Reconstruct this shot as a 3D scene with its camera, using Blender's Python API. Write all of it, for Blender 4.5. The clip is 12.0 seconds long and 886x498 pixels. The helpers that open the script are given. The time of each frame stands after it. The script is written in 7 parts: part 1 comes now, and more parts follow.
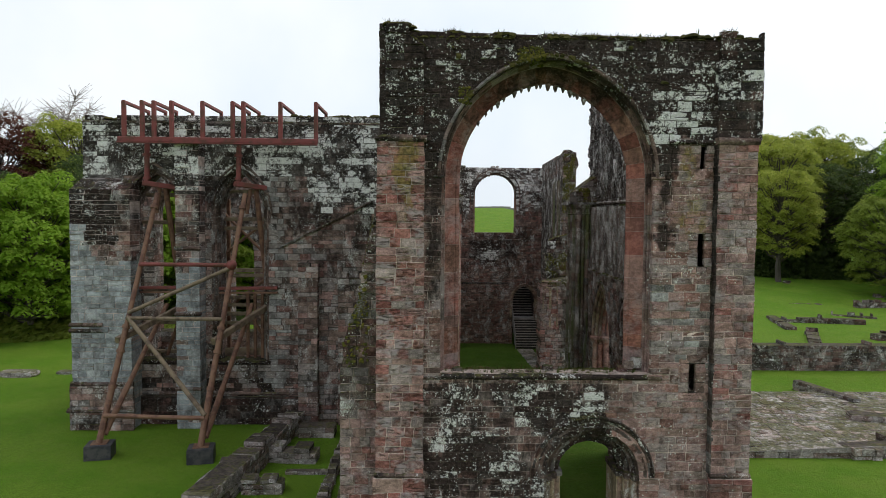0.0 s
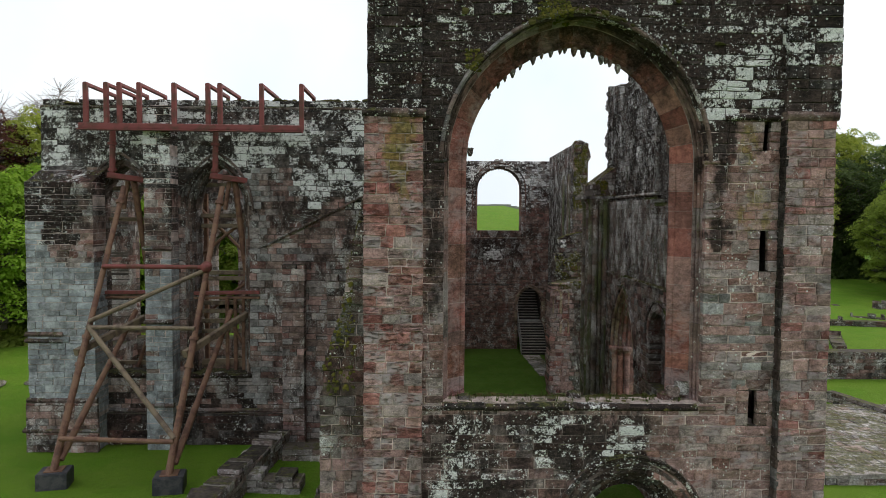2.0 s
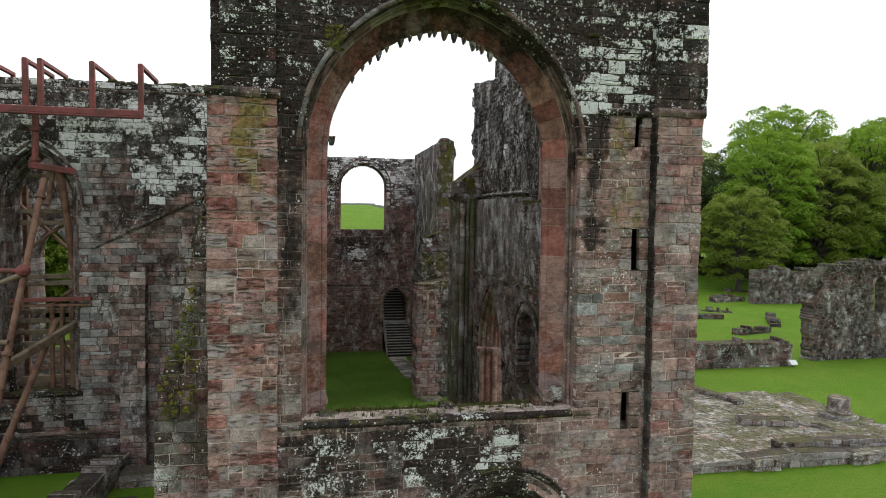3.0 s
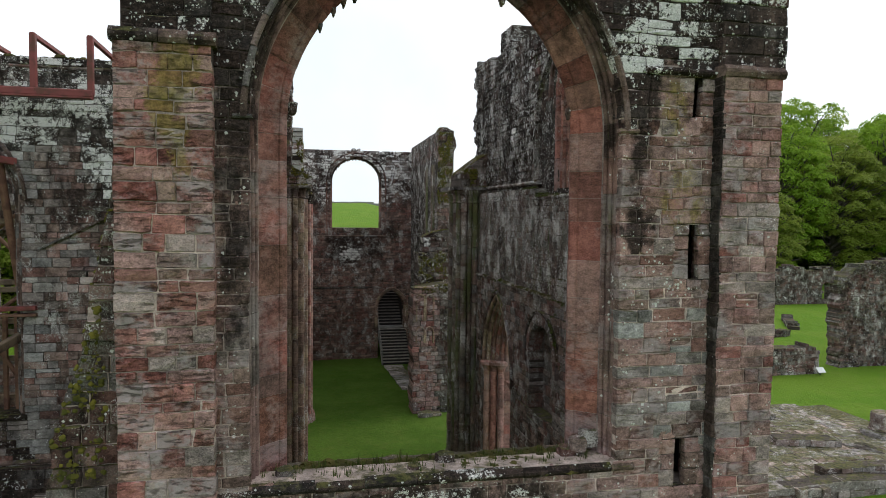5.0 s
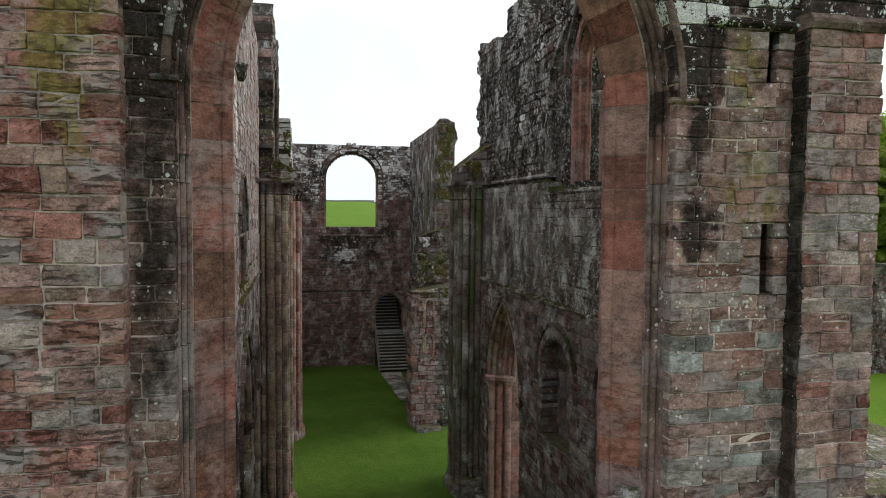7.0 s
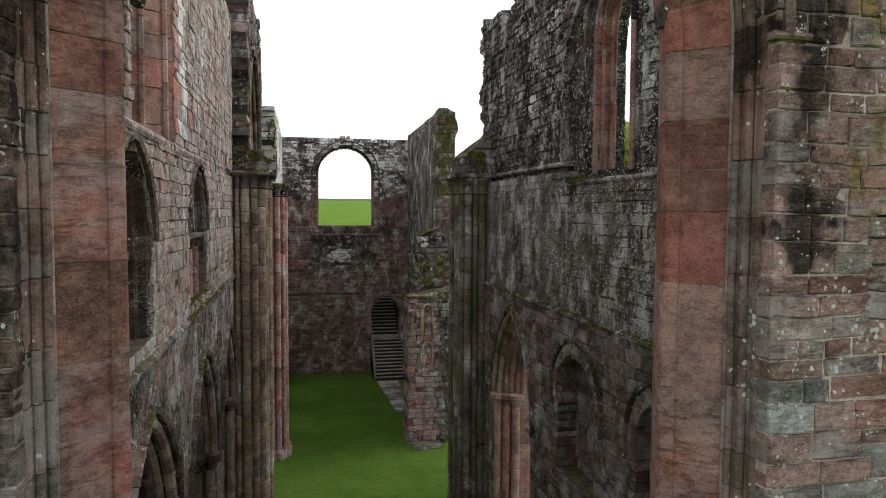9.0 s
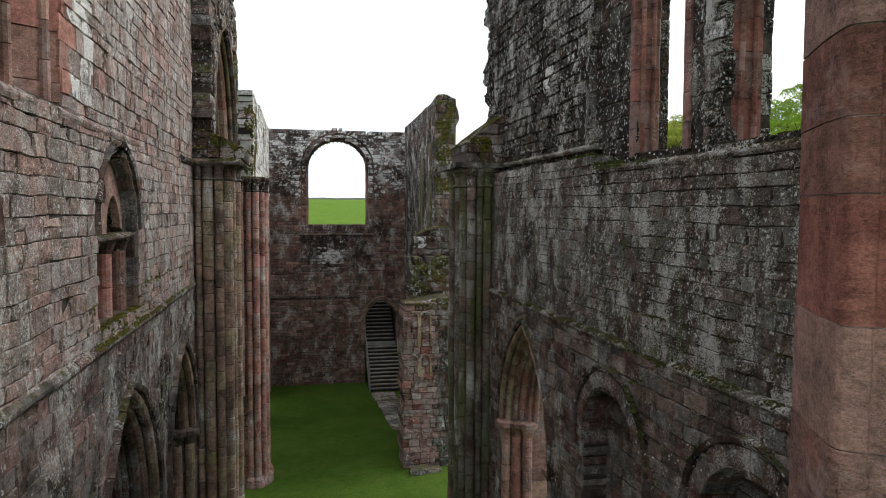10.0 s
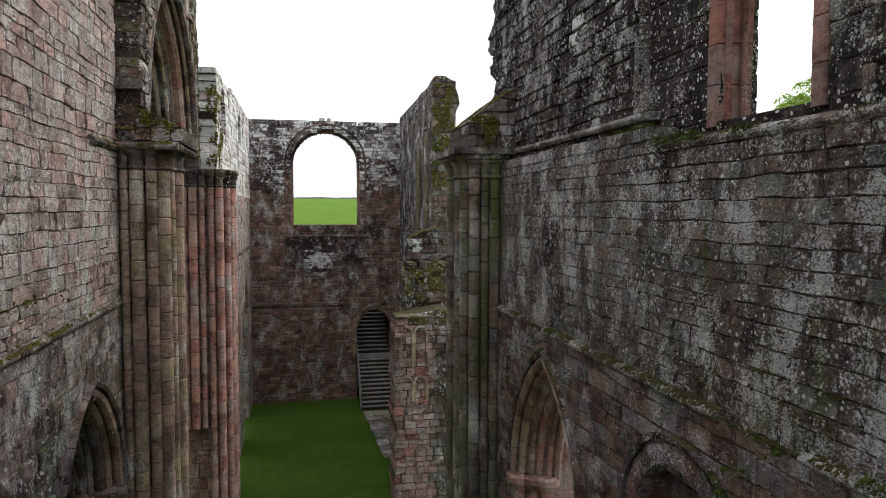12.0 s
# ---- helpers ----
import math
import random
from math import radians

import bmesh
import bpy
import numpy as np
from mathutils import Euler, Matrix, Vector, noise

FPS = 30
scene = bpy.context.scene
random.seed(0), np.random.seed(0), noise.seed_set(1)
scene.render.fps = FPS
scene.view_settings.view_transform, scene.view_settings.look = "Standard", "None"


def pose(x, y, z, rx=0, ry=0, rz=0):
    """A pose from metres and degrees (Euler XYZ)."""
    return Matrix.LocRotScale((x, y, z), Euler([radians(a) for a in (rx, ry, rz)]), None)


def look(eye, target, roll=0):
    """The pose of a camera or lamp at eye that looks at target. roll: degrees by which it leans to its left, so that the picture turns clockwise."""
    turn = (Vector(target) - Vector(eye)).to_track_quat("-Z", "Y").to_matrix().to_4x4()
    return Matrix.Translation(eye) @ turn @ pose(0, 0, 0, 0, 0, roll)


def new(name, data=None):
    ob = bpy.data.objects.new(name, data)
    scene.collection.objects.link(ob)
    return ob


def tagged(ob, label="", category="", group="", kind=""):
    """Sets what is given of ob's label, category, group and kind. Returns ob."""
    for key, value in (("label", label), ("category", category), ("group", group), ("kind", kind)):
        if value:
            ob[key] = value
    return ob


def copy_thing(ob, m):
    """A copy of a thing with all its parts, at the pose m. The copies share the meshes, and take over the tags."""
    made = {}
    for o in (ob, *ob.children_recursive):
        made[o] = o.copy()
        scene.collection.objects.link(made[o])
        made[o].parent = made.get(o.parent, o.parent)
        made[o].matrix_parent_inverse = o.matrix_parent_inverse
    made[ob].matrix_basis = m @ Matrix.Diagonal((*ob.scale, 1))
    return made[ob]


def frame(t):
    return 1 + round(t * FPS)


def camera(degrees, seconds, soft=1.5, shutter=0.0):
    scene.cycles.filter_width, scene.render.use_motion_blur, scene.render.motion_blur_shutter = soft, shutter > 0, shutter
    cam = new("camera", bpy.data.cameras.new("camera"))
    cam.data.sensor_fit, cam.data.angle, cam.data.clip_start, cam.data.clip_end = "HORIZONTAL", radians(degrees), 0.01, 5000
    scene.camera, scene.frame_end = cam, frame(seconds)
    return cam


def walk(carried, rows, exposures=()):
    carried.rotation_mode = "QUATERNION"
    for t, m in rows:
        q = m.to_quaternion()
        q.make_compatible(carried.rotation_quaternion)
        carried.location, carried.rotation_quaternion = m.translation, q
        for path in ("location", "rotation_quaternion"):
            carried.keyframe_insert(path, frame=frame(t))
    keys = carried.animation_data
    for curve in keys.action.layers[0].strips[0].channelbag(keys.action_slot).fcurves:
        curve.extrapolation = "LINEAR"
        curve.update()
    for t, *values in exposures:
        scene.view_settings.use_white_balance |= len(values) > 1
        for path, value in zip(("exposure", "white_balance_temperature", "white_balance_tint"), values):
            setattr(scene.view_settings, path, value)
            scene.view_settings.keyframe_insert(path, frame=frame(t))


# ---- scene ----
cam = camera(65.8, 12.0, soft=0.85)
METRES, EYE, TILT, LEAN, TURN = 22.0, 11.15, 0.0, 0.0, -0.8
ROWS = [
    (0.0, 0.0, 0.0, 0.0, 0.02, -2.73, -0.47),
    (0.5, -0.0016, 0.0046, -0.0017, 0.03, -2.75, -0.46),
    (1.0, -0.0026, 0.037, -0.003, 0.02, -2.79, -0.42),
    (1.5, -0.0039, 0.0942, -0.0049, 0.01, -2.83, -0.41),
    (2.0, -0.004, 0.1721, -0.0054, -0.03, -2.87, -0.4),
    (2.2, -0.0025, 0.1978, -0.0066, -0.04, -2.84, -0.41),
    (2.3, -0.0016, 0.2085, -0.0073, -1.28, -2.8, -0.61),
    (2.4, -0.0007, 0.2171, -0.008, -4.47, -2.8, -0.87),
    (2.5, -0.0, 0.2248, -0.0085, -8.32, -2.73, -0.86),
    (2.7, 0.0004, 0.2336, -0.0088, -11.29, -2.76, -0.82),
    (3.0, 0.0008, 0.2415, -0.0088, -11.34, -2.81, -0.75),
    (3.2, 0.002, 0.247, -0.0091, -11.32, -2.82, -0.76),
    (4.8, 0.0303, 0.3846, -0.0136, -11.4, -2.93, -0.58),
    (5.0, 0.0359, 0.4105, -0.0138, -11.39, -2.93, -0.59),
    (5.5, 0.0517, 0.4835, -0.0138, -11.39, -2.96, -0.53),
    (6.0, 0.0598, 0.5227, -0.0146, -11.35, -2.97, -0.51),
    (6.5, 0.0625, 0.534, -0.0147, -11.31, -3.0, -0.47),
    (7.0, 0.0638, 0.5361, -0.0148, -11.27, -3.07, -0.43),
    (7.2, 0.0649, 0.537, -0.0149, -11.24, -3.09, -0.43),
    (8.8, 0.087, 0.639, -0.0183, -11.2, -3.12, -0.33),
    (9.0, 0.0921, 0.6634, -0.019, -11.2, -3.15, -0.32),
    (9.5, 0.1072, 0.7311, -0.021, -11.17, -3.2, -0.3),
    (10.0, 0.123, 0.8068, -0.0232, -11.15, -3.21, -0.28),
    (10.5, 0.1404, 0.8867, -0.0253, -11.1, -3.22, -0.27),
    (11.0, 0.1544, 0.951, -0.0248, -11.04, -3.23, -0.17),
    (11.5, 0.1607, 0.9755, -0.025, -11.02, -3.23, -0.15),
    (12.0, 0.1632, 0.9806, -0.0252, -11.03, -3.26, -0.13),
]
walk(cam, [(t, pose(0, 0, EYE, TILT, LEAN, TURN) @ pose(METRES * x, METRES * y, METRES * z, 90 + pitch, roll, yaw)) for t, x, y, z, yaw, pitch, roll in ROWS],
     [(0, 0.05), (2, 0.15), (2.7, 0.38), (3.2, 0.4), (5, 0.24), (7, 0.27), (9, 0.38), (10, 0.37), (12, 0.55)])

# ---- world, light ----
world = bpy.data.worlds.new("overcast_sky")
scene.world = world
world.use_nodes = True
wn, wl = world.node_tree.nodes, world.node_tree.links
wn.clear()
w_out, w_bg = wn.new("ShaderNodeOutputWorld"), wn.new("ShaderNodeBackground")
w_sky = wn.new("ShaderNodeTexSky")
w_sky.sky_type, w_sky.sun_disc = "NISHITA", False
w_sky.sun_elevation, w_sky.sun_rotation = radians(43), radians(70)
w_sky.air_density, w_sky.dust_density, w_sky.ozone_density = 1.0, 4.0, 1.0
w_tc, w_noise, w_ramp = wn.new("ShaderNodeTexCoord"), wn.new("ShaderNodeTexNoise"), wn.new("ShaderNodeValToRGB")
w_noise.inputs["Scale"].default_value, w_noise.inputs["Detail"].default_value = 2.2, 5
w_ramp.color_ramp.elements[0].position, w_ramp.color_ramp.elements[0].color = 0.36, (7.6, 8.4, 9.2, 1)
w_ramp.color_ramp.elements[1].position, w_ramp.color_ramp.elements[1].color = 0.6, (9.4, 9.7, 9.9, 1)
w_mix = wn.new("ShaderNodeMix")
w_mix.data_type = "RGBA"
w_mix.inputs["Factor"].default_value = 0.85
wl.new(w_tc.outputs["Generated"], w_noise.inputs["Vector"])
wl.new(w_noise.outputs["Fac"], w_ramp.inputs["Fac"])
wl.new(w_sky.outputs["Color"], w_mix.inputs["A"])
wl.new(w_ramp.outputs["Color"], w_mix.inputs["B"])
wl.new(w_mix.outputs["Result"], w_bg.inputs["Color"])
w_bg.inputs["Strength"].default_value = 0.115
wl.new(w_bg.outputs["Background"], w_out.inputs["Surface"])

sun = new("sun", bpy.data.lights.new("sun", "SUN"))
sun.data.energy, sun.data.angle, sun.data.color = 1.3, radians(35), (1.0, 0.96, 0.9)
sun.matrix_world = look((62, 42, 62), (0, 20, 0))


# ---- materials ----
class Nodes:
    """Short hand for a node material."""

    def __init__(self, name):
        self.mat = bpy.data.materials.new(name)
        self.mat.use_nodes = True
        self.n, self.l = self.mat.node_tree.nodes, self.mat.node_tree.links
        self.bsdf = self.n["Principled BSDF"]
        self.pos = self.n.new("ShaderNodeNewGeometry")

    def put(self, socket, value):
        if isinstance(value, bpy.types.NodeSocket):
            self.l.new(value, socket)
        elif isinstance(value, tuple) and len(value) == 3 and socket.type == "RGBA":
            socket.default_value = (*value, 1)
        else:
            socket.default_value = value

    def math(self, op, a, b=0.0, c=0.0, clamp=False):
        m = self.n.new("ShaderNodeMath")
        m.operation, m.use_clamp = op, clamp
        for s, v in zip(m.inputs, (a, b, c)):
            self.put(s, v)
        return m.outputs[0]

    def scaled(self, s):
        m = self.n.new("ShaderNodeVectorMath")
        m.operation = "MULTIPLY"
        self.put(m.inputs[0], self.pos.outputs["Position"])
        m.inputs[1].default_value = s
        return m.outputs[0]

    def noise(self, scale, detail=4, stretch=(1, 1, 1), rough=0.55):
        t = self.n.new("ShaderNodeTexNoise")
        self.put(t.inputs["Vector"], self.scaled(stretch))
        t.inputs["Scale"].default_value, t.inputs["Detail"].default_value, t.inputs["Roughness"].default_value = scale, detail, rough
        return t.outputs["Fac"]

    def voronoi(self, scale, stretch=(1, 1, 1)):
        t = self.n.new("ShaderNodeTexVoronoi")
        self.put(t.inputs["Vector"], self.scaled(stretch))
        t.inputs["Scale"].default_value = scale
        return t.outputs["Distance"], t.outputs["Color"]

    def step(self, value, lo, hi):
        m = self.n.new("ShaderNodeMapRange")
        m.interpolation_type = "SMOOTHSTEP"
        self.put(m.inputs["Value"], value)
        m.inputs["From Min"].default_value, m.inputs["From Max"].default_value = lo, hi
        return m.outputs["Result"]

    def mix(self, f, a, b, blend="MIX"):
        m = self.n.new("ShaderNodeMix")
        m.data_type, m.blend_type = "RGBA", blend
        self.put(m.inputs["Factor"], f)
        self.put(m.inputs["A"], a)
        self.put(m.inputs["B"], b)
        return m.outputs["Result"]

    def ramp(self, f, stops, sharp=False):
        r = self.n.new("ShaderNodeValToRGB")
        els = r.color_ramp.elements
        while len(els) < len(stops):
            els.new(0.5)
        for e, (p, c) in zip(els, stops):
            e.position, e.color = p, (*c, 1)
        if sharp:
            r.color_ramp.interpolation = "CONSTANT"
        self.put(r.inputs["Fac"], f)
        return r.outputs["Color"]

    def axis(self, i, which="Position"):
        s = self.n.new("ShaderNodeSeparateXYZ")
        self.put(s.inputs[0], self.pos.outputs[which])
        return s.outputs[i]

    def piece(self):
        """A number of its own for each piece."""
        o = self.n.new("ShaderNodeObjectInfo")
        return self.math("FRACT", self.math("ADD", o.outputs["Random"], self.pos.outputs["Random Per Island"]))

    def done(self, color, rough=0.9, bump=None, strength=0.5, distance=0.02, spec=0.25):
        self.put(self.bsdf.inputs["Base Color"], color)
        self.put(self.bsdf.inputs["Roughness"], rough)
        self.bsdf.inputs["Specular IOR Level"].default_value = spec
        if bump is not None:
            b = self.n.new("ShaderNodeBump")
            b.inputs["Strength"].default_value, b.inputs["Distance"].default_value = strength, distance
            self.put(b.inputs["Height"], bump)
            self.put(self.bsdf.inputs["Normal"], b.outputs["Normal"])
        return self.mat


RED, RUST, PINK, BUFF = (0.22, 0.085, 0.072), (0.15, 0.072, 0.06), (0.25, 0.158, 0.145), (0.28, 0.215, 0.17)
GREY, SLATE, UMBER, OCHRE = (0.265, 0.228, 0.212), (0.19, 0.178, 0.172), (0.11, 0.075, 0.063), (0.27, 0.19, 0.08)


def stone_mat(name, palette, crust=0.0, lichen=0.0, moss=0.0, spots=0.0, flecks=0.0, crust_z=None, bump=1.0, tone=1.0, patch=0.5, wash=0.0, regions=(), green=0.0, gold=0.0, even=0.08, film=0.0, bed=0.0, ruddy=0.0, grain=1.0, drips=0.0):
    """Weathered sandstone: each stone its own colour, salts, black crust, pale lichen in patches, dots and flecks, moss on ledges.
    regions: (x0, x1, z0, z1, soft, crust, lichen) where the crust or the lichen is heavier."""
    k = Nodes(name)
    r = k.piece()
    n = len(palette)
    col = k.ramp(r, [(i / n, c) for i, c in enumerate(palette)], sharp=True)
    r2 = k.math("FRACT", k.math("MULTIPLY", r, 17.3))
    r3 = k.math("FRACT", k.math("MULTIPLY", r, 53.7))
    big, a, b, c = k.noise(0.5, 4), k.noise(2.3, 8, (1, 1, 1.2), 0.68), k.noise(8, 8, (1, 1, 1.5), 0.7), k.noise(32, 6, (1, 1, 1.4), 0.72)
    ca, cb, cc = k.step(a, 0.38, 0.62), k.step(b, 0.38, 0.62), k.step(c, 0.4, 0.6)
    grit = k.step(k.noise(85, 4, (1, 1, 1.6), 0.75), 0.38, 0.62)
    avg = tuple(sum(p[i] for p in palette) / n for i in range(3))
    col = k.mix(k.math("ADD", even * 0.6, k.math("MULTIPLY", ca, 0.25)), col, avg)
    if ruddy:
        m = k.step(k.math("ADD", k.noise(0.6, 6, (1, 1, 1.3), 0.6), k.math("MULTIPLY", k.math("SUBTRACT", r3, 0.5), 0.3)), 0.5, 0.64)
        col = k.mix(k.math("MULTIPLY", m, ruddy), col, (0.22, 0.077, 0.064))
    lum = k.math("ADD", k.math("MULTIPLY", r2, 0.5 - 0.45 * even), k.math("MULTIPLY", ca, 0.3))
    lum = k.math("ADD", lum, k.math("MULTIPLY", cb, 0.22 * grain))
    lum = k.math("ADD", lum, k.math("MULTIPLY", cc, 0.22 * grain))
    lum = k.math("ADD", lum, k.math("MULTIPLY", grit, 0.24 * grain))
    lum = k.math("MULTIPLY", k.math("POWER", k.math("ADD", lum, 0.19 + 0.22 * even + 0.34 * (1 - grain)), 1.6), tone * 1.08)
    g = k.n.new("ShaderNodeCombineColor")
    for s in g.inputs:
        k.put(s, lum)
    col = k.mix(1.0, col, g.outputs[0], "MULTIPLY")
    if wash:
        w = k.math("ADD", k.noise(1.5, 8, (1, 1, 1.4), 0.66), k.math("MULTIPLY", k.math("SUBTRACT", r3, 0.5), 0.3))
        w = k.math("ADD", w, k.math("MULTIPLY", k.math("SUBTRACT", b, 0.5), 0.5))
        col = k.mix(k.math("MULTIPLY", k.step(w, 0.5, 0.72), wash), col, (0.41, 0.375, 0.375))
    stain = k.noise(1.2, 8, (1, 1, 0.4), 0.66)
    col = k.mix(k.math("MULTIPLY", k.step(stain, 0.52, 0.68), 0.5), col, (0.045, 0.037, 0.032))
    layers = None
    if bed:
        layers = k.math("MULTIPLY", k.step(k.noise(3.2, 8, (1, 1, 5.0), 0.66), 0.53, 0.6), k.step(k.math("ADD", k.noise(1.6, 5), k.math("MULTIPLY", r3, 0.25)), 0.52, 0.7))
        col = k.mix(k.math("MULTIPLY", layers, 0.55 * bed), col, (0.035, 0.026, 0.022))
        pits = k.step(k.noise(11, 5, (1, 1, 1.6), 0.6), 0.62, 0.68)
        col = k.mix(k.math("MULTIPLY", pits, 0.5 * bed), col, (0.03, 0.024, 0.02))
        layers = k.math("ADD", layers, k.math("MULTIPLY", pits, 0.5))
    x, z = k.axis(0), k.axis(2)
    wx = k.math("ADD", x, k.math("MULTIPLY", k.math("SUBTRACT", k.noise(1.1, 6, (1, 1, 1), 0.65), 0.5), 1.6))
    wz = k.math("ADD", z, k.math("MULTIPLY", k.math("SUBTRACT", k.noise(1.3, 6, (1.3, 1.3, 0.8), 0.65), 0.5), 1.6))
    amount = k.math("ADD", crust, k.math("MULTIPLY", k.math("SUBTRACT", big, 0.5), 1.3))
    amount = k.math("ADD", amount, k.math("MULTIPLY", k.math("SUBTRACT", k.noise(2.2, 8, (1, 1, 0.5), 0.66), 0.5), 1.2))
    more = yellow = None
    for x0, x1, z0, z1, soft, ac, al, *ag in regions:
        inside = k.math("MULTIPLY", k.math("MULTIPLY", k.step(wx, x0 - soft, x0 + soft), k.step(wx, x1 + soft, x1 - soft)), k.math("MULTIPLY", k.step(wz, z0 - soft, z0 + soft), k.step(wz, z1 + soft, z1 - soft)))
        if ac:
            amount = k.math("ADD", amount, k.math("MULTIPLY", inside, ac))
        if al:
            add = k.math("MULTIPLY", inside, al)
            more = add if more is None else k.math("ADD", more, add)
        if ag:
            add = k.math("MULTIPLY", inside, ag[0])
            yellow = add if yellow is None else k.math("ADD", yellow, add)
    for lo, hi, add in crust_z or ():
        m = k.n.new("ShaderNodeMapRange")
        k.put(m.inputs["Value"], wz)
        m.inputs["From Min"].default_value, m.inputs["From Max"].default_value, m.inputs["To Max"].default_value = lo, hi, add
        amount = k.math("ADD", amount, m.outputs["Result"])
    amount = k.math("ADD", amount, k.math("MULTIPLY", k.math("SUBTRACT", r2, 0.5), 0.22))
    black = k.step(amount, 0.32, 0.72)
    col = k.mix(k.math("MULTIPLY", black, 0.92), col, k.mix(k.math("MULTIPLY", cb, cc), (0.007, 0.006, 0.0055), (0.068, 0.049, 0.042)))
    height = k.math("ADD", k.math("MULTIPLY", a, 0.9), k.math("ADD", k.math("MULTIPLY", b, 0.8), k.math("MULTIPLY", c, 0.32)))
    if layers is not None:
        height = k.math("SUBTRACT", height, k.math("MULTIPLY", layers, 0.45 * bed))
    if yellow is not None:
        m = k.step(k.math("ADD", k.math("MULTIPLY", yellow, 0.3), k.math("ADD", k.noise(1.7, 7, (1, 1, 0.6), 0.66), k.math("MULTIPLY", k.math("SUBTRACT", c, 0.5), 0.5))), 0.72, 0.84)
        col = k.mix(k.math("MULTIPLY", m, 0.62), col, k.mix(cb, (0.12, 0.1, 0.02), (0.3, 0.24, 0.05)))
    if film:
        p = k.math("ADD", k.noise(1.7, 9, (1.1, 1.1, 0.85), 0.72), k.math("MULTIPLY", k.math("SUBTRACT", k.noise(0.7, 5, (1, 1, 0.9), 0.6), 0.5), 0.8))
        p = k.math("ADD", p, k.math("MULTIPLY", k.math("SUBTRACT", k.noise(50, 6, (1.2, 1.2, 0.6), 0.74), 0.5), 1.7))
        m = k.step(p, 0.62 - 0.2 * film, 0.74 - 0.2 * film)
        col = k.mix(k.math("MULTIPLY", m, 0.75), col, k.mix(grit, (0.115, 0.122, 0.1), (0.35, 0.362, 0.32)))
    if gold:
        m = k.step(k.math("ADD", k.noise(0.8, 3), k.math("MULTIPLY", k.math("SUBTRACT", b, 0.5), 0.6)), 0.72 - 0.2 * gold, 0.8 - 0.2 * gold)
        col = k.mix(k.math("MULTIPLY", m, 0.6), col, (0.26, 0.2, 0.045))
    if green:
        m = k.step(k.math("ADD", k.noise(2.4, 4, (1, 1, 0.12)), k.math("MULTIPLY", k.math("SUBTRACT", b, 0.5), 0.3)), 0.74 - 0.3 * green, 0.86 - 0.3 * green)
        col = k.mix(k.math("MULTIPLY", m, 0.7), col, (0.085, 0.11, 0.03))
    if flecks:
        p = k.math("ADD", k.math("MULTIPLY", k.noise(40, 6, (1.1, 0.75, 1.05), 0.8), 1.35), k.math("SUBTRACT", k.math("MULTIPLY", k.math("SUBTRACT", k.noise(1.3, 6, (1.2, 1.2, 0.75), 0.66), 0.5), 1.25), 0.175))
        m = k.step(p, 0.72 - 0.2 * flecks, 0.79 - 0.2 * flecks)
        col = k.mix(k.math("MULTIPLY", m, 0.85), col, k.mix(grit, (0.38, 0.37, 0.35), (0.86, 0.85, 0.82)))
    if lichen or more is not None:
        p = k.math("ADD", k.math("ADD", 0.2, k.math("MULTIPLY", k.noise(patch, 3), 0.6)), k.math("MULTIPLY", k.math("SUBTRACT", r3, 0.5), 0.2))
        p = k.math("ADD", p, k.math("MULTIPLY", k.math("SUBTRACT", k.noise(6, 9, (1, 1, 1.1), 0.75), 0.5), 0.95))
        p = k.math("ADD", p, k.math("MULTIPLY", k.math("SUBTRACT", k.noise(25, 7, (1, 1, 1), 0.75), 0.5), 0.65))
        p = k.math("ADD", p, 0.32 * lichen)
        if more is not None:
            p = k.math("ADD", p, k.math("MULTIPLY", more, 0.32))
        m = k.step(p, 0.8, 0.85)
        col = k.mix(k.math("MULTIPLY", m, 0.93), col, k.mix(cc, (0.62, 0.61, 0.59), (0.93, 0.92, 0.9)))
    if drips:
        p = k.math("ADD", k.noise(19, 7, (1.25, 0.9, 0.8), 0.76), k.math("MULTIPLY", k.math("SUBTRACT", k.noise(1.2, 5, (1, 1, 0.7), 0.6), 0.5), 0.55))
        m = k.step(p, 0.67 - 0.12 * drips, 0.72 - 0.12 * drips)
        col = k.mix(k.math("MULTIPLY", m, 0.85), col, k.mix(grit, (0.4, 0.38, 0.36), (0.85, 0.83, 0.81)))
        p = k.math("ADD", k.noise(7, 7, (1.1, 1.1, 0.6), 0.7), k.math("MULTIPLY", k.math("SUBTRACT", a, 0.5), 0.4))
        col = k.mix(k.math("MULTIPLY", k.step(p, 0.56, 0.66), 0.6 * drips), col, (0.03, 0.025, 0.022))
    if spots:
        d, vc = k.voronoi(19)
        sep = k.n.new("ShaderNodeSeparateColor")
        k.put(sep.inputs[0], vc)
        near_by = k.math("ADD", k.math("MULTIPLY", k.math("SUBTRACT", big, 0.5), 2.2), k.math("MULTIPLY", k.math("SUBTRACT", a, 0.5), 3.0))
        on = k.step(k.math("ADD", sep.outputs[0], near_by), 1.12 - 0.4 * spots, 1.16 - 0.4 * spots)
        size = k.math("MULTIPLY", k.math("POWER", sep.outputs[1], 2.0), 0.58)
        dot = k.step(k.math("SUBTRACT", k.math("ADD", size, k.math("MULTIPLY", k.math("SUBTRACT", k.noise(45, 4), 0.5), 0.7)), d), -0.03, 0.06)
        col = k.mix(k.math("MULTIPLY", k.math("MULTIPLY", on, dot), 0.85), col, (0.66, 0.67, 0.64))
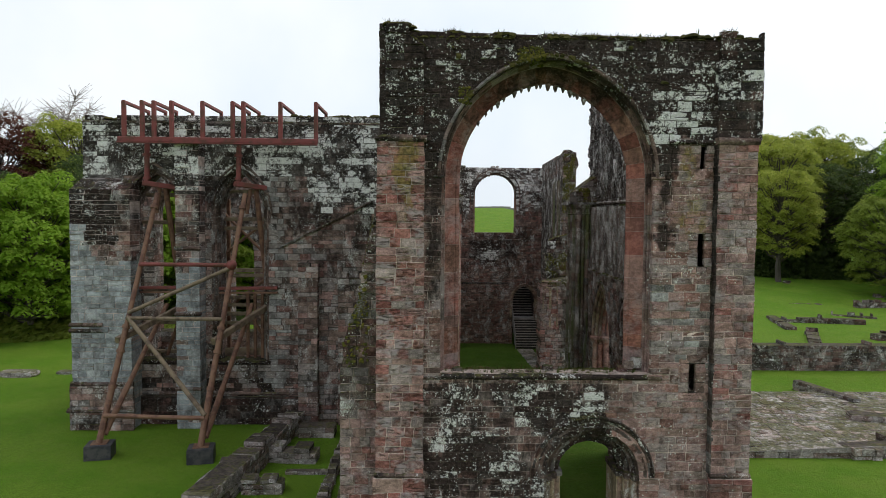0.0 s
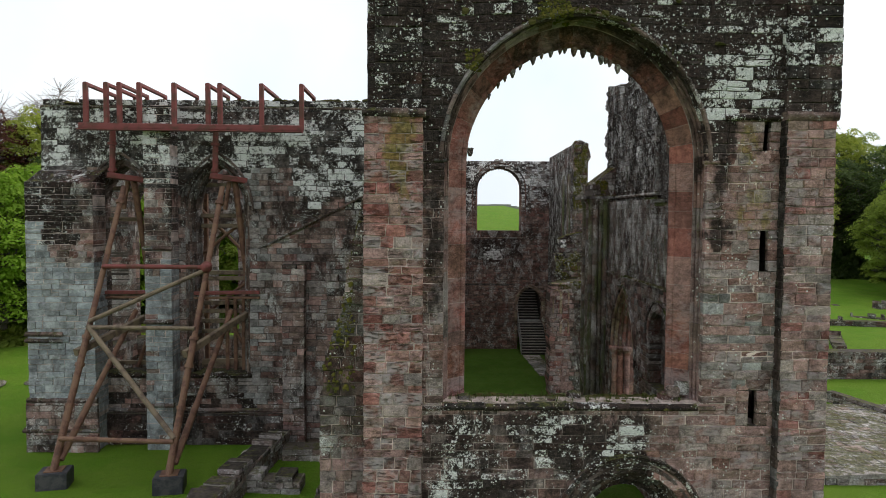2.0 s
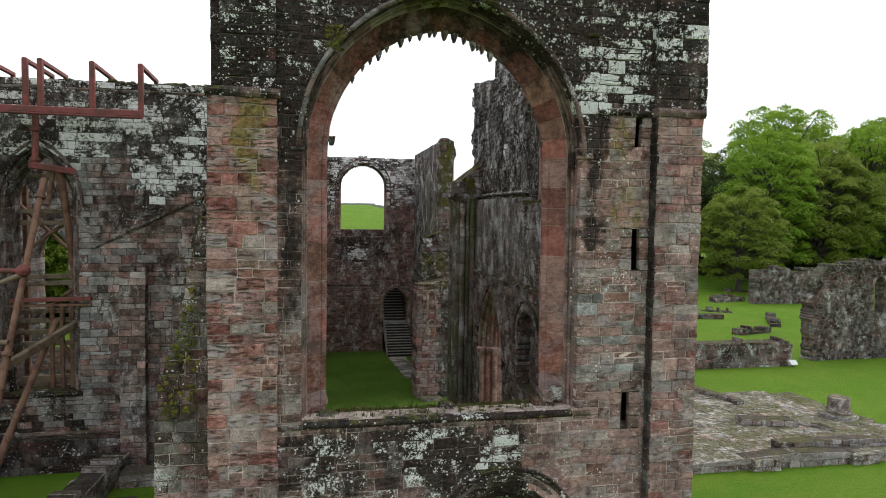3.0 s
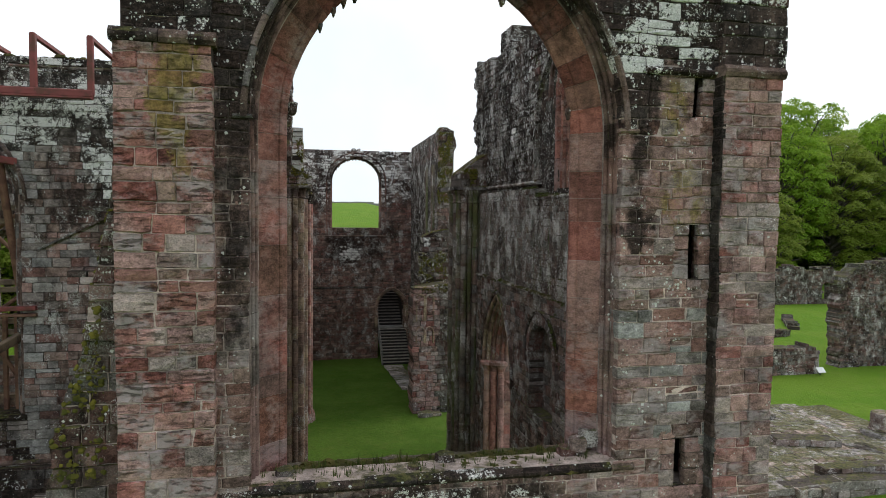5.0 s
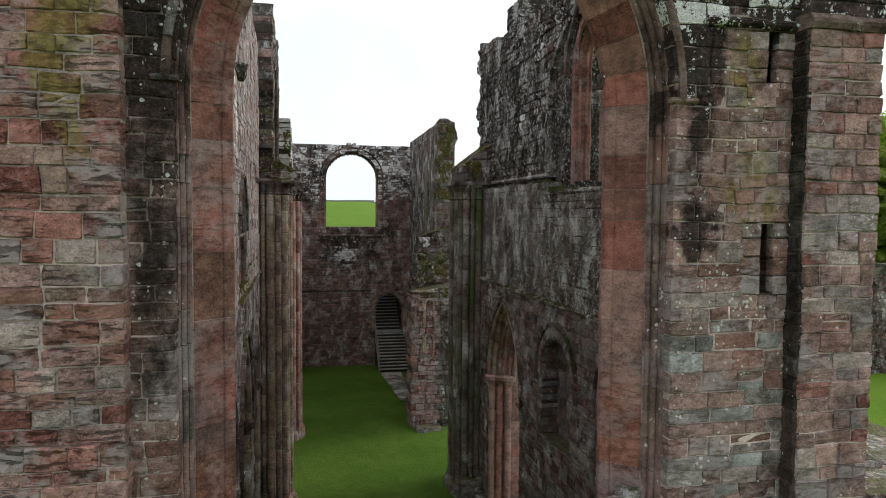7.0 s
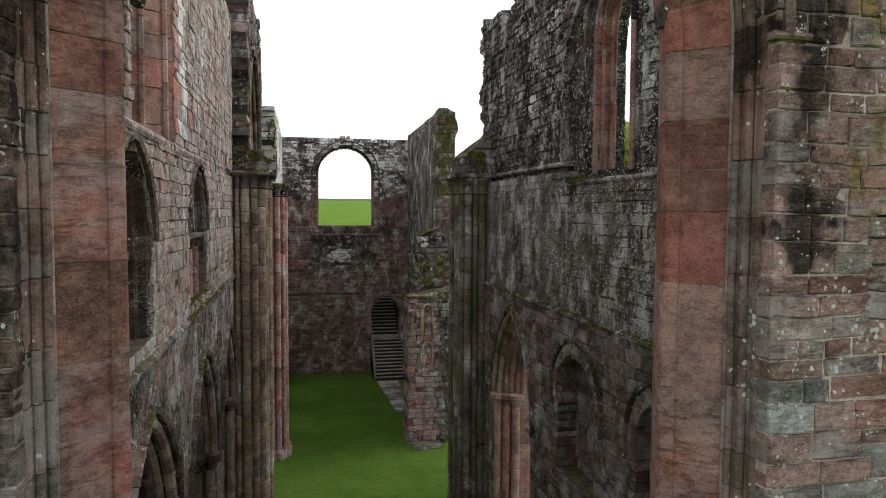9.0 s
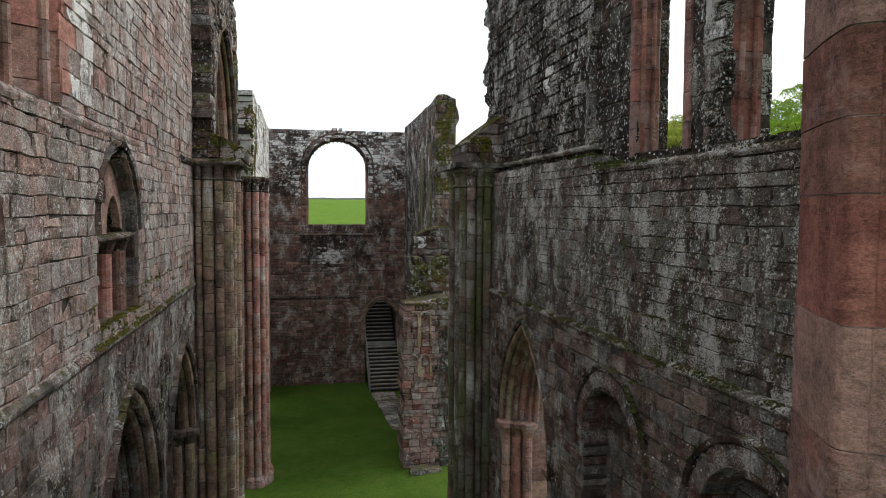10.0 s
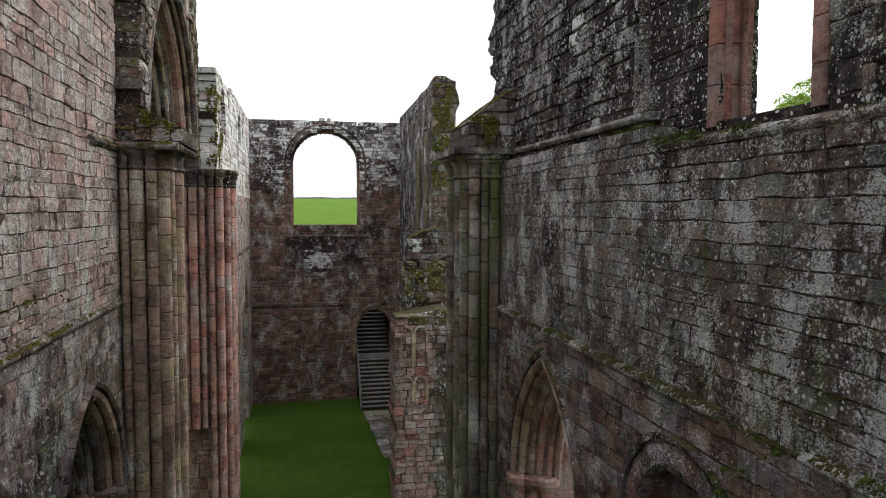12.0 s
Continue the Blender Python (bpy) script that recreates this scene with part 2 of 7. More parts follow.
    if moss:
        up = k.axis(2, "Normal")
        g1 = k.math("ADD", k.math("MULTIPLY", up, 0.5), k.math("MULTIPLY", k.noise(3.2, 7, (1, 1, 1), 0.66), 1.3))
        g1 = k.math("ADD", g1, k.math("MULTIPLY", k.math("SUBTRACT", big, 0.5), 0.8))
        m = k.step(g1, 1.15 - 0.35 * moss, 1.35 - 0.35 * moss)
        col = k.mix(k.math("MULTIPLY", m, 0.8), col, k.mix(cb, (0.035, 0.042, 0.014), (0.13, 0.125, 0.04)))
    return k.done(col, 0.92, height, 0.85 * bump, 0.05, 0.12)


M = {}
MAUVE, DUN = (0.26, 0.16, 0.14), (0.21, 0.145, 0.12)
FACADE_MARKS = [(-9, 20, 13.3, 30, 0.25, 1.0, 0.52), (-0.5, 0.5, 8.6, 13.4, 0.5, 0.85, 0.1), (-0.5, 5.3, 1.4, 6.4, 0.35, 0.8, 0.65), (6.4, 7.1, 10.2, 13.4, 0.3, 0.85, 0.4), (6.4, 8.2, 13.4, 15.6, 0.4, 0.0, 0.5),
                (0.0, 6.6, 12.4, 14, 0.4, 0.8, 0.1), (7.0, 8.1, 10.4, 13.3, 0.5, 0.0, 0.3, 0.9)]
M["facade"] = stone_mat("facade_sandstone", [MAUVE, PINK, GREY, DUN, PINK, (0.2, 0.1, 0.08), GREY, MAUVE, UMBER, PINK], -0.1, 0.0, 0.1, 0.6, tone=1.3, wash=0.6, regions=FACADE_MARKS, patch=0.8, even=0.36, bed=0.5, ruddy=0.2, grain=1.15, bump=1.2)
M["facade_top"] = stone_mat("lichened_black_sandstone", [UMBER, SLATE, UMBER, UMBER, RUST], 0.66, 0.68, 0.3, 1.1, patch=0.8, bed=0.6)
M["spandrel"] = stone_mat("spotted_black_sandstone", [UMBER, SLATE, UMBER, RUST], 0.7, 0.42, 0.25, 0.9, patch=0.9)
M["buttress"] = stone_mat("red_buttress_sandstone", [RED, PINK, DUN, MAUVE, GREY, PINK, RED, MAUVE, RUST, DUN], -0.1, 0.0, 0.1, 0.0, crust_z=[(11.4, 14.2, 0.4)], tone=1.5, wash=0.75, even=0.2, bed=1.1, ruddy=0.6, grain=1.15, bump=1.3, regions=[(-1.05, -0.4, 11.2, 13.4, 0.3, 0.25, 0.0, 1.3)])
M["pale_buttress"] = stone_mat("pale_buttress_sandstone", [PINK, MAUVE, GREY, PINK, DUN, GREY, PINK, RED], -0.1, 0.0, 0.1, 0.15, crust_z=[(12.9, 14.2, 0.3)], tone=1.3, wash=0.65, even=0.3, bed=0.6, ruddy=0.45, grain=1.15, bump=1.2, regions=[(8, 11, 9.8, 13.4, 0.8, 0.1, 0.25)])
M["jamb"] = stone_mat("red_ashlar", [(0.24, 0.088, 0.068), RUST, (0.19, 0.085, 0.07), MAUVE, (0.26, 0.12, 0.085), (0.22, 0.115, 0.1), (0.21, 0.08, 0.066), (0.24, 0.13, 0.1)], -0.05, 0.0, 0.0, 0.0, crust_z=[(12.6, 15.5, 0.8)], bump=0.9, tone=1.08, wash=0.35, even=0.14, bed=0.6, ruddy=0.55, grain=1.0)
M["jamb_dark"] = stone_mat("blackened_red_jamb", [DUN, (0.2, 0.1, 0.08), UMBER, RUST, SLATE, (0.19, 0.09, 0.07)], 0.05, 0.0, 0.0, 0.0, crust_z=[(11.5, 14.4, 0.6)], bump=0.6, tone=1.1, even=0.3, flecks=0.3)
# weathered mouldings; its dark tone also stands in for shade behind openings
M["moulding"] = stone_mat("weathered_and_shade_stone", [UMBER, SLATE, DUN, UMBER, (0.14, 0.09, 0.075)], 0.42, 0.0, 0.25, 0.5, 0.3, wash=0.2, bed=0.5)
# buttress side: damp and green, with shade put into the colour, blacker upwards
M["shaded_side"] = stone_mat("damp_and_shaded_sandstone", [UMBER, SLATE, (0.1, 0.09, 0.08)], 0.12, 0.0, 0.0, 0.2, crust_z=[(5.0, 9.5, 0.55)], tone=0.8, green=0.4)
M["arch_face"] = stone_mat("weathered_arch_ashlar", [MAUVE, PINK, DUN, GREY, PINK, (0.2, 0.11, 0.09)], -0.02, 0.05, 0.1, 0.4, crust_z=[(10.0, 13.0, 0.55)], tone=1.0, wash=0.35, even=0.3, patch=1.4, grain=0.7, green=0.25)
M["roll_pale"] = stone_mat("pale_roll_stone", [PINK, BUFF, MAUVE, GREY], -0.1, 0.0, 0.0, 0.0, crust_z=[(11.8, 14.5, 0.5)], bump=0.5, tone=1.1, wash=0.5, even=0.4, grain=0.7)
M["tracery"] = stone_mat("pink_tracery_stone", [(0.4, 0.25, 0.2), (0.37, 0.24, 0.2)], -0.45, 0.0, 0.0, 0.0, bump=0.4, tone=1.35, wash=0.4)
M["inner_east"] = stone_mat("streaked_grey_sandstone", [(0.25, 0.2, 0.18), MAUVE, GREY, (0.27, 0.2, 0.175), DUN, GREY, MAUVE], 0.16, 0.2, 0.15, 0.9, 0.6, drips=0.8, patch=1.6, tone=1.5, wash=0.45, even=0.3, film=0.12, grain=1.4, bump=1.3, ruddy=0.2)
M["inner_low"] = stone_mat("dark_lower_sandstone", [MAUVE, GREY, DUN, SLATE, PINK, MAUVE], 0.46, 0.3, 0.3, 0.5, 0.6, drips=0.4, tone=0.95, wash=0.35, even=0.2, patch=1.4, film=0.1, grain=1.3, bump=1.3)
M["inner_west"] = stone_mat("algae_grey_sandstone", [(0.1, 0.086, 0.074), (0.13, 0.105, 0.09), (0.12, 0.09, 0.076), (0.17, 0.17, 0.158), UMBER, (0.14, 0.095, 0.08)], 0.36, 0.2, 0.25, 1.5, 0.88, drips=0.6, tone=1.25, green=0.5, patch=1.8, even=0.3, film=0.06, grain=1.5, bump=1.5)
M["west_high"] = stone_mat("black_lichened_sandstone", [(0.1, 0.086, 0.074), (0.13, 0.105, 0.09), (0.12, 0.09, 0.076), (0.15, 0.15, 0.14), UMBER], 0.62, 0.22, 0.3, 1.5, 0.7, drips=0.6, tone=0.95, green=0.35, patch=1.8, even=0.25, grain=1.5, bump=1.5)
M["west_low"] = stone_mat("rough_brown_sandstone", [DUN, UMBER, GREY, RUST, DUN, SLATE], 0.24, 0.0, 0.25, 0.4, 0.55, tone=1.1, even=0.2, film=0.2, bed=0.5, grain=1.4, bump=1.3)
M["pier"] = stone_mat("shaft_sandstone", [(0.17, 0.11, 0.09), (0.19, 0.125, 0.1), UMBER, (0.2, 0.16, 0.11), (0.2, 0.125, 0.1), (0.21, 0.17, 0.11)], 0.02, 0.0, 0.1, 0.0, 0.5, crust_z=[(7.0, 12.5, 0.18)], bump=0.6, tone=1.6, gold=0.3, even=0.45)
M["pier_red"] = stone_mat("red_shaft_sandstone", [RED, (0.26, 0.125, 0.1), (0.27, 0.18, 0.14), (0.2, 0.12, 0.1), PINK], -0.1, 0.0, 0.05, 0.0, 0.3, bump=0.5, tone=1.5, wash=0.4, even=0.45)
M["pier_green"] = stone_mat("green_stained_shaft", [UMBER, (0.15, 0.125, 0.095), (0.16, 0.1, 0.08), (0.14, 0.135, 0.1), SLATE], 0.1, 0.0, 0.2, 0.0, 0.45, bump=0.5, tone=1.15, green=0.9, even=0.45, film=0.2)
M["far"] = stone_mat("brown_rubble_wall", [(0.16, 0.085, 0.07), UMBER, (0.15, 0.1, 0.085), RUST, DUN, UMBER], 0.1, 0.08, 0.1, 0.5, 0.55, crust_z=[(6.6, 9.2, 0.25)], patch=1.4, tone=1.5, even=0.2, grain=1.3, regions=[(3.0, 7.4, 6.9, 9.8, 0.6, 0.35, 0.3), (4.0, 5.6, 7.0, 8.7, 0.5, 0.1, 0.8), (0, 20, 11.4, 20, 1.2, 0.2, 0.75)])
M["far_top"] = stone_mat("white_lichened_wall", [UMBER, SLATE, GREY, UMBER, GREY], 0.45, 0.8, 0.2, 0.6, 0.4, patch=1.2)
M["white_wall"] = stone_mat("lichen_white_ashlar", [GREY, SLATE, GREY, MAUVE], 0.05, 1.15, 0.1, 0.3, 0.7, patch=1.0, tone=1.2)
M["ruin"] = stone_mat("broken_rubble", [UMBER, RUST, GREY, MAUVE, SLATE, UMBER], 0.5, 0.28, 0.7, 0.8, 0.5, tone=0.95, film=0.1, even=0.2, grain=1.2)
M["presb_top"] = stone_mat("white_lichened_ashlar", [SLATE, GREY, UMBER, GREY, SLATE], 0.75, 0.9, 0.2, 1.1, 0.3, patch=1.0)
M["presb"] = stone_mat("brown_ashlar", [UMBER, MAUVE, GREY, RUST, UMBER, SLATE, DUN], 0.34, 0.12, 0.2, 0.5, 0.5, crust_z=[(8.0, 12.0, 0.25)], tone=1.4, wash=0.2, even=0.15, bed=0.4)
M["grey_ashlar"] = stone_mat("grey_ashlar_patch", [GREY, SLATE, (0.27, 0.265, 0.26), GREY, (0.25, 0.235, 0.22)], -0.2, 0.0, 0.1, 0.1, tone=1.2, bed=0.4)
M["refaced"] = stone_mat("smooth_refaced_stone", [(0.27, 0.285, 0.3), (0.25, 0.27, 0.285), (0.28, 0.285, 0.285), (0.24, 0.245, 0.25)], -0.3, 0.0, 0.05, 0.2, tone=1.2, even=0.5, grain=0.7, bump=0.5)
M["slab"] = stone_mat("flat_foundation_stone", [(0.2, 0.18, 0.165), (0.22, 0.165, 0.145), SLATE, (0.24, 0.21, 0.195), UMBER], 0.06, 0.3, 0.5, 0.8, 0.5, patch=0.9, grain=1.3, bump=1.3, tone=1.3, wash=0.4)
M["window_red"] = stone_mat("red_window_stone", [(0.24, 0.1, 0.08), (0.2, 0.09, 0.072), (0.26, 0.14, 0.115), (0.17, 0.1, 0.085)], 0.05, 0.0, 0.05, 0.0, 0.2, bump=0.7, tone=1.1, wash=0.3, even=0.2, grain=0.9)
M["infill"] = stone_mat("black_blocking_ashlar", [SLATE, UMBER, (0.13, 0.14, 0.12), (0.15, 0.1, 0.085)], 0.62, 0.12, 0.25, 1.4, 0.4, tone=0.95, green=0.35, even=0.1, grain=1.2)
M["core"] = stone_mat("lime_mortar", [(0.4, 0.325, 0.295), (0.37, 0.3, 0.27)], -0.2, 0.0, 0.1, 0.0, tone=1.35, grain=0.5, regions=[(*r_[:6], 0) for r_ in FACADE_MARKS[:4]])
M["core_dark"] = stone_mat("dark_mortar_and_backing", [(0.075, 0.062, 0.054), (0.095, 0.078, 0.068)], 0.15, 0.0, 0.2, 0.0)


# ---- building helpers ----
from mathutils.bvhtree import BVHTree

RNG = random.Random(11)


def mesh_of(name, verts, faces, mat, smooth=False):
    me = bpy.data.meshes.new(name)
    me.from_pydata(verts, [], faces)
    if mat:
        me.materials.append(mat)
    if smooth:
        me.shade_smooth()
    me.update()
    return me


def part(name, bm, material, parent=None, label="", smooth=False):
    """Links a bmesh, or (verts, faces), as one mesh object under a thing."""
    if isinstance(bm, tuple):
        me = mesh_of(name, bm[0], bm[1], material, smooth)
    else:
        me = bpy.data.meshes.new(name)
        bm.to_mesh(me)
        bm.free()
        me.materials.append(material)
        if smooth:
            me.shade_smooth()
    ob = new(name, me)
    ob.parent = parent
    return tagged(ob, label)


def thing(name, label, category, group="", kind="", at=(0, 0, 0)):
    ob = new(name)
    ob.empty_display_size = 0.2
    ob.location = at
    return tagged(ob, label, category, group, kind)


class Plane:
    """A wall's face: u along it, v into it, z up."""

    def __init__(self, origin, u, v):
        self.o, self.u, self.v = Vector(origin), Vector(u), Vector(v)
        self.flip = self.u.cross(Vector((0, 0, 1))).dot(self.v) > 0

    def at(self, u, v, z):
        p = self.o + self.u * u + self.v * v
        return (p.x, p.y, p.z + z)

    def faces(self, fs, base):
        if self.flip:
            return [tuple(base + i for i in reversed(f)) for f in fs]
        return [tuple(base + i for i in f) for f in fs]


class Opening:
    """A hole with straight jambs and a pointed or round head: centre u, half width, sill, springing, rise."""

    def __init__(self, uc, half, z0, spring, rise):
        self.uc, self.half, self.z0, self.spring, self.rise = uc, half, z0, spring, rise
        self.R = (half * half + rise * rise) / (2 * half) if rise > 0 else half
        self.off = self.R - half

    def hw(self, z):
        if z < self.z0 or z >= self.spring + self.rise:
            return 0.0
        if z <= self.spring:
            return self.half
        return max(0.0, math.sqrt(max(0.0, self.R ** 2 - (z - self.spring) ** 2)) - self.off)

    def grown(self, d, dz=0.0):
        """The same opening, wider by d all round."""
        o = Opening(self.uc, self.half + d, self.z0 - dz, self.spring, 1)
        o.R, o.off = self.R + d, self.off
        o.rise = math.sqrt(max(0.01, o.R ** 2 - o.off ** 2))
        return o

    def path(self, d=0.0, foot=None, step=0.12, jambs=True):
        """Points (u, z, nu, nz) from the left foot over the head to the right foot, d outwards."""
        foot = self.z0 if foot is None else foot
        R = self.R + d
        a1 = math.acos(max(-1, min(1, self.off / R)))
        n = max(4, int(R * a1 / step))
        left = []
        if jambs:
            m = max(1, int((self.spring - foot) / 0.25))
            left = [(self.uc - self.half - d, foot + (self.spring - foot) * i / m, -1.0, 0.0) for i in range(m)]
        for i in range(n + 1):
            a = a1 * i / n
            left.append((min(self.uc, self.uc + self.off - R * math.cos(a)), self.spring + R * math.sin(a), -math.cos(a), math.sin(a)))
        right = [(2 * self.uc - u, z, -nu, nz) for u, z, nu, nz in reversed(left)]
        return left + right[1:]


def wobble(x, s=1.0, seed=0.0):
    return noise.noise(Vector((x * s, seed, 0.37)))


def spans(solid, us, z):
    mask = solid(us, z)
    edges = np.flatnonzero(np.diff(np.concatenate(([0], mask.astype(int), [0]))))
    half = (us[1] - us[0]) / 2
    return [(us[a] - half, us[b - 1] + half) for a, b in zip(edges[::2], edges[1::2]) if us[b - 1] - us[a] > 0.05]


def solid_of(left, right, top, holes=(), bottom=None):
    """A wall's solid part: between left and right, below top(u), outside the holes."""
    def solid(us, z):
        m = (us >= (left(z) if callable(left) else left)) & (us <= (right(z) if callable(right) else right))
        m &= np.array([top(u) for u in us]) > z if callable(top) else top > z
        for h in holes:
            w = h.hw(z)
            if w > 0:
                m &= np.abs(us - h.uc) > w
        return m
    return solid


def block(q, vf, vb, rough=0.008, chamfer=0.013, rng=RNG):
    """One dressed stone: q = (a0, b0, a1, b1, z0, z1), its front at depth vf and its back at vb. Local (u, v, z) points and faces."""
    a0, b0, a1, b1, z0, z1 = q
    c = min(chamfer, (z1 - z0) * 0.3, max(0.006, (min(b0 - a0, b1 - a1)) * 0.2))
    NU, NZ = 6, 5
    zs = (z0, z0 + c, (z0 + z1) / 2 + rng.uniform(-0.12, 0.12) * (z1 - z0), z1 - c, z1)
    m0, m1 = rng.uniform(0.28, 0.42), rng.uniform(0.58, 0.72)
    tilt_u, tilt_z = rng.uniform(-0.5, 0.5) * rough, rng.uniform(-0.5, 0.5) * rough
    chip = rng.choice((0, 0, 0, 1, 2, 3, 4))
    pts = []
    for j, z in enumerate(zs):
        t = (z - z0) / max(1e-6, z1 - z0)
        a, b = a0 + (a1 - a0) * t, b0 + (b1 - b0) * t
        w = b - a
        for i, u in enumerate((a, a + c, a + w * m0, a + w * m1, b - c, b)):
            edge = i in (0, 5) or j in (0, 4)
            corner = i in (0, 5) and j in (0, 4)
            du = dz = 0.0
            k = 0.45
            if corner:
                if chip == 1 + (i == 5) + 2 * (j == 4):
                    k = 1.6
                du, dz = (c * k if i == 0 else -c * k), (c * k if j == 0 else -c * k)
            v = vf + (c * 0.7 + rng.uniform(0, 0.6) * rough if edge else rng.uniform(-1, 1) * rough + tilt_u * (i - 2.5) + tilt_z * (j - 2))
            r2 = rough * (0.5 if edge else 0.3)
            pts.append((u + du + rng.uniform(-1, 1) * r2, v, z + dz + rng.uniform(-1, 1) * r2))
    ring = [i for i in range(NU)] + [j * NU + NU - 1 for j in range(1, NZ)] + [(NZ - 1) * NU + i for i in range(NU - 2, -1, -1)] + [j * NU for j in range(NZ - 2, 0, -1)]
    n0, nr = NU * NZ, len(ring)
    pts += [(pts[i][0], vb, pts[i][2]) for i in ring]
    fs = [(j * NU + i, j * NU + i + 1, (j + 1) * NU + i + 1, (j + 1) * NU + i) for j in range(NZ - 1) for i in range(NU - 1)]
    for k in range(nr):
        n = (k + 1) % nr
        fs.append((ring[n], ring[k], n0 + k, n0 + n))
    return pts, fs


def warp(pl, u, z):
    """The slow unevenness of the courses: how far a point of the wall is off in u and z."""
    s = pl.o.x * 0.7 + pl.o.y * 0.3
    return 0.03 * noise.noise(Vector((u * 0.9, z * 1.7, s))), 0.028 * noise.noise(Vector((u * 1.3, z * 0.8, s + 9.0))) + 0.014 * noise.noise(Vector((u * 4.1, z * 2.0, s + 4.0)))


def warped(pl, x):
    du, dz = warp(pl, x[0], x[2])
    return pl.at(x[0] + du, x[1], x[2] + dz)


UNIT = []


def unit_stones():
    """Stones, shared by all the single ones."""
    for i in range(24):
        r = random.Random(50 + i)
        p, f = block((-0.25, 0.25, -0.25, 0.25, -0.135, 0.135), 0.0, 0.09, 0.014, 0.015, r)
        UNIT.append((p, f))
    for i in range(24):
        r = random.Random(90 + i)
        p, f = block((-0.25, 0.25, -0.25, 0.25, -0.135, 0.135), 0.0, 0.09, 0.014, 0.012, r)
        UNIT.append((p, f))


unit_stones()
SHARED = {}


def shared_stone(i, mat, flip):
    key = (i, mat.name, flip)
    if key not in SHARED:
        p, f = UNIT[i]
        SHARED[key] = mesh_of("stone", p, [tuple(reversed(x)) for x in f] if flip else f, mat)
    return SHARED[key]


def lay(wall, pl, u0, u1, z0, z1, solid, thick, mat, core, course=(0.19, 0.36), length=(0.3, 0.85), proud=0.03, back=None, near=None, gap=0.018, ends=True, mat_of=None, rough=0.012, drop=0.0, seed=1, single_ends=False, point=0.013, worn=False):
    """Courses of stones on a core, in the wall's plane. near(u, z): those that are objects of their own. mat_of(u, z): another stone."""
    r = random.Random(seed)
    if worn:
        gap, proud, rough, point = 0.009, min(proud, 0.016), min(rough, 0.012), 0.002
    ch = 0.01 if worn else 0.013
    us = np.arange(u0, u1 + 0.01, 0.02)
    cv, cf = [], []
    loose = {}
    single = []
    z = z0
    while z < z1 - 0.05:
        h = r.uniform(*course)
        zt = min(z + h, z1)
        if z1 - zt < 0.1:
            zt = z1
        lo, hi = spans(solid, us, z + 0.01), spans(solid, us, zt - 0.01)
        if len(lo) != len(hi):
            mid = spans(solid, us, (z + zt) / 2)
            lo = hi = mid
        for (a0, b0), (a1, b1) in zip(lo, hi):
            if min(b0, b1) - max(a0, a1) < 0.04:
                m = spans(solid, us, (z + zt) / 2)
                m = [x for x in m if x[0] <= (a0 + b0) / 2 <= x[1]]
                if not m:
                    continue
                a0, b0 = a1, b1 = m[0]
            d = point
            base = len(cv)
            e = 0.012
            for v in (d, thick - (d if back else 0.0)):
                cv += [pl.at(a0 + e, v, z), pl.at(b0 - e, v, z), pl.at(b1 - e, v, zt), pl.at(a1 + e, v, zt)]
            cf += pl.faces([(0, 1, 2, 3), (7, 6, 5, 4), (1, 5, 6, 2), (4, 0, 3, 7), (3, 2, 6, 7), (4, 5, 1, 0)], base)
            for side in ((0, 1) if back else (0,)):
                inner0, inner1 = max(a0, a1), min(b0, b1)
                u = inner0
                cuts = [u]
                while u < inner1 - 0.001:
                    u += r.uniform(*length)
                    if inner1 - u < length[0] * 0.75:
                        u = inner1
                    cuts.append(min(u, inner1))
                for i in range(len(cuts) - 1):
                    first, last = i == 0, i == len(cuts) - 2
                    if drop and r.random() < drop:
                        continue
                    g = gap * r.uniform(0.3, 0.8)
                    q = (a0 if first else cuts[i] + g, b0 if last else cuts[i + 1] - g, a1 if first else cuts[i] + g, b1 if last else cuts[i + 1] - g, z + g, zt - g)
                    p = (0.008 if point < 0.012 else 0.0) + r.uniform(0.0, proud) * (1.0 if r.random() < 0.85 else 1.8)
                    if not first and not last and zt - z > 0.26 and r.random() < 0.12:
                        zm = z + (zt - z) * r.uniform(0.4, 0.6)
                        q2 = (q[0], q[1], q[2], q[3], zm + g, zt - g)
                        q = (q[0], q[1], q[2], q[3], z + g, zm - g)
                        pts, fs = block(q2, -r.uniform(0.0, proud), 0.07, rough, ch, rng=r)
                        if side:
                            pts = [(a, thick - b, c) for a, b, c in pts]
                            fs = [tuple(reversed(x)) for x in fs]
                        mt = (mat_of((q[0] + q[1]) / 2, zm) if mat_of else None) or (back if side and back is not True else mat)
                        vs, ff = loose.setdefault(mt.name, ([], []))
                        n = len(vs)
                        vs += [warped(pl, x) for x in pts]
                        ff += pl.faces(fs, n)
                    uc, zc = (q[0] + q[1]) / 2, (q[4] + q[5]) / 2
                    mt = (mat_of(uc, zc) if mat_of else None) or (back if side and back is not True else mat)
                    if side == 0 and not first and not last and near and near(uc, zc) and len(single) < 300:
                        single.append((uc, zc, q[1] - q[0], q[5] - q[4], p, mt))
                        continue
                    through_it = ends and (first or last) and side == 0
                    if side == 0:
                        pts, fs = block(q, -p, thick if through_it else 0.07, rough, ch, rng=r)
                    else:
                        if ends and (first or last):
                            continue
                        pts, fs = block(q, -p, 0.07, rough, ch, rng=r)
                        pts = [(a, thick - b, c) for a, b, c in pts]
                        fs = [tuple(reversed(x)) for x in fs]
                    if single_ends and side == 0:
                        part("stone", ([warped(pl, x) for x in pts], pl.faces(fs, 0)), mt, wall)
                        continue
                    vs, ff = loose.setdefault(mt.name, ([], []))
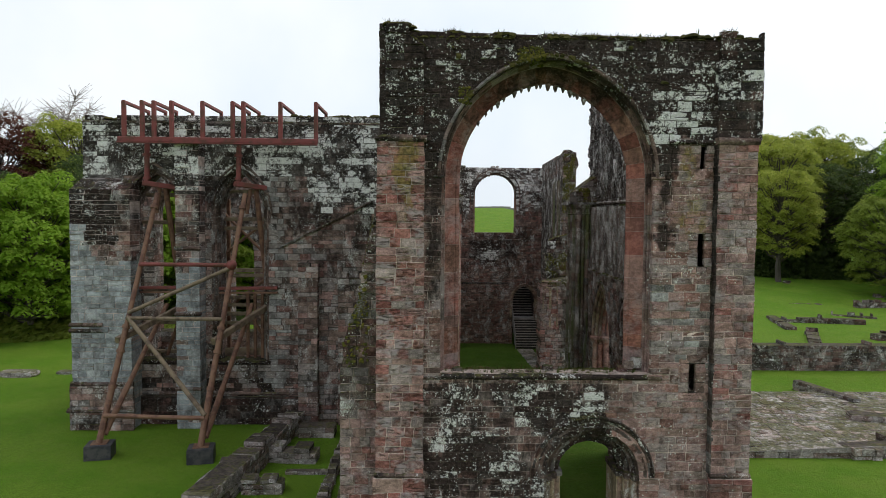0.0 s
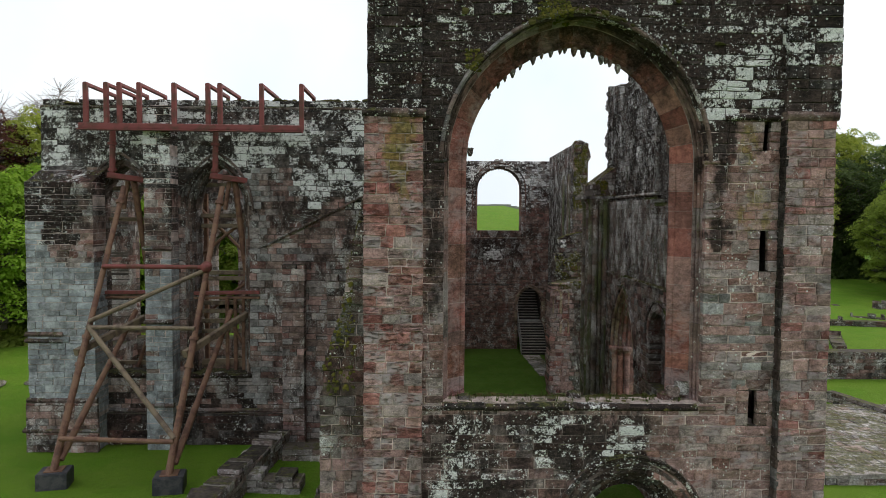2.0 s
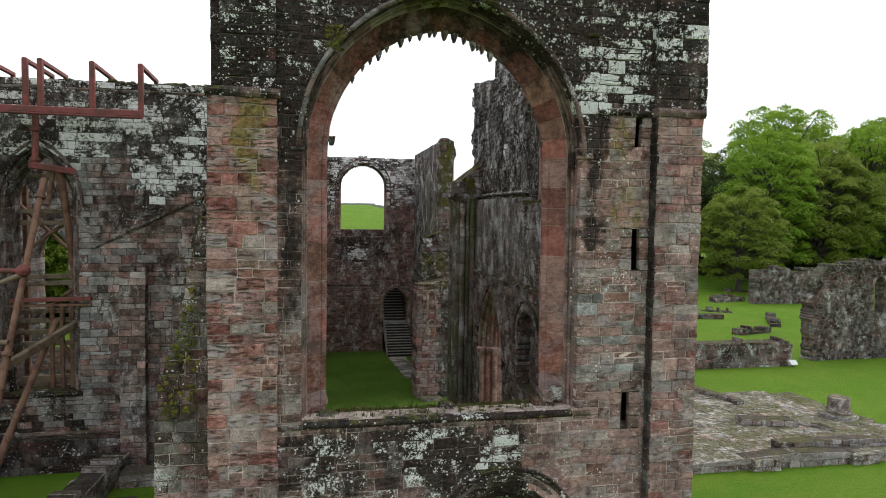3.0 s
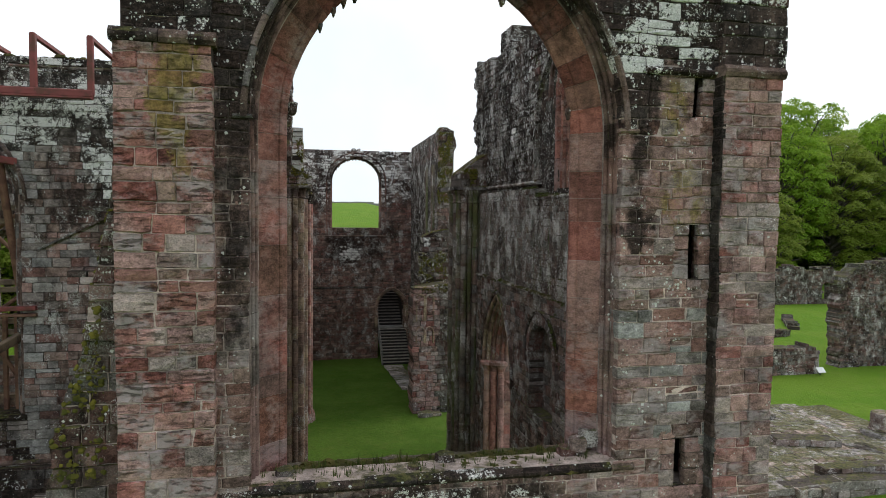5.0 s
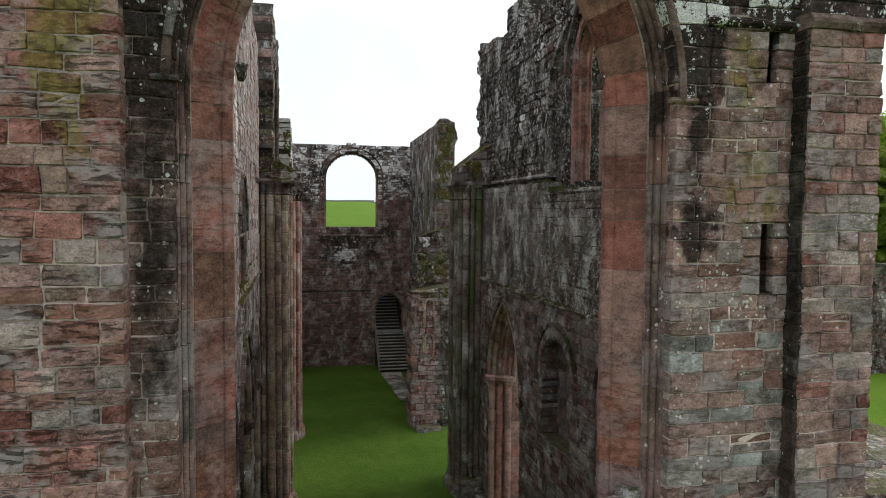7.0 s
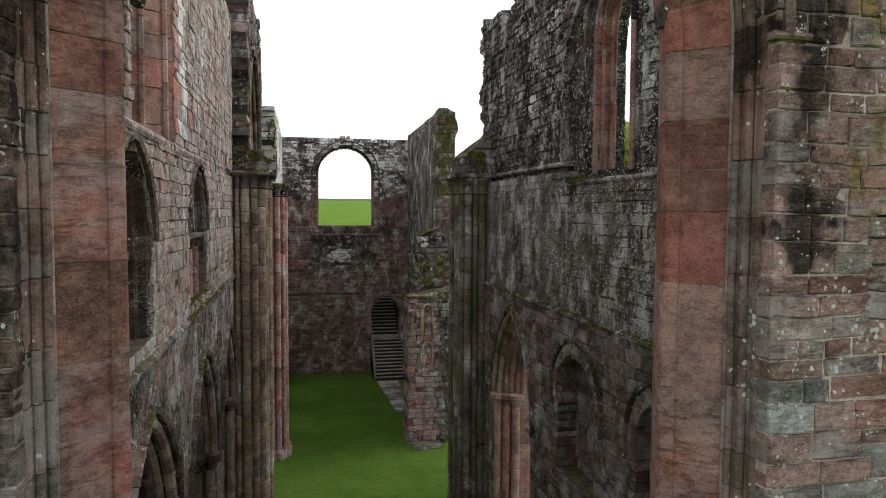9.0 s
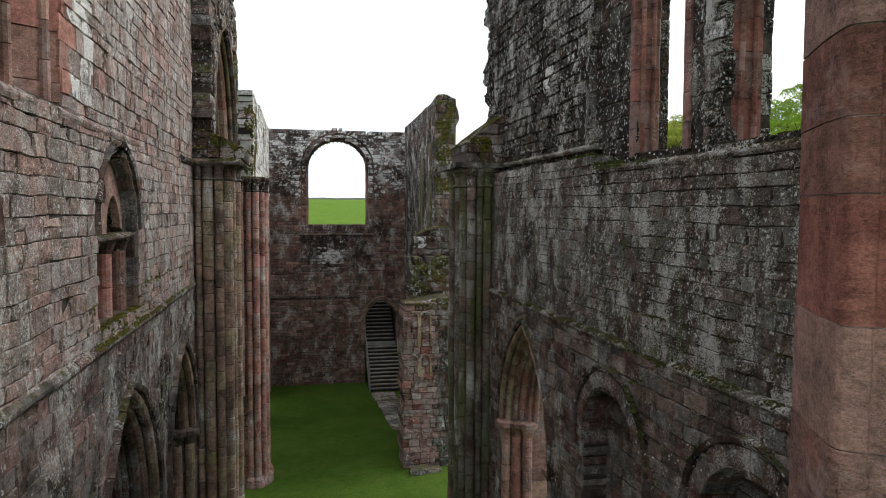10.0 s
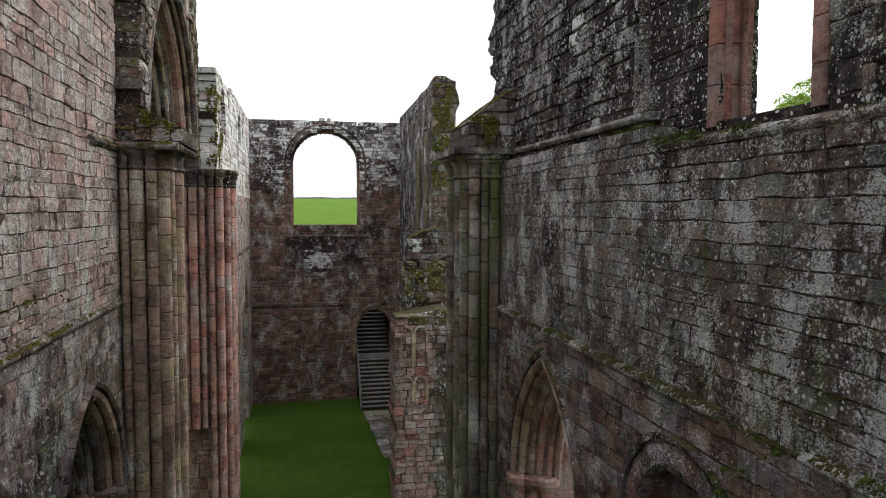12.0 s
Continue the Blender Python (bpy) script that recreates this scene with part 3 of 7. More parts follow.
                    n = len(vs)
                    vs += [warped(pl, x) for x in pts]
                    ff += pl.faces(fs, n)
        z = zt
    part("mortar_core", (cv, cf), core, wall)
    for name, (vs, ff) in loose.items():
        tagged(part("stonework", (vs, ff), bpy.data.materials[name], wall), kind="stuff")
    turn = Matrix((pl.u, pl.v, (0, 0, 1))).transposed().to_4x4()
    for i, (uc, zc, w, h, p, mt) in enumerate(single):
        ob = new("stone", shared_stone(r.randrange(24) + (24 if worn else 0), mt, pl.flip))
        ob.parent = wall
        du, dz = warp(pl, uc, zc)
        lean = math.atan2(warp(pl, uc + w / 2, zc)[1] - warp(pl, uc - w / 2, zc)[1], w)
        ob.matrix_basis = Matrix.Translation(pl.at(uc + du, -p, zc + dz)) @ turn @ Matrix.Rotation(-lean + r.uniform(-0.012, 0.012), 4, "Y") @ Matrix.Diagonal((w / 0.5, 1, h / 0.27, 1))


def path_pieces(wall, name, pl, path, section, piece, mat, single=True, gap=0.008, label="", smooth=False, jitter=0.0, seed=3, skip=0.0, mortar=None):
    """Stones along a path in the wall's plane: the section (d outwards, v depth) is drawn out from joint to joint."""
    r = random.Random(seed)
    P = np.array(path)
    L = np.concatenate(([0], np.cumsum(np.hypot(np.diff(P[:, 0]), np.diff(P[:, 1])))))

    def get(s):
        return [float(np.interp(s, L, P[:, i])) for i in range(4)]
    s, n = 0.0, len(section)
    allv, allf = [], []
    while s < L[-1] - 0.02:
        e = s + r.uniform(*piece)
        if L[-1] - e < piece[0] * 0.6:
            e = L[-1]
        e = min(e, L[-1])
        knots = [s + gap] + [x for x in L if s + gap + 0.02 < x < e - gap - 0.02] + [e - gap]
        if len(knots) > 3:
            knots = knots[:1] + knots[1:-1:max(1, len(knots) // 5)] + knots[-1:]
        s = e
        if skip and r.random() < skip:
            continue
        vs, fs = [], []
        jd, jv = r.uniform(-jitter, jitter), r.uniform(-jitter, jitter)
        for t in knots:
            u, z, nu, nz = get(t)
            m = math.hypot(nu, nz) or 1
            nu, nz = nu / m, nz / m
            vs += [pl.at(u + (d + jd) * nu, v + jv, z + (d + jd) * nz) for d, v in section]
        for k in range(len(knots) - 1):
            for i in range(n):
                fs.append((k * n + i, k * n + (i + 1) % n, (k + 1) * n + (i + 1) % n, (k + 1) * n + i))
        fs.append(tuple(range(n))[::-1])
        fs.append(tuple((len(knots) - 1) * n + i for i in range(n)))
        if single:
            part(name, (vs, fs), mat, wall, label, smooth)
        else:
            b = len(allv)
            allv += vs
            allf += [tuple(b + i for i in f) for f in fs]
    if not single:
        part(name, (allv, allf), mat, wall, label, smooth)
    if mortar:
        area = sum(section[i][0] * section[(i + 1) % n][1] - section[(i + 1) % n][0] * section[i][1] for i in range(n))
        shrunk = []
        for i in range(n):
            (ax, ay), (bx, by), (cx, cy) = section[i - 1], section[i], section[(i + 1) % n]
            n1, n2 = Vector((ay - by, bx - ax)).normalized(), Vector((by - cy, cx - bx)).normalized()
            m = (n1 + n2).normalized() * (0.014 if area > 0 else -0.014)
            shrunk.append((bx + m.x, by + m.y))
        vs, fs = [], []
        keep = [0] + [i for i in range(1, len(P) - 1) if i % 2 == 0] + [len(P) - 1]
        for i in keep:
            u, z, nu, nz = P[i]
            vs += [pl.at(u + d * nu, v, z + d * nz) for d, v in shrunk]
        for k in range(len(keep) - 1):
            fs += [(k * n + i, k * n + (i + 1) % n, (k + 1) * n + (i + 1) % n, (k + 1) * n + i) for i in range(n)]
        part("joint_mortar", (vs, fs), mortar, wall)


def disc(d, v, r, n=8):
    return [(d + r * math.cos(2 * math.pi * i / n), v + r * math.sin(2 * math.pi * i / n)) for i in range(n)]


def tube(a, b, r0, r1=None, n=10, cap=True):
    """A straight tube from a to b: verts and faces."""
    a, b = Vector(a), Vector(b)
    r1 = r0 if r1 is None else r1
    w = (b - a).normalized()
    x = w.orthogonal().normalized()
    y = w.cross(x)
    vs = [tuple(p + (x * math.cos(t) + y * math.sin(t)) * r) for p, r in ((a, r0), (b, r1)) for t in (2 * math.pi * i / n for i in range(n))]
    fs = [(i, (i + 1) % n, n + (i + 1) % n, n + i) for i in range(n)]
    if cap:
        fs += [tuple(range(n))[::-1], tuple(range(n, 2 * n))]
    return vs, fs


def lathe(x, y, prof, n=14):
    """Turned about a vertical axis; prof: (radius, z)."""
    vs = [(x + r * math.cos(2 * math.pi * i / n), y + r * math.sin(2 * math.pi * i / n), z) for r, z in prof for i in range(n)]
    fs = [(k * n + i, k * n + (i + 1) % n, (k + 1) * n + (i + 1) % n, (k + 1) * n + i) for k in range(len(prof) - 1) for i in range(n)]
    fs += [tuple(range(n))[::-1], tuple(range((len(prof) - 1) * n, len(prof) * n))]
    return vs, fs


def join(*groups):
    vs, fs = [], []
    for v, f in groups:
        b = len(vs)
        vs += v
        fs += [tuple(b + i for i in x) for x in f]
    return vs, fs


def box(x0, x1, y0, y1, z0, z1):
    vs = [(x, y, z) for z in (z0, z1) for y in (y0, y1) for x in (x0, x1)]
    return vs, [(0, 2, 3, 1), (4, 5, 7, 6), (0, 1, 5, 4), (2, 6, 7, 3), (0, 4, 6, 2), (1, 3, 7, 5)]


def rough_stone(size, seed, squash=1.0):
    """A broken, bevelled lump of stone about the origin, resting on z = 0."""
    r = random.Random(seed)
    bm = bmesh.new()
    bmesh.ops.create_cube(bm, size=1)
    bmesh.ops.subdivide_edges(bm, edges=bm.edges[:], cuts=2, use_grid_fill=True)
    for v in bm.verts:
        k = 1 - 0.12 * (abs(v.co.x) > 0.4) * (abs(v.co.y) > 0.4) - 0.1 * (abs(v.co.z) > 0.4) * (abs(v.co.x) > 0.4)
        v.co = Vector((v.co.x * size[0] * k, v.co.y * size[1] * k, (v.co.z + 0.5) * size[2])) + Vector((r.uniform(-1, 1), r.uniform(-1, 1), r.uniform(-1, 1))) * 0.06 * min(size)
    return bm


def drum_shaft(x, y, r, z0, z1, seed=0, n=14, course=(0.36, 0.62)):
    """A shaft in drums with sunk joints."""
    q = random.Random(seed)
    prof = []
    z = z0
    while z < z1 - 0.01:
        e = min(z1, z + q.uniform(*course))
        if z1 - e < 0.2:
            e = z1
        dr = q.uniform(-0.006, 0.006)
        prof += [(r - 0.02, z), (r + dr, z + 0.018), (r + dr, e - 0.018), (r - 0.02, e)]
        z = e
    return lathe(x, y, prof, n)


def drums(parent, x, y, r, z0, z1, mat, seed=0, n=14, course=(0.36, 0.62)):
    return part("shaft", drum_shaft(x, y, r, z0, z1, seed, n, course), mat, parent)


def shaft_of_drums(parent, x, y, r, z0, z1, mat, seed=0, n=14, course=(0.34, 0.56)):
    """A shaft whose drums are pieces of their own."""
    q = random.Random(seed)
    sh = part("shaft", lathe(x, y, [(r - 0.03, z0), (r - 0.03, z1)], 10), M["core_dark"], parent)
    z = z0
    while z < z1 - 0.01:
        e = min(z1, z + q.uniform(*course))
        if z1 - e < 0.2:
            e = z1
        k = r + q.uniform(-0.006, 0.006)
        part("drum", lathe(x, y, [(k - 0.022, z + 0.004), (k, z + 0.022), (k, e - 0.022), (k - 0.022, e - 0.004)], n), mat, sh)
        z = e


def capital(parent, x, y, r, z, mat, seed=0):
    """A bell capital with a round abacus, its top at z."""
    g = lathe(x, y, [(r * 0.86, z - 0.55), (r * 1.08, z - 0.53), (r * 1.08, z - 0.5), (r * 0.88, z - 0.47), (r * 0.9, z - 0.34), (r * 1.02, z - 0.25), (r * 1.3, z - 0.19), (r * 1.32, z - 0.16), (r * 1.2, z - 0.15),
                     (r * 1.5, z - 0.12), (r * 1.52, z - 0.07), (r * 1.4, z - 0.03), (r * 1.3, z)], 14)
    return part("capital", g, mat, parent)


def ledge(wall, name, pl, u0, u1, z, out, tall, mat, label="", piece=(0.7, 1.3), seed=5, skip=0.0, back=0.1, drip=True):
    """A string course: moulded stones in a level row."""
    path = [(u0 + (u1 - u0) * i / 24, z, 0.0, 1.0) for i in range(25)]
    sec = [(0, back), (0, -out * 0.55), (tall * 0.35, -out), (tall * 0.6, -out), (tall, -out * 0.15), (tall, back)]
    path_pieces(wall, name, pl, path, sec, piece, mat, True, 0.006, label, jitter=0.008, seed=seed, skip=skip)


def clumps(name, spots, mat, label, category, size=(0.05, 0.16), seed=2, blades=False, parent=None):
    """Moss cushions or tufts at the spots given (x, y, z, spread_x, spread_y, count), one object of kind stuff."""
    r = random.Random(seed)
    vs, fs = [], []
    for x, y, z, sx, sy, count in spots:
        for _ in range(count):
            px, py = x + r.uniform(-sx, sx), y + r.uniform(-sy, sy)
            s = r.uniform(*size)
            b = len(vs)
            if blades:
                for _ in range(5):
                    a, t = r.uniform(0, 6.28), r.uniform(0.3, 1.0) * s
                    b = len(vs)
                    dx, dy = math.cos(a), math.sin(a)
                    w = s * 0.09
                    vs += [(px - dy * w, py + dx * w, z - 0.02), (px + dy * w, py - dx * w, z - 0.02), (px + dx * t * 0.45, py + dy * t * 0.45, z + s * r.uniform(0.7, 1.3))]
                    fs.append((b, b + 1, b + 2))
            else:
                n = 7
                pz = z - s * 0.1
                for k, (rad, hh) in enumerate(((1.0, 0.0), (0.8, 0.4), (0.4, 0.62))):
                    for i in range(n):
                        a = 6.283 * i / n + k
                        q = rad * s * r.uniform(0.75, 1.25)
                        vs.append((px + q * math.cos(a), py + q * math.sin(a), pz + hh * s * r.uniform(0.8, 1.2)))
                vs.append((px, py, pz + s * 0.66))
                for k in range(2):
                    fs += [(b + k * n + i, b + k * n + (i + 1) % n, b + (k + 1) * n + (i + 1) % n, b + (k + 1) * n + i) for i in range(n)]
                fs += [(b + 2 * n + i, b + 2 * n + (i + 1) % n, b + 3 * n) for i in range(n)]
    return tagged(part(name, (vs, fs), mat, parent), label, category, kind="stuff")


def drape(name, owners, spots, mat, label, category, size=(0.03, 0.08), seed=2, blades=0.0):
    """Moss lumps and small blades that lie on the masonry below. Each spot: (x0, x1, y0, y1, z, count, way of fall)."""
    bpy.context.view_layer.update()
    vs, fs = [], []
    for th in owners:
        for ob in th.children_recursive:
            if ob.type == "MESH":
                b, m = len(vs), ob.matrix_world
                vs += [m @ v.co for v in ob.data.vertices]
                fs += [tuple(b + i for i in p.vertices) for p in ob.data.polygons]
    tree_ = BVHTree.FromPolygons(vs, fs)
    r = random.Random(seed)
    pv, pf = [], []
    for x0, x1, y0, y1, z, count, way in spots:
        for _ in range(int(count * 2.4)):
            o = Vector((r.uniform(x0, x1), r.uniform(y0, y1), z if isinstance(z, (int, float)) else r.uniform(*z)))
            if noise.noise(o * 2.3 + Vector((seed, 0, 0))) < -0.12:
                continue
            hit_, nrm, idx, dist = tree_.ray_cast(o, Vector(way), 3.0)
            if hit_ is None:
                continue
            up = (Vector(nrm) if nrm.dot(Vector(way)) < 0 else -Vector(nrm))
            up = (up + Vector((0, 0, 0.5))).normalized()
            s = r.uniform(*size) * 0.62
            e = up.orthogonal().normalized()
            f = up.cross(e)
            b = len(pv)
            if r.random() < blades:
                for _ in range(5):
                    a, t = r.uniform(0, 6.28), r.uniform(0.6, 1.6) * s
                    b, g = len(pv), e * math.cos(a) + f * math.sin(a)
                    w = up.cross(g) * s * 0.13
                    pv += [tuple(hit_ - w), tuple(hit_ + w), tuple(hit_ + g * t + up * s * r.uniform(0.5, 1.6))]
                    pf.append((b, b + 1, b + 2))
            else:
                n = 6
                for k, (rad, hh) in enumerate(((1.0, -0.12), (0.75, 0.36))):
                    for i in range(n):
                        a = 6.283 * i / n + k * 0.5
                        q = rad * s * r.uniform(0.7, 1.3)
                        pv.append(tuple(hit_ + e * q * math.cos(a) + f * q * math.sin(a) + up * hh * s * r.uniform(0.7, 1.3)))
                pv.append(tuple(hit_ + up * s * 0.5))
                pf += [(b + i, b + (i + 1) % n, b + n + (i + 1) % n, b + n + i) for i in range(n)]
                pf += [(b + n + i, b + n + (i + 1) % n, b + 2 * n) for i in range(n)]
    return tagged(part(name, (pv, pf), mat), label, category, kind="stuff")


# ---- ground ----
def grass_mat(name, a, b, c, dry=0.3):
    k = Nodes(name)
    big, mid, fine, tuft = k.noise(0.2, 6, (1, 1, 1), 0.65), k.noise(1.1, 7, (1, 1, 1), 0.66), k.noise(26, 5), k.noise(5.5, 6, (1, 1, 1), 0.7)
    col = k.mix(k.step(big, 0.42, 0.58), a, b)
    col = k.mix(k.math("MULTIPLY", k.step(mid, 0.48, 0.7), dry), col, c)
    col = k.mix(k.math("MULTIPLY", k.step(tuft, 0.5, 0.68), 0.45), col, tuple(0.45 * v for v in a))
    col = k.mix(k.math("MULTIPLY", k.step(k.noise(3.1, 5, (1, 1, 1), 0.7), 0.58, 0.72), 0.4), col, tuple(min(0.5, 1.35 * v) for v in c))
    col = k.mix(k.math("MULTIPLY", k.step(fine, 0.36, 0.64), 0.55), col, k.mix(mid, (0.024, 0.045, 0.006), (0.05, 0.075, 0.01)))
    return k.done(col, 0.95, k.math("ADD", k.math("ADD", fine, tuft), k.math("MULTIPLY", mid, 1.5)), 1.0, 0.08, 0.1)


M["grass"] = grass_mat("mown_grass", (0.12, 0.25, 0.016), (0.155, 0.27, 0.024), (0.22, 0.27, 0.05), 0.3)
# the same grass in darker greens: shade between the walls put into the colour
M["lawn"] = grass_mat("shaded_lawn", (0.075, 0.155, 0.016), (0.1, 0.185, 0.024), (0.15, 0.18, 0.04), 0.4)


def ground_height(x, y):
    h = 0.05 * wobble(x * 0.13 + 3, 1, y * 0.13)
    far = max(0.0, math.hypot(x - 4, y - 30) - 75)
    h += min(1.0, far / 60) * 1.2 * wobble(x * 0.02, 1, y * 0.02)
    if y > 75:
        h += (y - 75) * 0.066 * min(1.0, max(0.0, 1.25 - abs(x - 12) / 75.0))
        h = min(h, 15.3 + 0.3 * wobble(x * 0.05, 1) + 0.012 * (x - 12))
    return h


def ground_sheet():
    g = lambda n, near, far: sorted(set([round(s * near * i / n, 3) for i in range(n + 1) for s in (-1, 1)] + [s * near * (far / near) ** (i / 16) for i in range(1, 17) for s in (-1, 1)]))
    xs, ys = g(44, 110, 2500), [30 + v for v in g(44, 110, 2500)]
    vs = [(x, y, ground_height(x, y)) for y in ys for x in xs]
    n = len(xs)
    fs = [(j * n + i, j * n + i + 1, (j + 1) * n + i + 1, (j + 1) * n + i) for j in range(len(ys) - 1) for i in range(n - 1)]
    return vs, fs


tagged(part("ground", ground_sheet(), M["grass"], None, smooth=True), "mown green grass round the abbey ruins", "grass", kind="structure")
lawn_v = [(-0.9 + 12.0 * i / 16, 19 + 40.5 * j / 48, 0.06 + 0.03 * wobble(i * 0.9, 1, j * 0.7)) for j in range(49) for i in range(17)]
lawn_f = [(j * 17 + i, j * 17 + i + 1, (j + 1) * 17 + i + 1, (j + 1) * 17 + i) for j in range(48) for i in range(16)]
tagged(part("floor", (lawn_v, lawn_f), M["lawn"], None, smooth=True), "lawn over the abbey church floor, its shade put into the colour", "grass", kind="structure")


def wall(name, label):
    return thing(name, label, "wall", kind="structure")


# ---- north wall of the transept ----
north = wall("wall_north", "weathered red sandstone end wall with a great open arch")
PN = Plane((0, 20.0, 0), (1, 0, 0), (0, 1, 0))
big = Opening(3.33, 3.11, 6.45, 12.3, 3.44)
door = Opening(4.78, 1.42, 0.0, 3.42, 1.42)
slits = [Opening(7.86, 0.085, 12.58, 13.24, 0.001), Opening(7.86, 0.1, 9.66, 10.6, 0.1), Opening(7.7, 0.1, 5.97, 6.82, 0.001)]
top_n = lambda u: 16.34 + 0.05 * wobble(u, 0.9, 4.0) + 0.03 * wobble(u, 3.1, 1.0) + (0.27 if u < -0.75 else 0) + (0.08 if u > 6.5 else 0)


def north_mat(u, z):
    if 6.3 < u and 6.6 < z < 9.2:
        return M["grey_ashlar"] if RNG.random() < 0.3 else None
    return None


wide = [Opening(o.uc, 0.36, o.z0, o.spring + o.rise, 0.001) for o in slits]
sn = solid_of(-1.6, 9.3, top_n, [big, door] + wide)
lay(north, PN, -1.75, 9.7, 0, 16.9, sn, 0.62, M["facade"], M["core"], course=(0.17, 0.31), length=(0.26, 0.66), near=lambda u, z: (0 < u < 8.4) and 3.8 < z < 13.4, mat_of=north_mat, seed=21, point=0.005, rough=0.013, proud=0.014, gap=0.016)
for i, o in enumerate(slits):
    lay(north, PN, o.uc - 0.39, o.uc + 0.39, o.z0 - 0.2, o.spring + o.rise + 0.2, solid_of(o.uc - 0.39, o.uc + 0.39, 99, [o]), 0.13, M["facade"], M["core_dark"], course=(0.19, 0.29), length=(0.26, 0.34), proud=0.012, gap=0.014, point=0.005, single_ends=True, seed=221 + i)
# a stair shaft in the thickness of the wall lies behind the slits
back_big = Opening(3.33, 3.11, 6.18, 12.3, 3.44)
shaft_void = Opening(7.85, 0.5, 5.2, 13.6, 0.001)
lay(north, Plane((0, 20.62, 0), (1, 0, 0), (0, 1, 0)), -1.75, 9.7, 0, 16.9, solid_of(-1.6, 9.3, lambda u: top_n(u) - 0.18, [back_big, door, shaft_void]), 0.8, M["core_dark"], M["core_dark"], seed=22, course=(0.3, 0.4), length=(0.5, 0.9))
lay(north, Plane((0, 21.42, 0), (1, 0, 0), (0, 1, 0)), -1.75, 9.7, 0, 16.9, solid_of(-1.6, 9.3, lambda u: top_n(u) - 0.18, [back_big, door]), 0.35, M["inner_east"], M["core"], back=M["inner_east"], seed=26)

# the great arch: hood, rolls and broad red splay
hood = [(0.0, 0.05), (0.0, -0.05), (0.04, -0.08), (0.1, -0.05), (0.11, 0.05)]
path_pieces(north, "hood_stone", PN, big.path(0.03, 12.3, jambs=False), hood, (0.45, 0.7), M["moulding"], True, 0.006, "dark projecting hood moulding", jitter=0.01, seed=31)
def roll(d, v, r):
    """The outline of a roll moulding in a carved order, from its front round to its inner side."""
    return [(d + r * math.cos(radians(a)), v + r * math.sin(radians(a))) for a in (-50, -85, -120, -155, -190, -215)]


order = [(0.2, 0.004), (0.175, 0.004)] + roll(0.105, 0.065, 0.065) + [(0.05, 0.13), (0.045, 0.145)] + roll(0.03, 0.21, 0.05) + [(-0.005, 0.275), (-0.01, 0.29)] + roll(-0.025, 0.35, 0.045) + [(-0.05, 0.41)] + roll(-0.075, 0.47, 0.04) + [(-0.09, 0.56), (0.2, 0.56)]
path_pieces(north, "arch_order", PN, big.path(0.0, 6.45), order, (0.3, 0.65), M["arch_face"], True, 0.007, "dark carved stone with roll mouldings", jitter=0.006, seed=35, mortar=M["core_dark"])
path_pieces(north, "edge_roll", PN, big.path(-0.095, 6.5), disc(0, 0.515, 0.028, 10), (0.5, 0.9), M["roll_pale"], True, 0.006, "pale worn roll at the edge of the red jamb", jitter=0.003, seed=141)
splay = [(0.05, 0.5), (-0.1, 0.53), (-0.13, 0.55), (-0.41, 0.8), (-0.43, 0.83), (-0.455, 0.82), (-0.48, 0.83), (-0.555, 0.9), (-0.565, 0.94), (-0.55, 1.0), (-0.44, 1.26), (-0.2, 1.72), (0.05, 1.74)]
path_pieces(north, "jamb_stone", PN, big.path(0.0, 6.45), splay, (0.35, 0.85), M["jamb"], True, 0.005, "large smooth red sandstone jamb block", jitter=0.006, seed=36, mortar=M["core"])
# broken cusps of the lost tracery
cusp_path = big.path(-0.55, 6.5)
for i, fr in enumerate((0.375, 0.385, 0.405, 0.43, 0.452, 0.468, 0.481, 0.494, 0.508, 0.522, 0.545, 0.556, 0.57, 0.578, 0.59, 0.352, 0.33)):
    q = cusp_path[int(fr * len(cusp_path))]
    s = RNG.uniform(0.07, 0.15) if i < 15 else 0.08
    cx, cz = q[0] - q[2] * s * 0.3, q[1] - q[3] * s * 0.3
    bm = rough_stone((s * 1.3, 0.2, s * 1.5), 200 + i)
    for v in bm.verts:
        k_ = 0.3 + 0.75 * min(1.0, v.co.z / (s * 1.5))
        v.co.x *= k_
    bmesh.ops.transform(bm, matrix=Matrix.Translation((cx, 20.98, cz - s * 0.9)), verts=bm.verts)
    part("broken_cusp", bm, M["moulding"], north, "broken stub of lost window tracery")
for u, z in ((0.88, 12.5), (5.9, 12.62)):
    bm = rough_stone((0.16, 0.26, 0.2), 231 + int(u))
    for v in bm.verts:
        v.co.x *= 0.6 + 0.5 * min(1.0, v.co.z / 0.2)
    bmesh.ops.transform(bm, matrix=Matrix.Translation((u, 21.02, z)), verts=bm.verts)
    part("carved_corbel", bm, M["infill"], north, "dark broken corbel at the arch springing")
for u0, u1 in ((-0.02, 0.28), (6.36, 6.75)):
    ledge(north, "impost", PN, u0, u1, 12.28, 0.05, 0.07, M["moulding"], piece=(0.3, 0.5), seed=9)
# sill
ledge(north, "sill_stone", PN, 0.25, 6.35, 6.36, 0.1, 0.16, M["spandrel"], "mossy lichened window sill", seed=12)
sill_v = [(0.3 + 6.0 * i / 30, 19.98 + 1.75 * j / 8, 6.44 - 0.2 * (j / 8) + 0.05 * wobble(i * 0.7, 1, j * 0.9)) for j in range(9) for i in range(31)]
part("sill_top", (sill_v, [(j * 31 + i, j * 31 + i + 1, (j + 1) * 31 + i + 1, (j + 1) * 31 + i) for j in range(8) for i in range(30)]), M["ruin"], north, "sloping sill overgrown with moss")

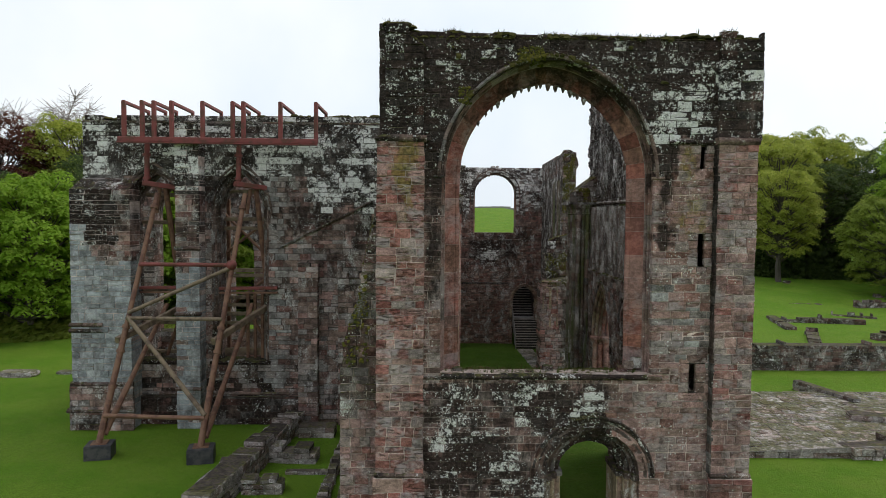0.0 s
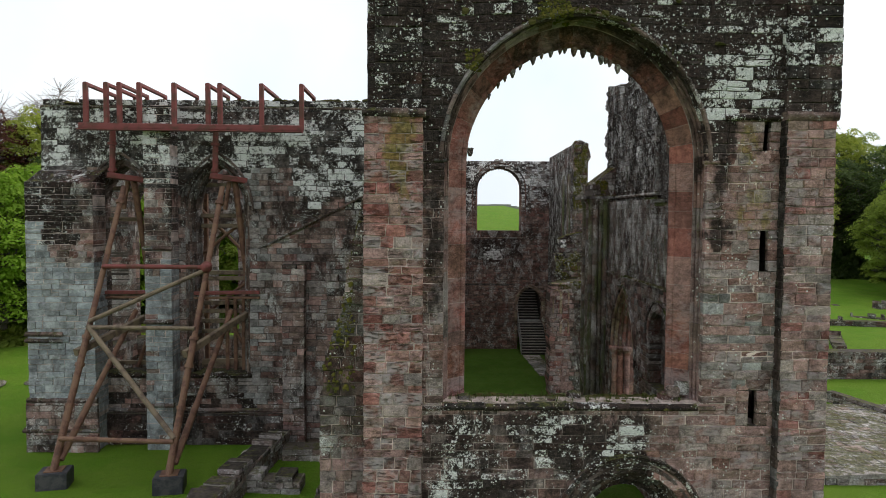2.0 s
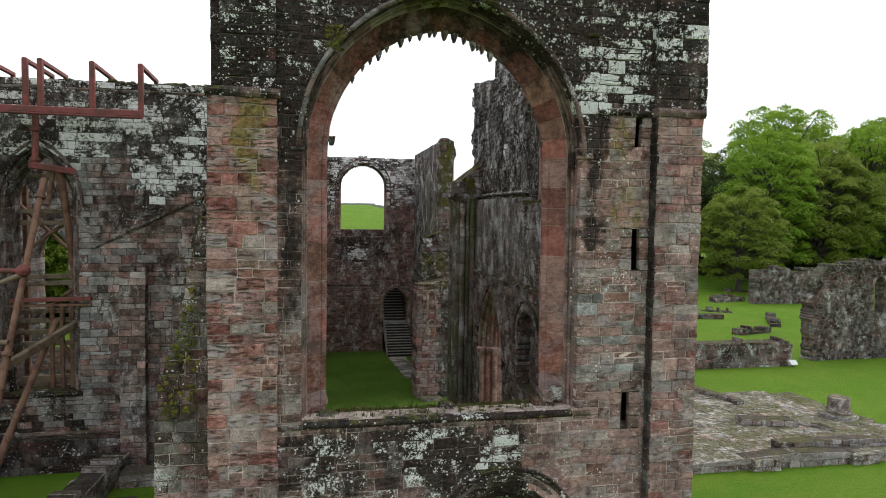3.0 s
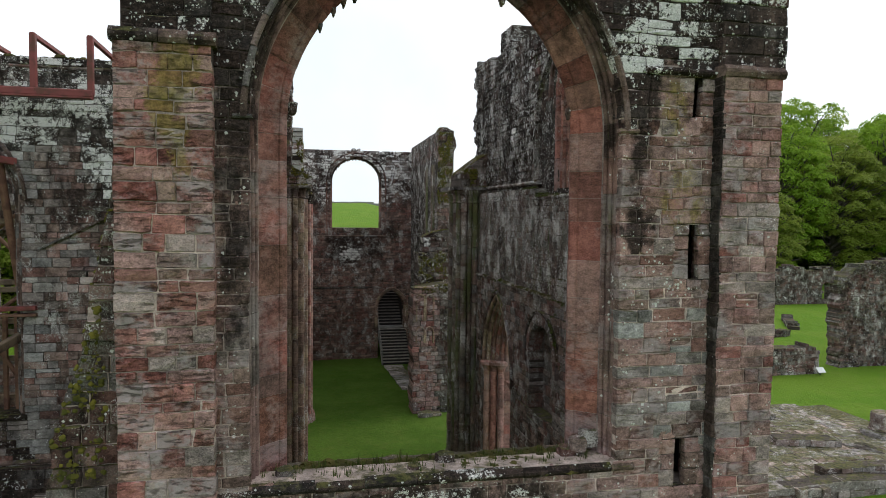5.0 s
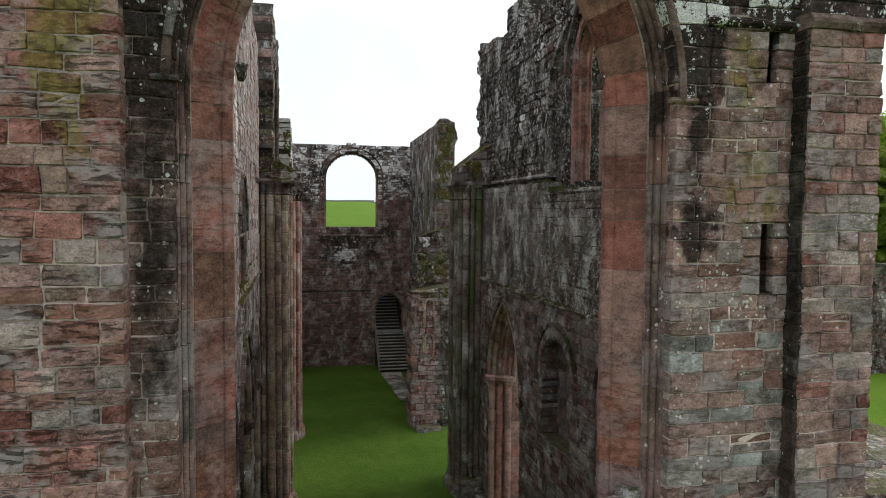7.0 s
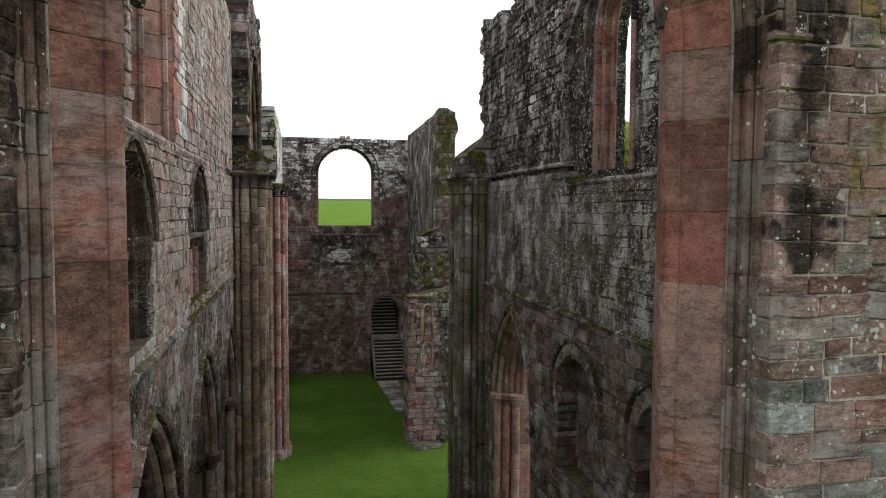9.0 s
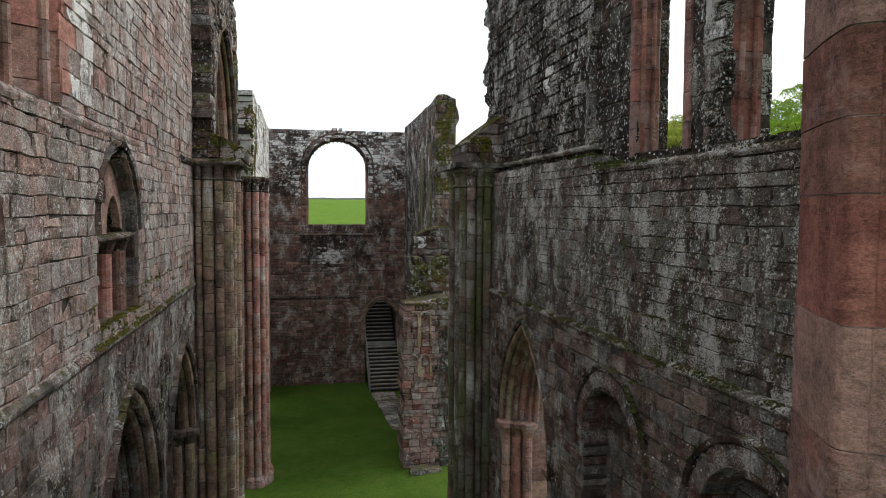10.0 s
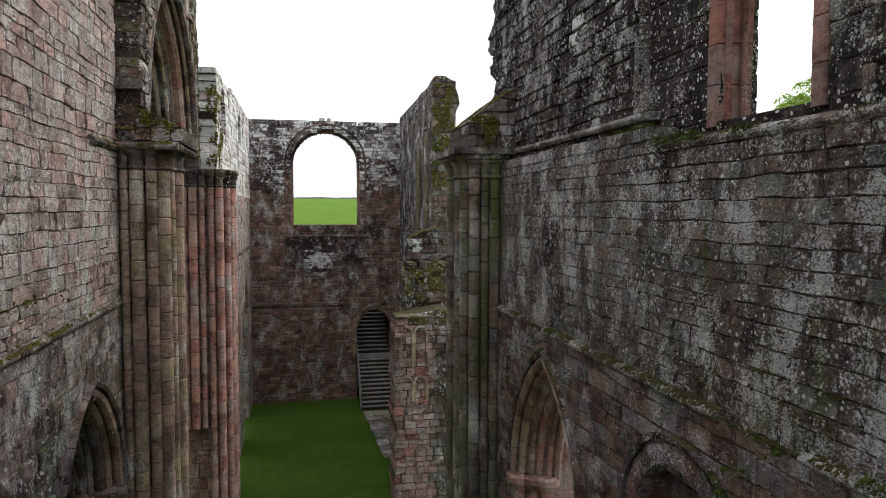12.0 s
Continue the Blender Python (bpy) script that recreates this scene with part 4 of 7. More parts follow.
# the doorway below it
dm = door
for i, (d, v, r) in enumerate(((0.36, 0.02, 0.1), (0.17, 0.05, 0.08), (0.02, 0.16, 0.1), (-0.13, 0.32, 0.08), (-0.27, 0.48, 0.09), (-0.42, 0.62, 0.07))):
    path_pieces(north, "door_roll", PN, dm.path(d, 3.42, jambs=False), disc(0, v, r, 9), (0.3, 0.42), M["moulding"], False, 0.006, seed=60 + i)
path_pieces(north, "voussoir", PN, dm.path(0.0, 3.42, jambs=False), [(0.47, 0.06), (0.4, -0.1), (0.3, -0.06), (0.3, 0.06), (0.1, 0.06), (0.1, 0.2), (-0.06, 0.2), (-0.06, 0.36), (-0.2, 0.36), (-0.2, 0.52), (-0.5, 0.52), (-0.5, 0.75), (0.1, 0.75)],
            (0.22, 0.3), M["spandrel"], True, 0.008, "carved dark stone of the round door arch", jitter=0.008, seed=66)
for s in (-1, 1):
    for d, v in ((-0.1, 0.14), (-0.28, 0.34), (-0.46, 0.54)):
        u = 4.78 + s * (1.42 + d * 1.0)
        drums(north, u, 20.0 + v, 0.085, 0.2, 3.25, M["pier"], 70 + int(v * 100) + s, 12)
    for d0, d1, v in ((0.05, -0.18, 0.06), (-0.18, -0.36, 0.24), (-0.36, -0.56, 0.44)):
        a, b = sorted((4.78 + s * (1.42 + d0), 4.78 + s * (1.42 + d1)))
        part("door_jamb", box(a, b, 20.0 + v + 0.06, 21.7, 0, 3.3), M["pier"], north)
        part("impost", box(a - 0.04, b + 0.04, 20.0 + v - 0.04, 21.72, 3.3, 3.46), M["moulding"], north)

# buttresses and the string courses
for name, u0, u1, up0, up1, mt, sd in (("buttress", -1.64, -0.26, -1.4, -0.3, "buttress", 23), ("buttress", 8.22, 9.34, 8.26, 9.5, "pale_buttress", 24)):
    bt = thing("buttress", "tall flat sandstone buttress on the arch wall", "buttress", "buttresses of the arch wall", "structure")
    pb = Plane((0, 19.73, 0), (1, 0, 0), (0, 1, 0))
    lay(bt, pb, u0, u1, 0, 13.3, solid_of(u0, u1, 99), 0.3, M[mt], M["core"], near=lambda u, z: True, seed=sd, proud=0.018, gap=0.016, course=(0.16, 0.3), length=(0.26, 0.6), single_ends=True, point=0.008, rough=0.016)
    pu = Plane((0, 19.86, 0), (1, 0, 0), (0, 1, 0))
    lay(bt, pu, up0, up1, 13.42, 16.9, solid_of(up0, up1, top_n), 0.2, M["facade_top"], M["core_dark"], near=lambda u, z: True, seed=sd + 10, single_ends=True)
    ledge(bt, "offset_stone", pb, u0 - 0.05, u1 + 0.05, 13.28, 0.09, 0.2, M["moulding"], piece=(0.4, 0.7), seed=sd, back=0.25)
    ledge(bt, "plinth_stone", pb, u0 - 0.04, u1 + 0.04, 3.5, 0.08, 0.14, M["moulding"], piece=(0.4, 0.7), seed=sd + 1)
    lay(bt, Plane((0, 19.63, 0), (1, 0, 0), (0, 1, 0)), u0 - 0.06, u1 + 0.06, 0, 3.5, solid_of(u0 - 0.06, u1 + 0.06, 99), 0.12, M[mt], M["core"], near=lambda u, z: True, seed=sd + 20, single_ends=True)
# side of the buttress beside the slits: damp, with its shade painted in black
lay(bt, Plane((8.17, 0, 0), (0, 1, 0), (1, 0, 0)), 19.745, 19.985, 3.6, 13.3, solid_of(19.74, 19.99, 99), 0.08, M["shaded_side"], M["core_dark"], course=(0.18, 0.3), length=(0.25, 0.3), proud=0.008, seed=27, single_ends=True)
ledge(north, "string_stone", PN, 6.85, 8.2, 13.3, 0.1, 0.14, M["facade_top"], "lichen-whitened string course", seed=14)
ledge(north, "string_stone", PN, -0.3, 0.55, 6.35, 0.06, 0.12, M["moulding"], seed=15)
ledge(north, "string_stone", PN, 5.7, 6.8, 6.35, 0.06, 0.12, M["moulding"], seed=16)

# torn stub of the chapel wall beside the arch wall
stub = wall("wall_stub", "ragged broken wall end with moss and lichen")
stub_left = lambda z: -2.72 + (0 if z < 6.9 else max(0.0, (z - 6.9) * 0.16 + 0.22 * (math.sin(z * 2.3) + 1) * 0.5))
top_stub = lambda u: min(11.4, 6.95 + max(0.0, (u + 2.72)) * 4.2 + 0.5 * wobble(u, 6.0, 2.0))
lay(stub, Plane((0, 20.12, 0), (1, 0, 0), (0, 1, 0)), -2.8, -1.6, 0, 11.4, solid_of(stub_left, -1.62, top_stub), 1.1, M["facade"], M["core"], course=(0.2, 0.32), length=(0.25, 0.5), proud=0.05, near=lambda u, z: True, seed=25, rough=0.02,
    mat_of=lambda u, z: M["ruin"] if z > 5.4 + 0.6 * wobble(u, 3) else M["pale_buttress"])

# ---- east wall of the transept, inner side ----
east = wall("wall_east", "streaked grey sandstone transept wall with pointed arches")
PE = Plane((0.29, 0, 0), (0, 1, 0), (-1, 0, 0))
low_e = [Opening(24.1, 1.95, 0, 5.2, 2.75), Opening(29.35, 2.0, 0, 5.0, 2.7), Opening(34.32, 1.85, 0, 5.0, 2.42)]
tri_e = [Opening(23.35, 1.1, 8.95, 10.3, 1.25), Opening(28.9, 1.2, 8.95, 10.3, 1.25)]
clere_e = Opening(24.3, 2.1, 11.85, 14.9, 2.1)
top_e = lambda u: min(16.3 + 0.35 * (u - 21.7), 17.2 - 0.05 * (u - 22) + 0.25 * wobble(u, 0.8, 7.0) + 0.12 * wobble(u, 2.9, 3.0))
lay(east, PE, 21.75, 36.5, 0, 17.6, solid_of(21.77, 36.48, top_e, low_e + tri_e + [clere_e]), 0.55, M["inner_east"], M["core_dark"], worn=True, course=(0.14, 0.32), length=(0.22, 0.62), near=lambda u, z: 26 < u < 36.3 and 7.5 < z < 13.5, seed=41,
    mat_of=lambda u, z: M["inner_low"] if z < 8.6 else (M["pier_red"] if (26.3 < u < 26.9 and z > 11.9) else (M["white_wall"] if 26.9 < u < 27.6 and z > 11.9 and RNG.random() < 0.75 else None)))
lay(east, Plane((-0.26, 0, 0), (0, 1, 0), (-1, 0, 0)), 21.75, 36.5, 0, 17.6, solid_of(21.77, 36.48, top_e, [Opening(o.uc, o.half - 0.3, 0, o.spring, o.rise - 0.3) for o in low_e] + [Opening(24.3, 1.35, 12.1, 14.9, 1.4)]), 1.0,
    M["inner_east"], M["core_dark"], back=M["presb"], seed=42)
for i, o in enumerate(low_e):
    path_pieces(east, "hood_stone", PE, o.path(0.08, o.spring - 0.3), [(0, 0.04), (0, -0.09), (0.08, -0.12), (0.13, 0.04)], (0.4, 0.7), M["moulding"], True, 0.006, "", jitter=0.01, seed=80 + i)
    for j, (d, v, r) in enumerate(((0.0, 0.04, 0.09), (-0.1, 0.2, 0.07), (-0.16, 0.34, 0.1), (-0.26, 0.5, 0.07), (-0.33, 0.62, 0.09), (-0.42, 0.8, 0.08))):
        path_pieces(east, "roll_moulding", PE, o.path(d, o.spring), disc(0, v, r, 8), (0.3, 0.5), M["pier" if j < 2 else "moulding"], False, 0.005, seed=90 + 10 * i + j)
    path_pieces(east, "arch_order", PE, o.path(0.0, 0.0), [(0.03, 0.06), (-0.05, 0.26), (-0.14, 0.28), (-0.2, 0.54), (-0.34, 0.56), (-0.4, 0.86), (-0.4, 1.2), (0.03, 1.2)], (0.32, 0.5), M["moulding"], True, 0.005, jitter=0.005, seed=120 + i)
    for s in (-1, 1):
        for d, v in ((-0.03, 0.12), (-0.2, 0.4), (-0.36, 0.7)):
            y = o.uc + s * (o.half + d)
            p0 = PE.at(y, v, 0)
            drums(east, p0[0], p0[1], 0.12, 0.05, o.spring - 0.25, M["pier"], 130 + i * 7 + int(v * 10), 12)
            part("capital", lathe(p0[0], p0[1], [(0.12, o.spring - 0.4), (0.14, o.spring - 0.3), (0.21, o.spring - 0.16), (0.25, o.spring - 0.14), (0.26, o.spring - 0.03), (0.2, o.spring + 0.02)], 12), M["moulding"], east)
def plate_tracery(o, v0, v1):
    """A pierced plate of two lights and a drop-shaped eye, in the head of an opening."""
    q = Opening(o.uc, o.half - 0.13, o.z0, o.spring, o.rise - 0.12)
    ring = [(p[0], p[1]) for p in q.path(0.0, o.spring, 0.14, jambs=False)]
    for s in (1, -1):
        light = Opening(o.uc + s * 0.53, 0.4, o.z0, o.spring + 0.04, 0.52)
        ring += [(p[0], p[1]) for p in reversed(light.path(0.0, o.spring + 0.04, 0.1, jambs=False))]
        if s == 1:
            ring += [(o.uc + 0.1, o.spring - 0.2), (o.uc - 0.1, o.spring - 0.2)]
    eye = [(o.uc + 0.17 * math.sin(a) * (0.65 + 0.35 * math.cos(a + math.pi)), o.spring + 0.62 + 0.2 * math.cos(a)) for a in (6.2832 * i / 14 for i in range(14))]
    bm = bmesh.new()
    edges = []
    for loop in (ring, eye):
        vs = [bm.verts.new(PE.at(u, v0, z)) for u, z in loop]
        edges += [bm.edges.new((vs[i], vs[(i + 1) % len(vs)])) for i in range(len(vs))]
    bmesh.ops.triangle_fill(bm, edges=edges, use_beauty=True, use_dissolve=False)
    g = bmesh.ops.extrude_face_region(bm, geom=bm.faces[:])
    bmesh.ops.translate(bm, vec=Vector(PE.at(0, v1, 0)) - Vector(PE.at(0, v0, 0)), verts=[e for e in g["geom"] if isinstance(e, bmesh.types.BMVert)])
    bmesh.ops.recalc_face_normals(bm, faces=bm.faces[:])
    part("tracery", bm, M["tracery"], east, "pale pink plate tracery of a two-light opening")


for i, o in enumerate(tri_e):
    path_pieces(east, "hood_stone", PE, o.path(0.03, 10.3), [(0, 0.05), (0, -0.07), (0.07, -0.09), (0.12, 0.05)], (0.3, 0.5), M["moulding"], True, 0.006, "", jitter=0.008, seed=140 + i)
    path_pieces(east, "arch_order", PE, o.path(0.0, 8.95), [(0.02, 0.0), (-0.05, 0.06), (-0.07, 0.16), (-0.13, 0.2), (-0.14, 0.5), (0.02, 0.5)], (0.3, 0.5), M["moulding"], True, 0.005, jitter=0.005, seed=150 + i)
    if i:
        plate_tracery(o, 0.2, 0.32)
    # first opening's backing is coloured dark, for the shade of a deeper recess
    lay(east, Plane((-0.03, 0, 0), (0, 1, 0), (-1, 0, 0)), o.uc - 1.1, o.uc + 1.1, 8.95, 10.12, solid_of(o.uc - 1.08, o.uc + 1.08, 99), 0.22, M["pier_red" if i else "moulding"], M["core_dark"], worn=True, near=lambda u, z: True, seed=155 + i, ends=False)
    for s in (0.0, -0.84, 0.84)[:1 + 2 * i]:
        p0 = PE.at(o.uc + s, 0.22, 0)
        drums(east, p0[0], p0[1], 0.11, 8.95, 10.0, M["pier_red" if i else "pier"], 160 + i, 12)
        part("capital", lathe(p0[0], p0[1], [(0.11, 9.95), (0.13, 10.0), (0.17, 10.1), (0.19, 10.14), (0.19, 10.22), (0.15, 10.26)], 12), M["moulding"], east)
    if i:
        ledge(east, "impost", Plane((0.2, 0, 0), (0, 1, 0), (-1, 0, 0)), o.uc - 1.08, o.uc + 1.08, 10.16, 0.09, 0.1, M["moulding"], piece=(0.4, 0.6), seed=165 + i, back=0.2)
for o, sill, sd in ((clere_e, 11.85, 180),):
    path_pieces(east, "jamb_stone", PE, o.path(0.0, sill), [(0.1, 0.0), (0.0, 0.0), (-0.06, 0.1), (-0.2, 0.2), (-0.7, 0.9), (-0.72, 1.4), (0.1, 1.4)], (0.35, 0.6), M["pier_red"], True, 0.006, "red and grey splayed window jamb block", jitter=0.008, seed=sd)
    for d, v in ((-0.1, 0.12), (-0.35, 0.42)):
        path_pieces(east, "roll_moulding", PE, o.path(d, sill), disc(0, v, 0.06, 8), (0.35, 0.6), M["pier_red"], False, 0.006, seed=sd + int(10 * v))
ledge(east, "string_stone", PE, 21.8, 36.45, 8.64, 0.08, 0.16, M["ruin"], "mossy weathered string course", seed=17, skip=0.05)
ledge(east, "string_stone", PE, 34.6, 36.45, 11.75, 0.1, 0.16, M["moulding"], seed=18)
ledge(east, "string_stone", PE, 21.8, 30.2, 11.68, 0.05, 0.13, M["inner_east"], "lichened broken string course", seed=19, skip=0.12)

# added box, no known wall: shuts out light so the lower arches look black
part("blocking_wall", box(-1.75, -1.3, 21.8, 36.45, 0, 8.3), M["moulding"], east, "added dark box that shuts out the light behind the lower arches")

# ---- west wall of the transept, inner side ----
west = wall("wall_west", "dark algae-streaked sandstone transept wall")
PW = Plane((8.4, 0, 0), (0, 1, 0), (1, 0, 0))
door_w = Opening(33.4, 1.75, 0, 5.0, 2.8)
blind = [Opening(28.75, 1.05, 4.6, 6.45, 1.05), Opening(24.85, 1.05, 4.6, 6.45, 1.05)]
lay(west, Plane((8.3, 0, 0), (0, 1, 0), (1, 0, 0)), 21.75, 36.5, 0, 8.35, solid_of(21.77, 36.48, 99, [door_w] + blind), 0.5, M["west_low"], M["core_dark"], course=(0.17, 0.3), length=(0.24, 0.6), proud=0.03, rough=0.016, gap=0.013,
    near=lambda u, z: 24 < u < 33 and 5.5 < z, seed=51)
lay(west, PW, 21.75, 36.5, 8.35, 11.7, solid_of(21.77, 36.48, lambda u: 11.66 if u > 29.8 else 11.42 + 0.06 * wobble(u, 2.1)), 0.4, M["inner_west"], M["core_dark"], worn=True, course=(0.15, 0.27), length=(0.2, 0.5), near=lambda u, z: 23 < u < 30, seed=52)
clere_w = [Opening(28.19, 0.77, 11.6, 14.6, 1.3), Opening(25.3, 0.9, 11.6, 14.6, 1.45)]
old_arch = Opening(28.67, 2.0, 11.4, 13.7, 2.3)
top_w = lambda u: (16.85 + 0.012 * (u - 28) ** 1.0 + 0.3 * wobble(u, 0.9, 9.0) + 0.15 * wobble(u, 3.0, 2.0) + (0.75 if 33.4 < u < 34.7 else 0)) if u < 36 else 17.2 + 0.25 * wobble(u, 3, 5)
end_w = lambda z: 36.48 if z < 12.9 else 38.4 + 0.25 * math.sin(z * 3.1) + 0.2 * math.sin(z * 7.7) 
lay(west, Plane((8.7, 0, 0), (0, 1, 0), (1, 0, 0)), 21.75, 38.9, 11.36, 17.8, solid_of(21.77, end_w, top_w, [old_arch, clere_w[1]]), 0.3, M["west_high"], M["core_dark"], proud=0.05, rough=0.022, gap=0.022, course=(0.16, 0.28), length=(0.2, 0.5), near=lambda u, z: 28 < u < 36, seed=53,
    mat_of=lambda u, z: M["facade_top"] if (29.6 < u < 33.5 and z > 13.5 and RNG.random() < 0.3) else None)
lay(west, Plane((9.0, 0, 0), (0, 1, 0), (1, 0, 0)), 21.75, 38.9, 8.3, 17.8, solid_of(21.77, end_w, top_w, [Opening(o.uc, 1.4, 11.55, 14.6, 1.7) for o in clere_w]), 0.8, M["west_high"], M["core_dark"], back=M["presb"], seed=54)
lay(west, Plane((8.8, 0, 0), (0, 1, 0), (1, 0, 0)), 21.75, 36.5, 0, 8.35, solid_of(21.77, 36.48, 99, [Opening(33.4, 1.5, 0, 5.0, 2.5)]), 1.0, M["west_low"], M["core_dark"], back=M["presb"], seed=55)
PU = Plane((8.7, 0, 0), (0, 1, 0), (1, 0, 0))
lay(west, Plane((8.84, 0, 0), (0, 1, 0), (1, 0, 0)), 26.6, 30.75, 11.36, 16.1, solid_of(26.62, 30.72, lambda u: old_arch.spring + 2.36 - 0.5 * abs(u - 28.67) ** 1.7 * 0.9, [clere_w[0]]), 0.2, M["infill"], M["core_dark"], course=(0.3, 0.46), length=(0.35, 0.75), proud=0.014, gap=0.012, point=0.004, near=lambda u, z: True, seed=57)
path_pieces(west, "old_arch_stone", PU, old_arch.path(0.0, 11.4), [(0.16, 0.02), (0.15, -0.03), (0.02, -0.03), (0.0, 0.02), (-0.03, 0.16), (0.16, 0.16)], (0.3, 0.5), M["inner_west"], True, 0.005, "lichened stone of a blocked arch", jitter=0.008, seed=188)
for i, o in enumerate(clere_w):
    path_pieces(west, "jamb_stone", PU, o.path(0.0, 11.6), [(0.2, 0.1), (0.18, 0.08), (0.02, 0.08), (0.0, 0.12), (-0.02, 0.2), (-0.05, 0.22), (-0.05, 0.36), (-0.08, 0.42), (-0.08, 0.5), (0.0, 0.56), (0.2, 0.56)], (0.4, 0.65), M["window_red"], True, 0.006, "red splayed window jamb block", jitter=0.006, seed=190 + i)
    for d, v in ((-0.035, 0.22), (-0.07, 0.4)):
        path_pieces(west, "roll_moulding", PU, o.path(d, 11.6), disc(0, v, 0.04, 8), (0.35, 0.6), M["window_red"], False, 0.006, seed=195 + i + int(10 * v))
    path_pieces(west, "hood_stone", PU, o.path(0.3, 14.5), [(0, 0.04), (0, -0.07), (0.08, -0.09), (0.12, 0.04)], (0.3, 0.5), M["moulding"], True, 0.006, jitter=0.01, seed=199 + i)
ledge(west, "ledge_stone", PW, 21.8, 29.6, 11.34, 0.06, 0.12, M["inner_west"], "mossy ledge stone below the windows", seed=20, back=0.4)
ledge(west, "string_stone", Plane((8.66, 0, 0), (0, 1, 0), (1, 0, 0)), 30.3, 36.4, 11.86, 0.07, 0.12, M["inner_west"], seed=26, back=0.2)
ledge(west, "string_stone", Plane((8.3, 0, 0), (0, 1, 0), (1, 0, 0)), 21.8, 36.4, 8.32, 0.07, 0.12, M["inner_west"], "grass-grown string course", seed=27, skip=0.12, back=0.2)
PL = Plane((8.3, 0, 0), (0, 1, 0), (1, 0, 0))
for j, (d, v, r) in enumerate(((0.04, 0.0, 0.08), (-0.06, 0.16, 0.09), (-0.16, 0.34, 0.07), (-0.24, 0.48, 0.09), (-0.36, 0.66, 0.07), (-0.44, 0.8, 0.09))):
    path_pieces(west, "roll_moulding", PL, door_w.path(d, 5.0), disc(0, v, r, 8), (0.3, 0.5), M["pier_red"] if j > 2 else M["pier"], False, 0.005, seed=205 + j)
path_pieces(west, "arch_order", PL, door_w.path(0.0, 0.0), [(0.05, 0.02), (-0.04, 0.22), (-0.14, 0.24), (-0.2, 0.5), (-0.32, 0.54), (-0.36, 0.82), (-0.38, 1.0), (-0.3, 1.55), (0.05, 1.55)], (0.35, 0.55), M["pier_red"], True, 0.005, jitter=0.005, seed=212)
path_pieces(west, "hood_stone", PL, door_w.path(0.12, 4.8), [(0, 0.04), (0, -0.08), (0.08, -0.1), (0.12, 0.04)], (0.4, 0.6), M["moulding"], True, 0.006, jitter=0.008, seed=213)
for s in (-1, 1):
    for d, v in ((-0.02, 0.12), (-0.16, 0.36), (-0.32, 0.62)):
        p0 = PL.at(door_w.uc + s * (door_w.half + d), v, 0)
        drums(west, p0[0], p0[1], 0.13, 0.05, 4.75, M["pier_red"], 220 + int(v * 10), 12)
        part("capital", lathe(p0[0], p0[1], [(0.13, 4.6), (0.15, 4.7), (0.22, 4.84), (0.27, 4.88), (0.28, 5.0), (0.22, 5.06)], 12), M["pier_red"], west)
for i, o in enumerate(blind):
    path_pieces(west, "voussoir", PL, o.path(0.0, 6.3), [(0.3, 0.03), (0.28, -0.04), (0.02, -0.05), (0.0, 0.0), (-0.05, 0.4), (0.3, 0.4)], (0.2, 0.3), M["west_low"], True, 0.006, "rough voussoir of a round wall arch", jitter=0.012, seed=230 + i)
    path_pieces(west, "hood_stone", PL, o.path(0.32, 6.1), [(0, 0.04), (0, -0.08), (0.07, -0.1), (0.1, 0.04)], (0.35, 0.55), M["moulding"], True, 0.006, jitter=0.01, seed=235 + i)

# ---- crossing piers ----
def crossing_pier(label, core_box, shafts, z1, mat, capmat, seed, cap=True):
    th = thing("crossing_pier", label, "pier", "crossing piers")
    x0, x1, y0, y1 = core_box
    pl = Plane((0, y0, 0), (1, 0, 0), (0, 1, 0))
    lay(th, pl, x0, x1, 0.0, z1, solid_of(x0, x1, 99), y1 - y0, mat, M["core_dark"], course=(0.3, 0.5), length=(0.3, 0.5), seed=seed, proud=0.012, back=True)
    for i, (x, y, r, za, m2) in enumerate(shafts):
        shaft_of_drums(th, x, y, r * 0.86, za, z1 - 0.45, m2 or mat, seed + i)
        if cap:
            capital(th, x, y, r, z1 + 0.1, capmat, seed + i)
        if za < 1:
            part("base", lathe(x, y, [(r * 1.7, 0.0), (r * 1.7, 0.2), (r * 1.5, 0.28), (r * 1.55, 0.34), (r * 1.2, 0.42), (r, 0.46)], 14), mat, th)
    return th


p_ne = crossing_pier("tall clustered sandstone pier with a mossy broken top", (-0.9, 0.78, 36.66, 38.9),
                     [(0.42, 36.46, 0.1, 0, None), (0.66, 36.44, 0.16, 0, None), (0.93, 36.5, 0.13, 0, None), (1.12, 36.66, 0.17, 0, None), (1.22, 36.95, 0.12, 0, None), (1.28, 37.25, 0.18, 0, None), (1.22, 37.6, 0.12, 0, None),
                      (1.2, 37.95, 0.16, 0, None), (1.0, 38.3, 0.14, 0, None), (0.85, 38.7, 0.16, 0, None)], 11.85, M["pier"], M["moulding"], 300)
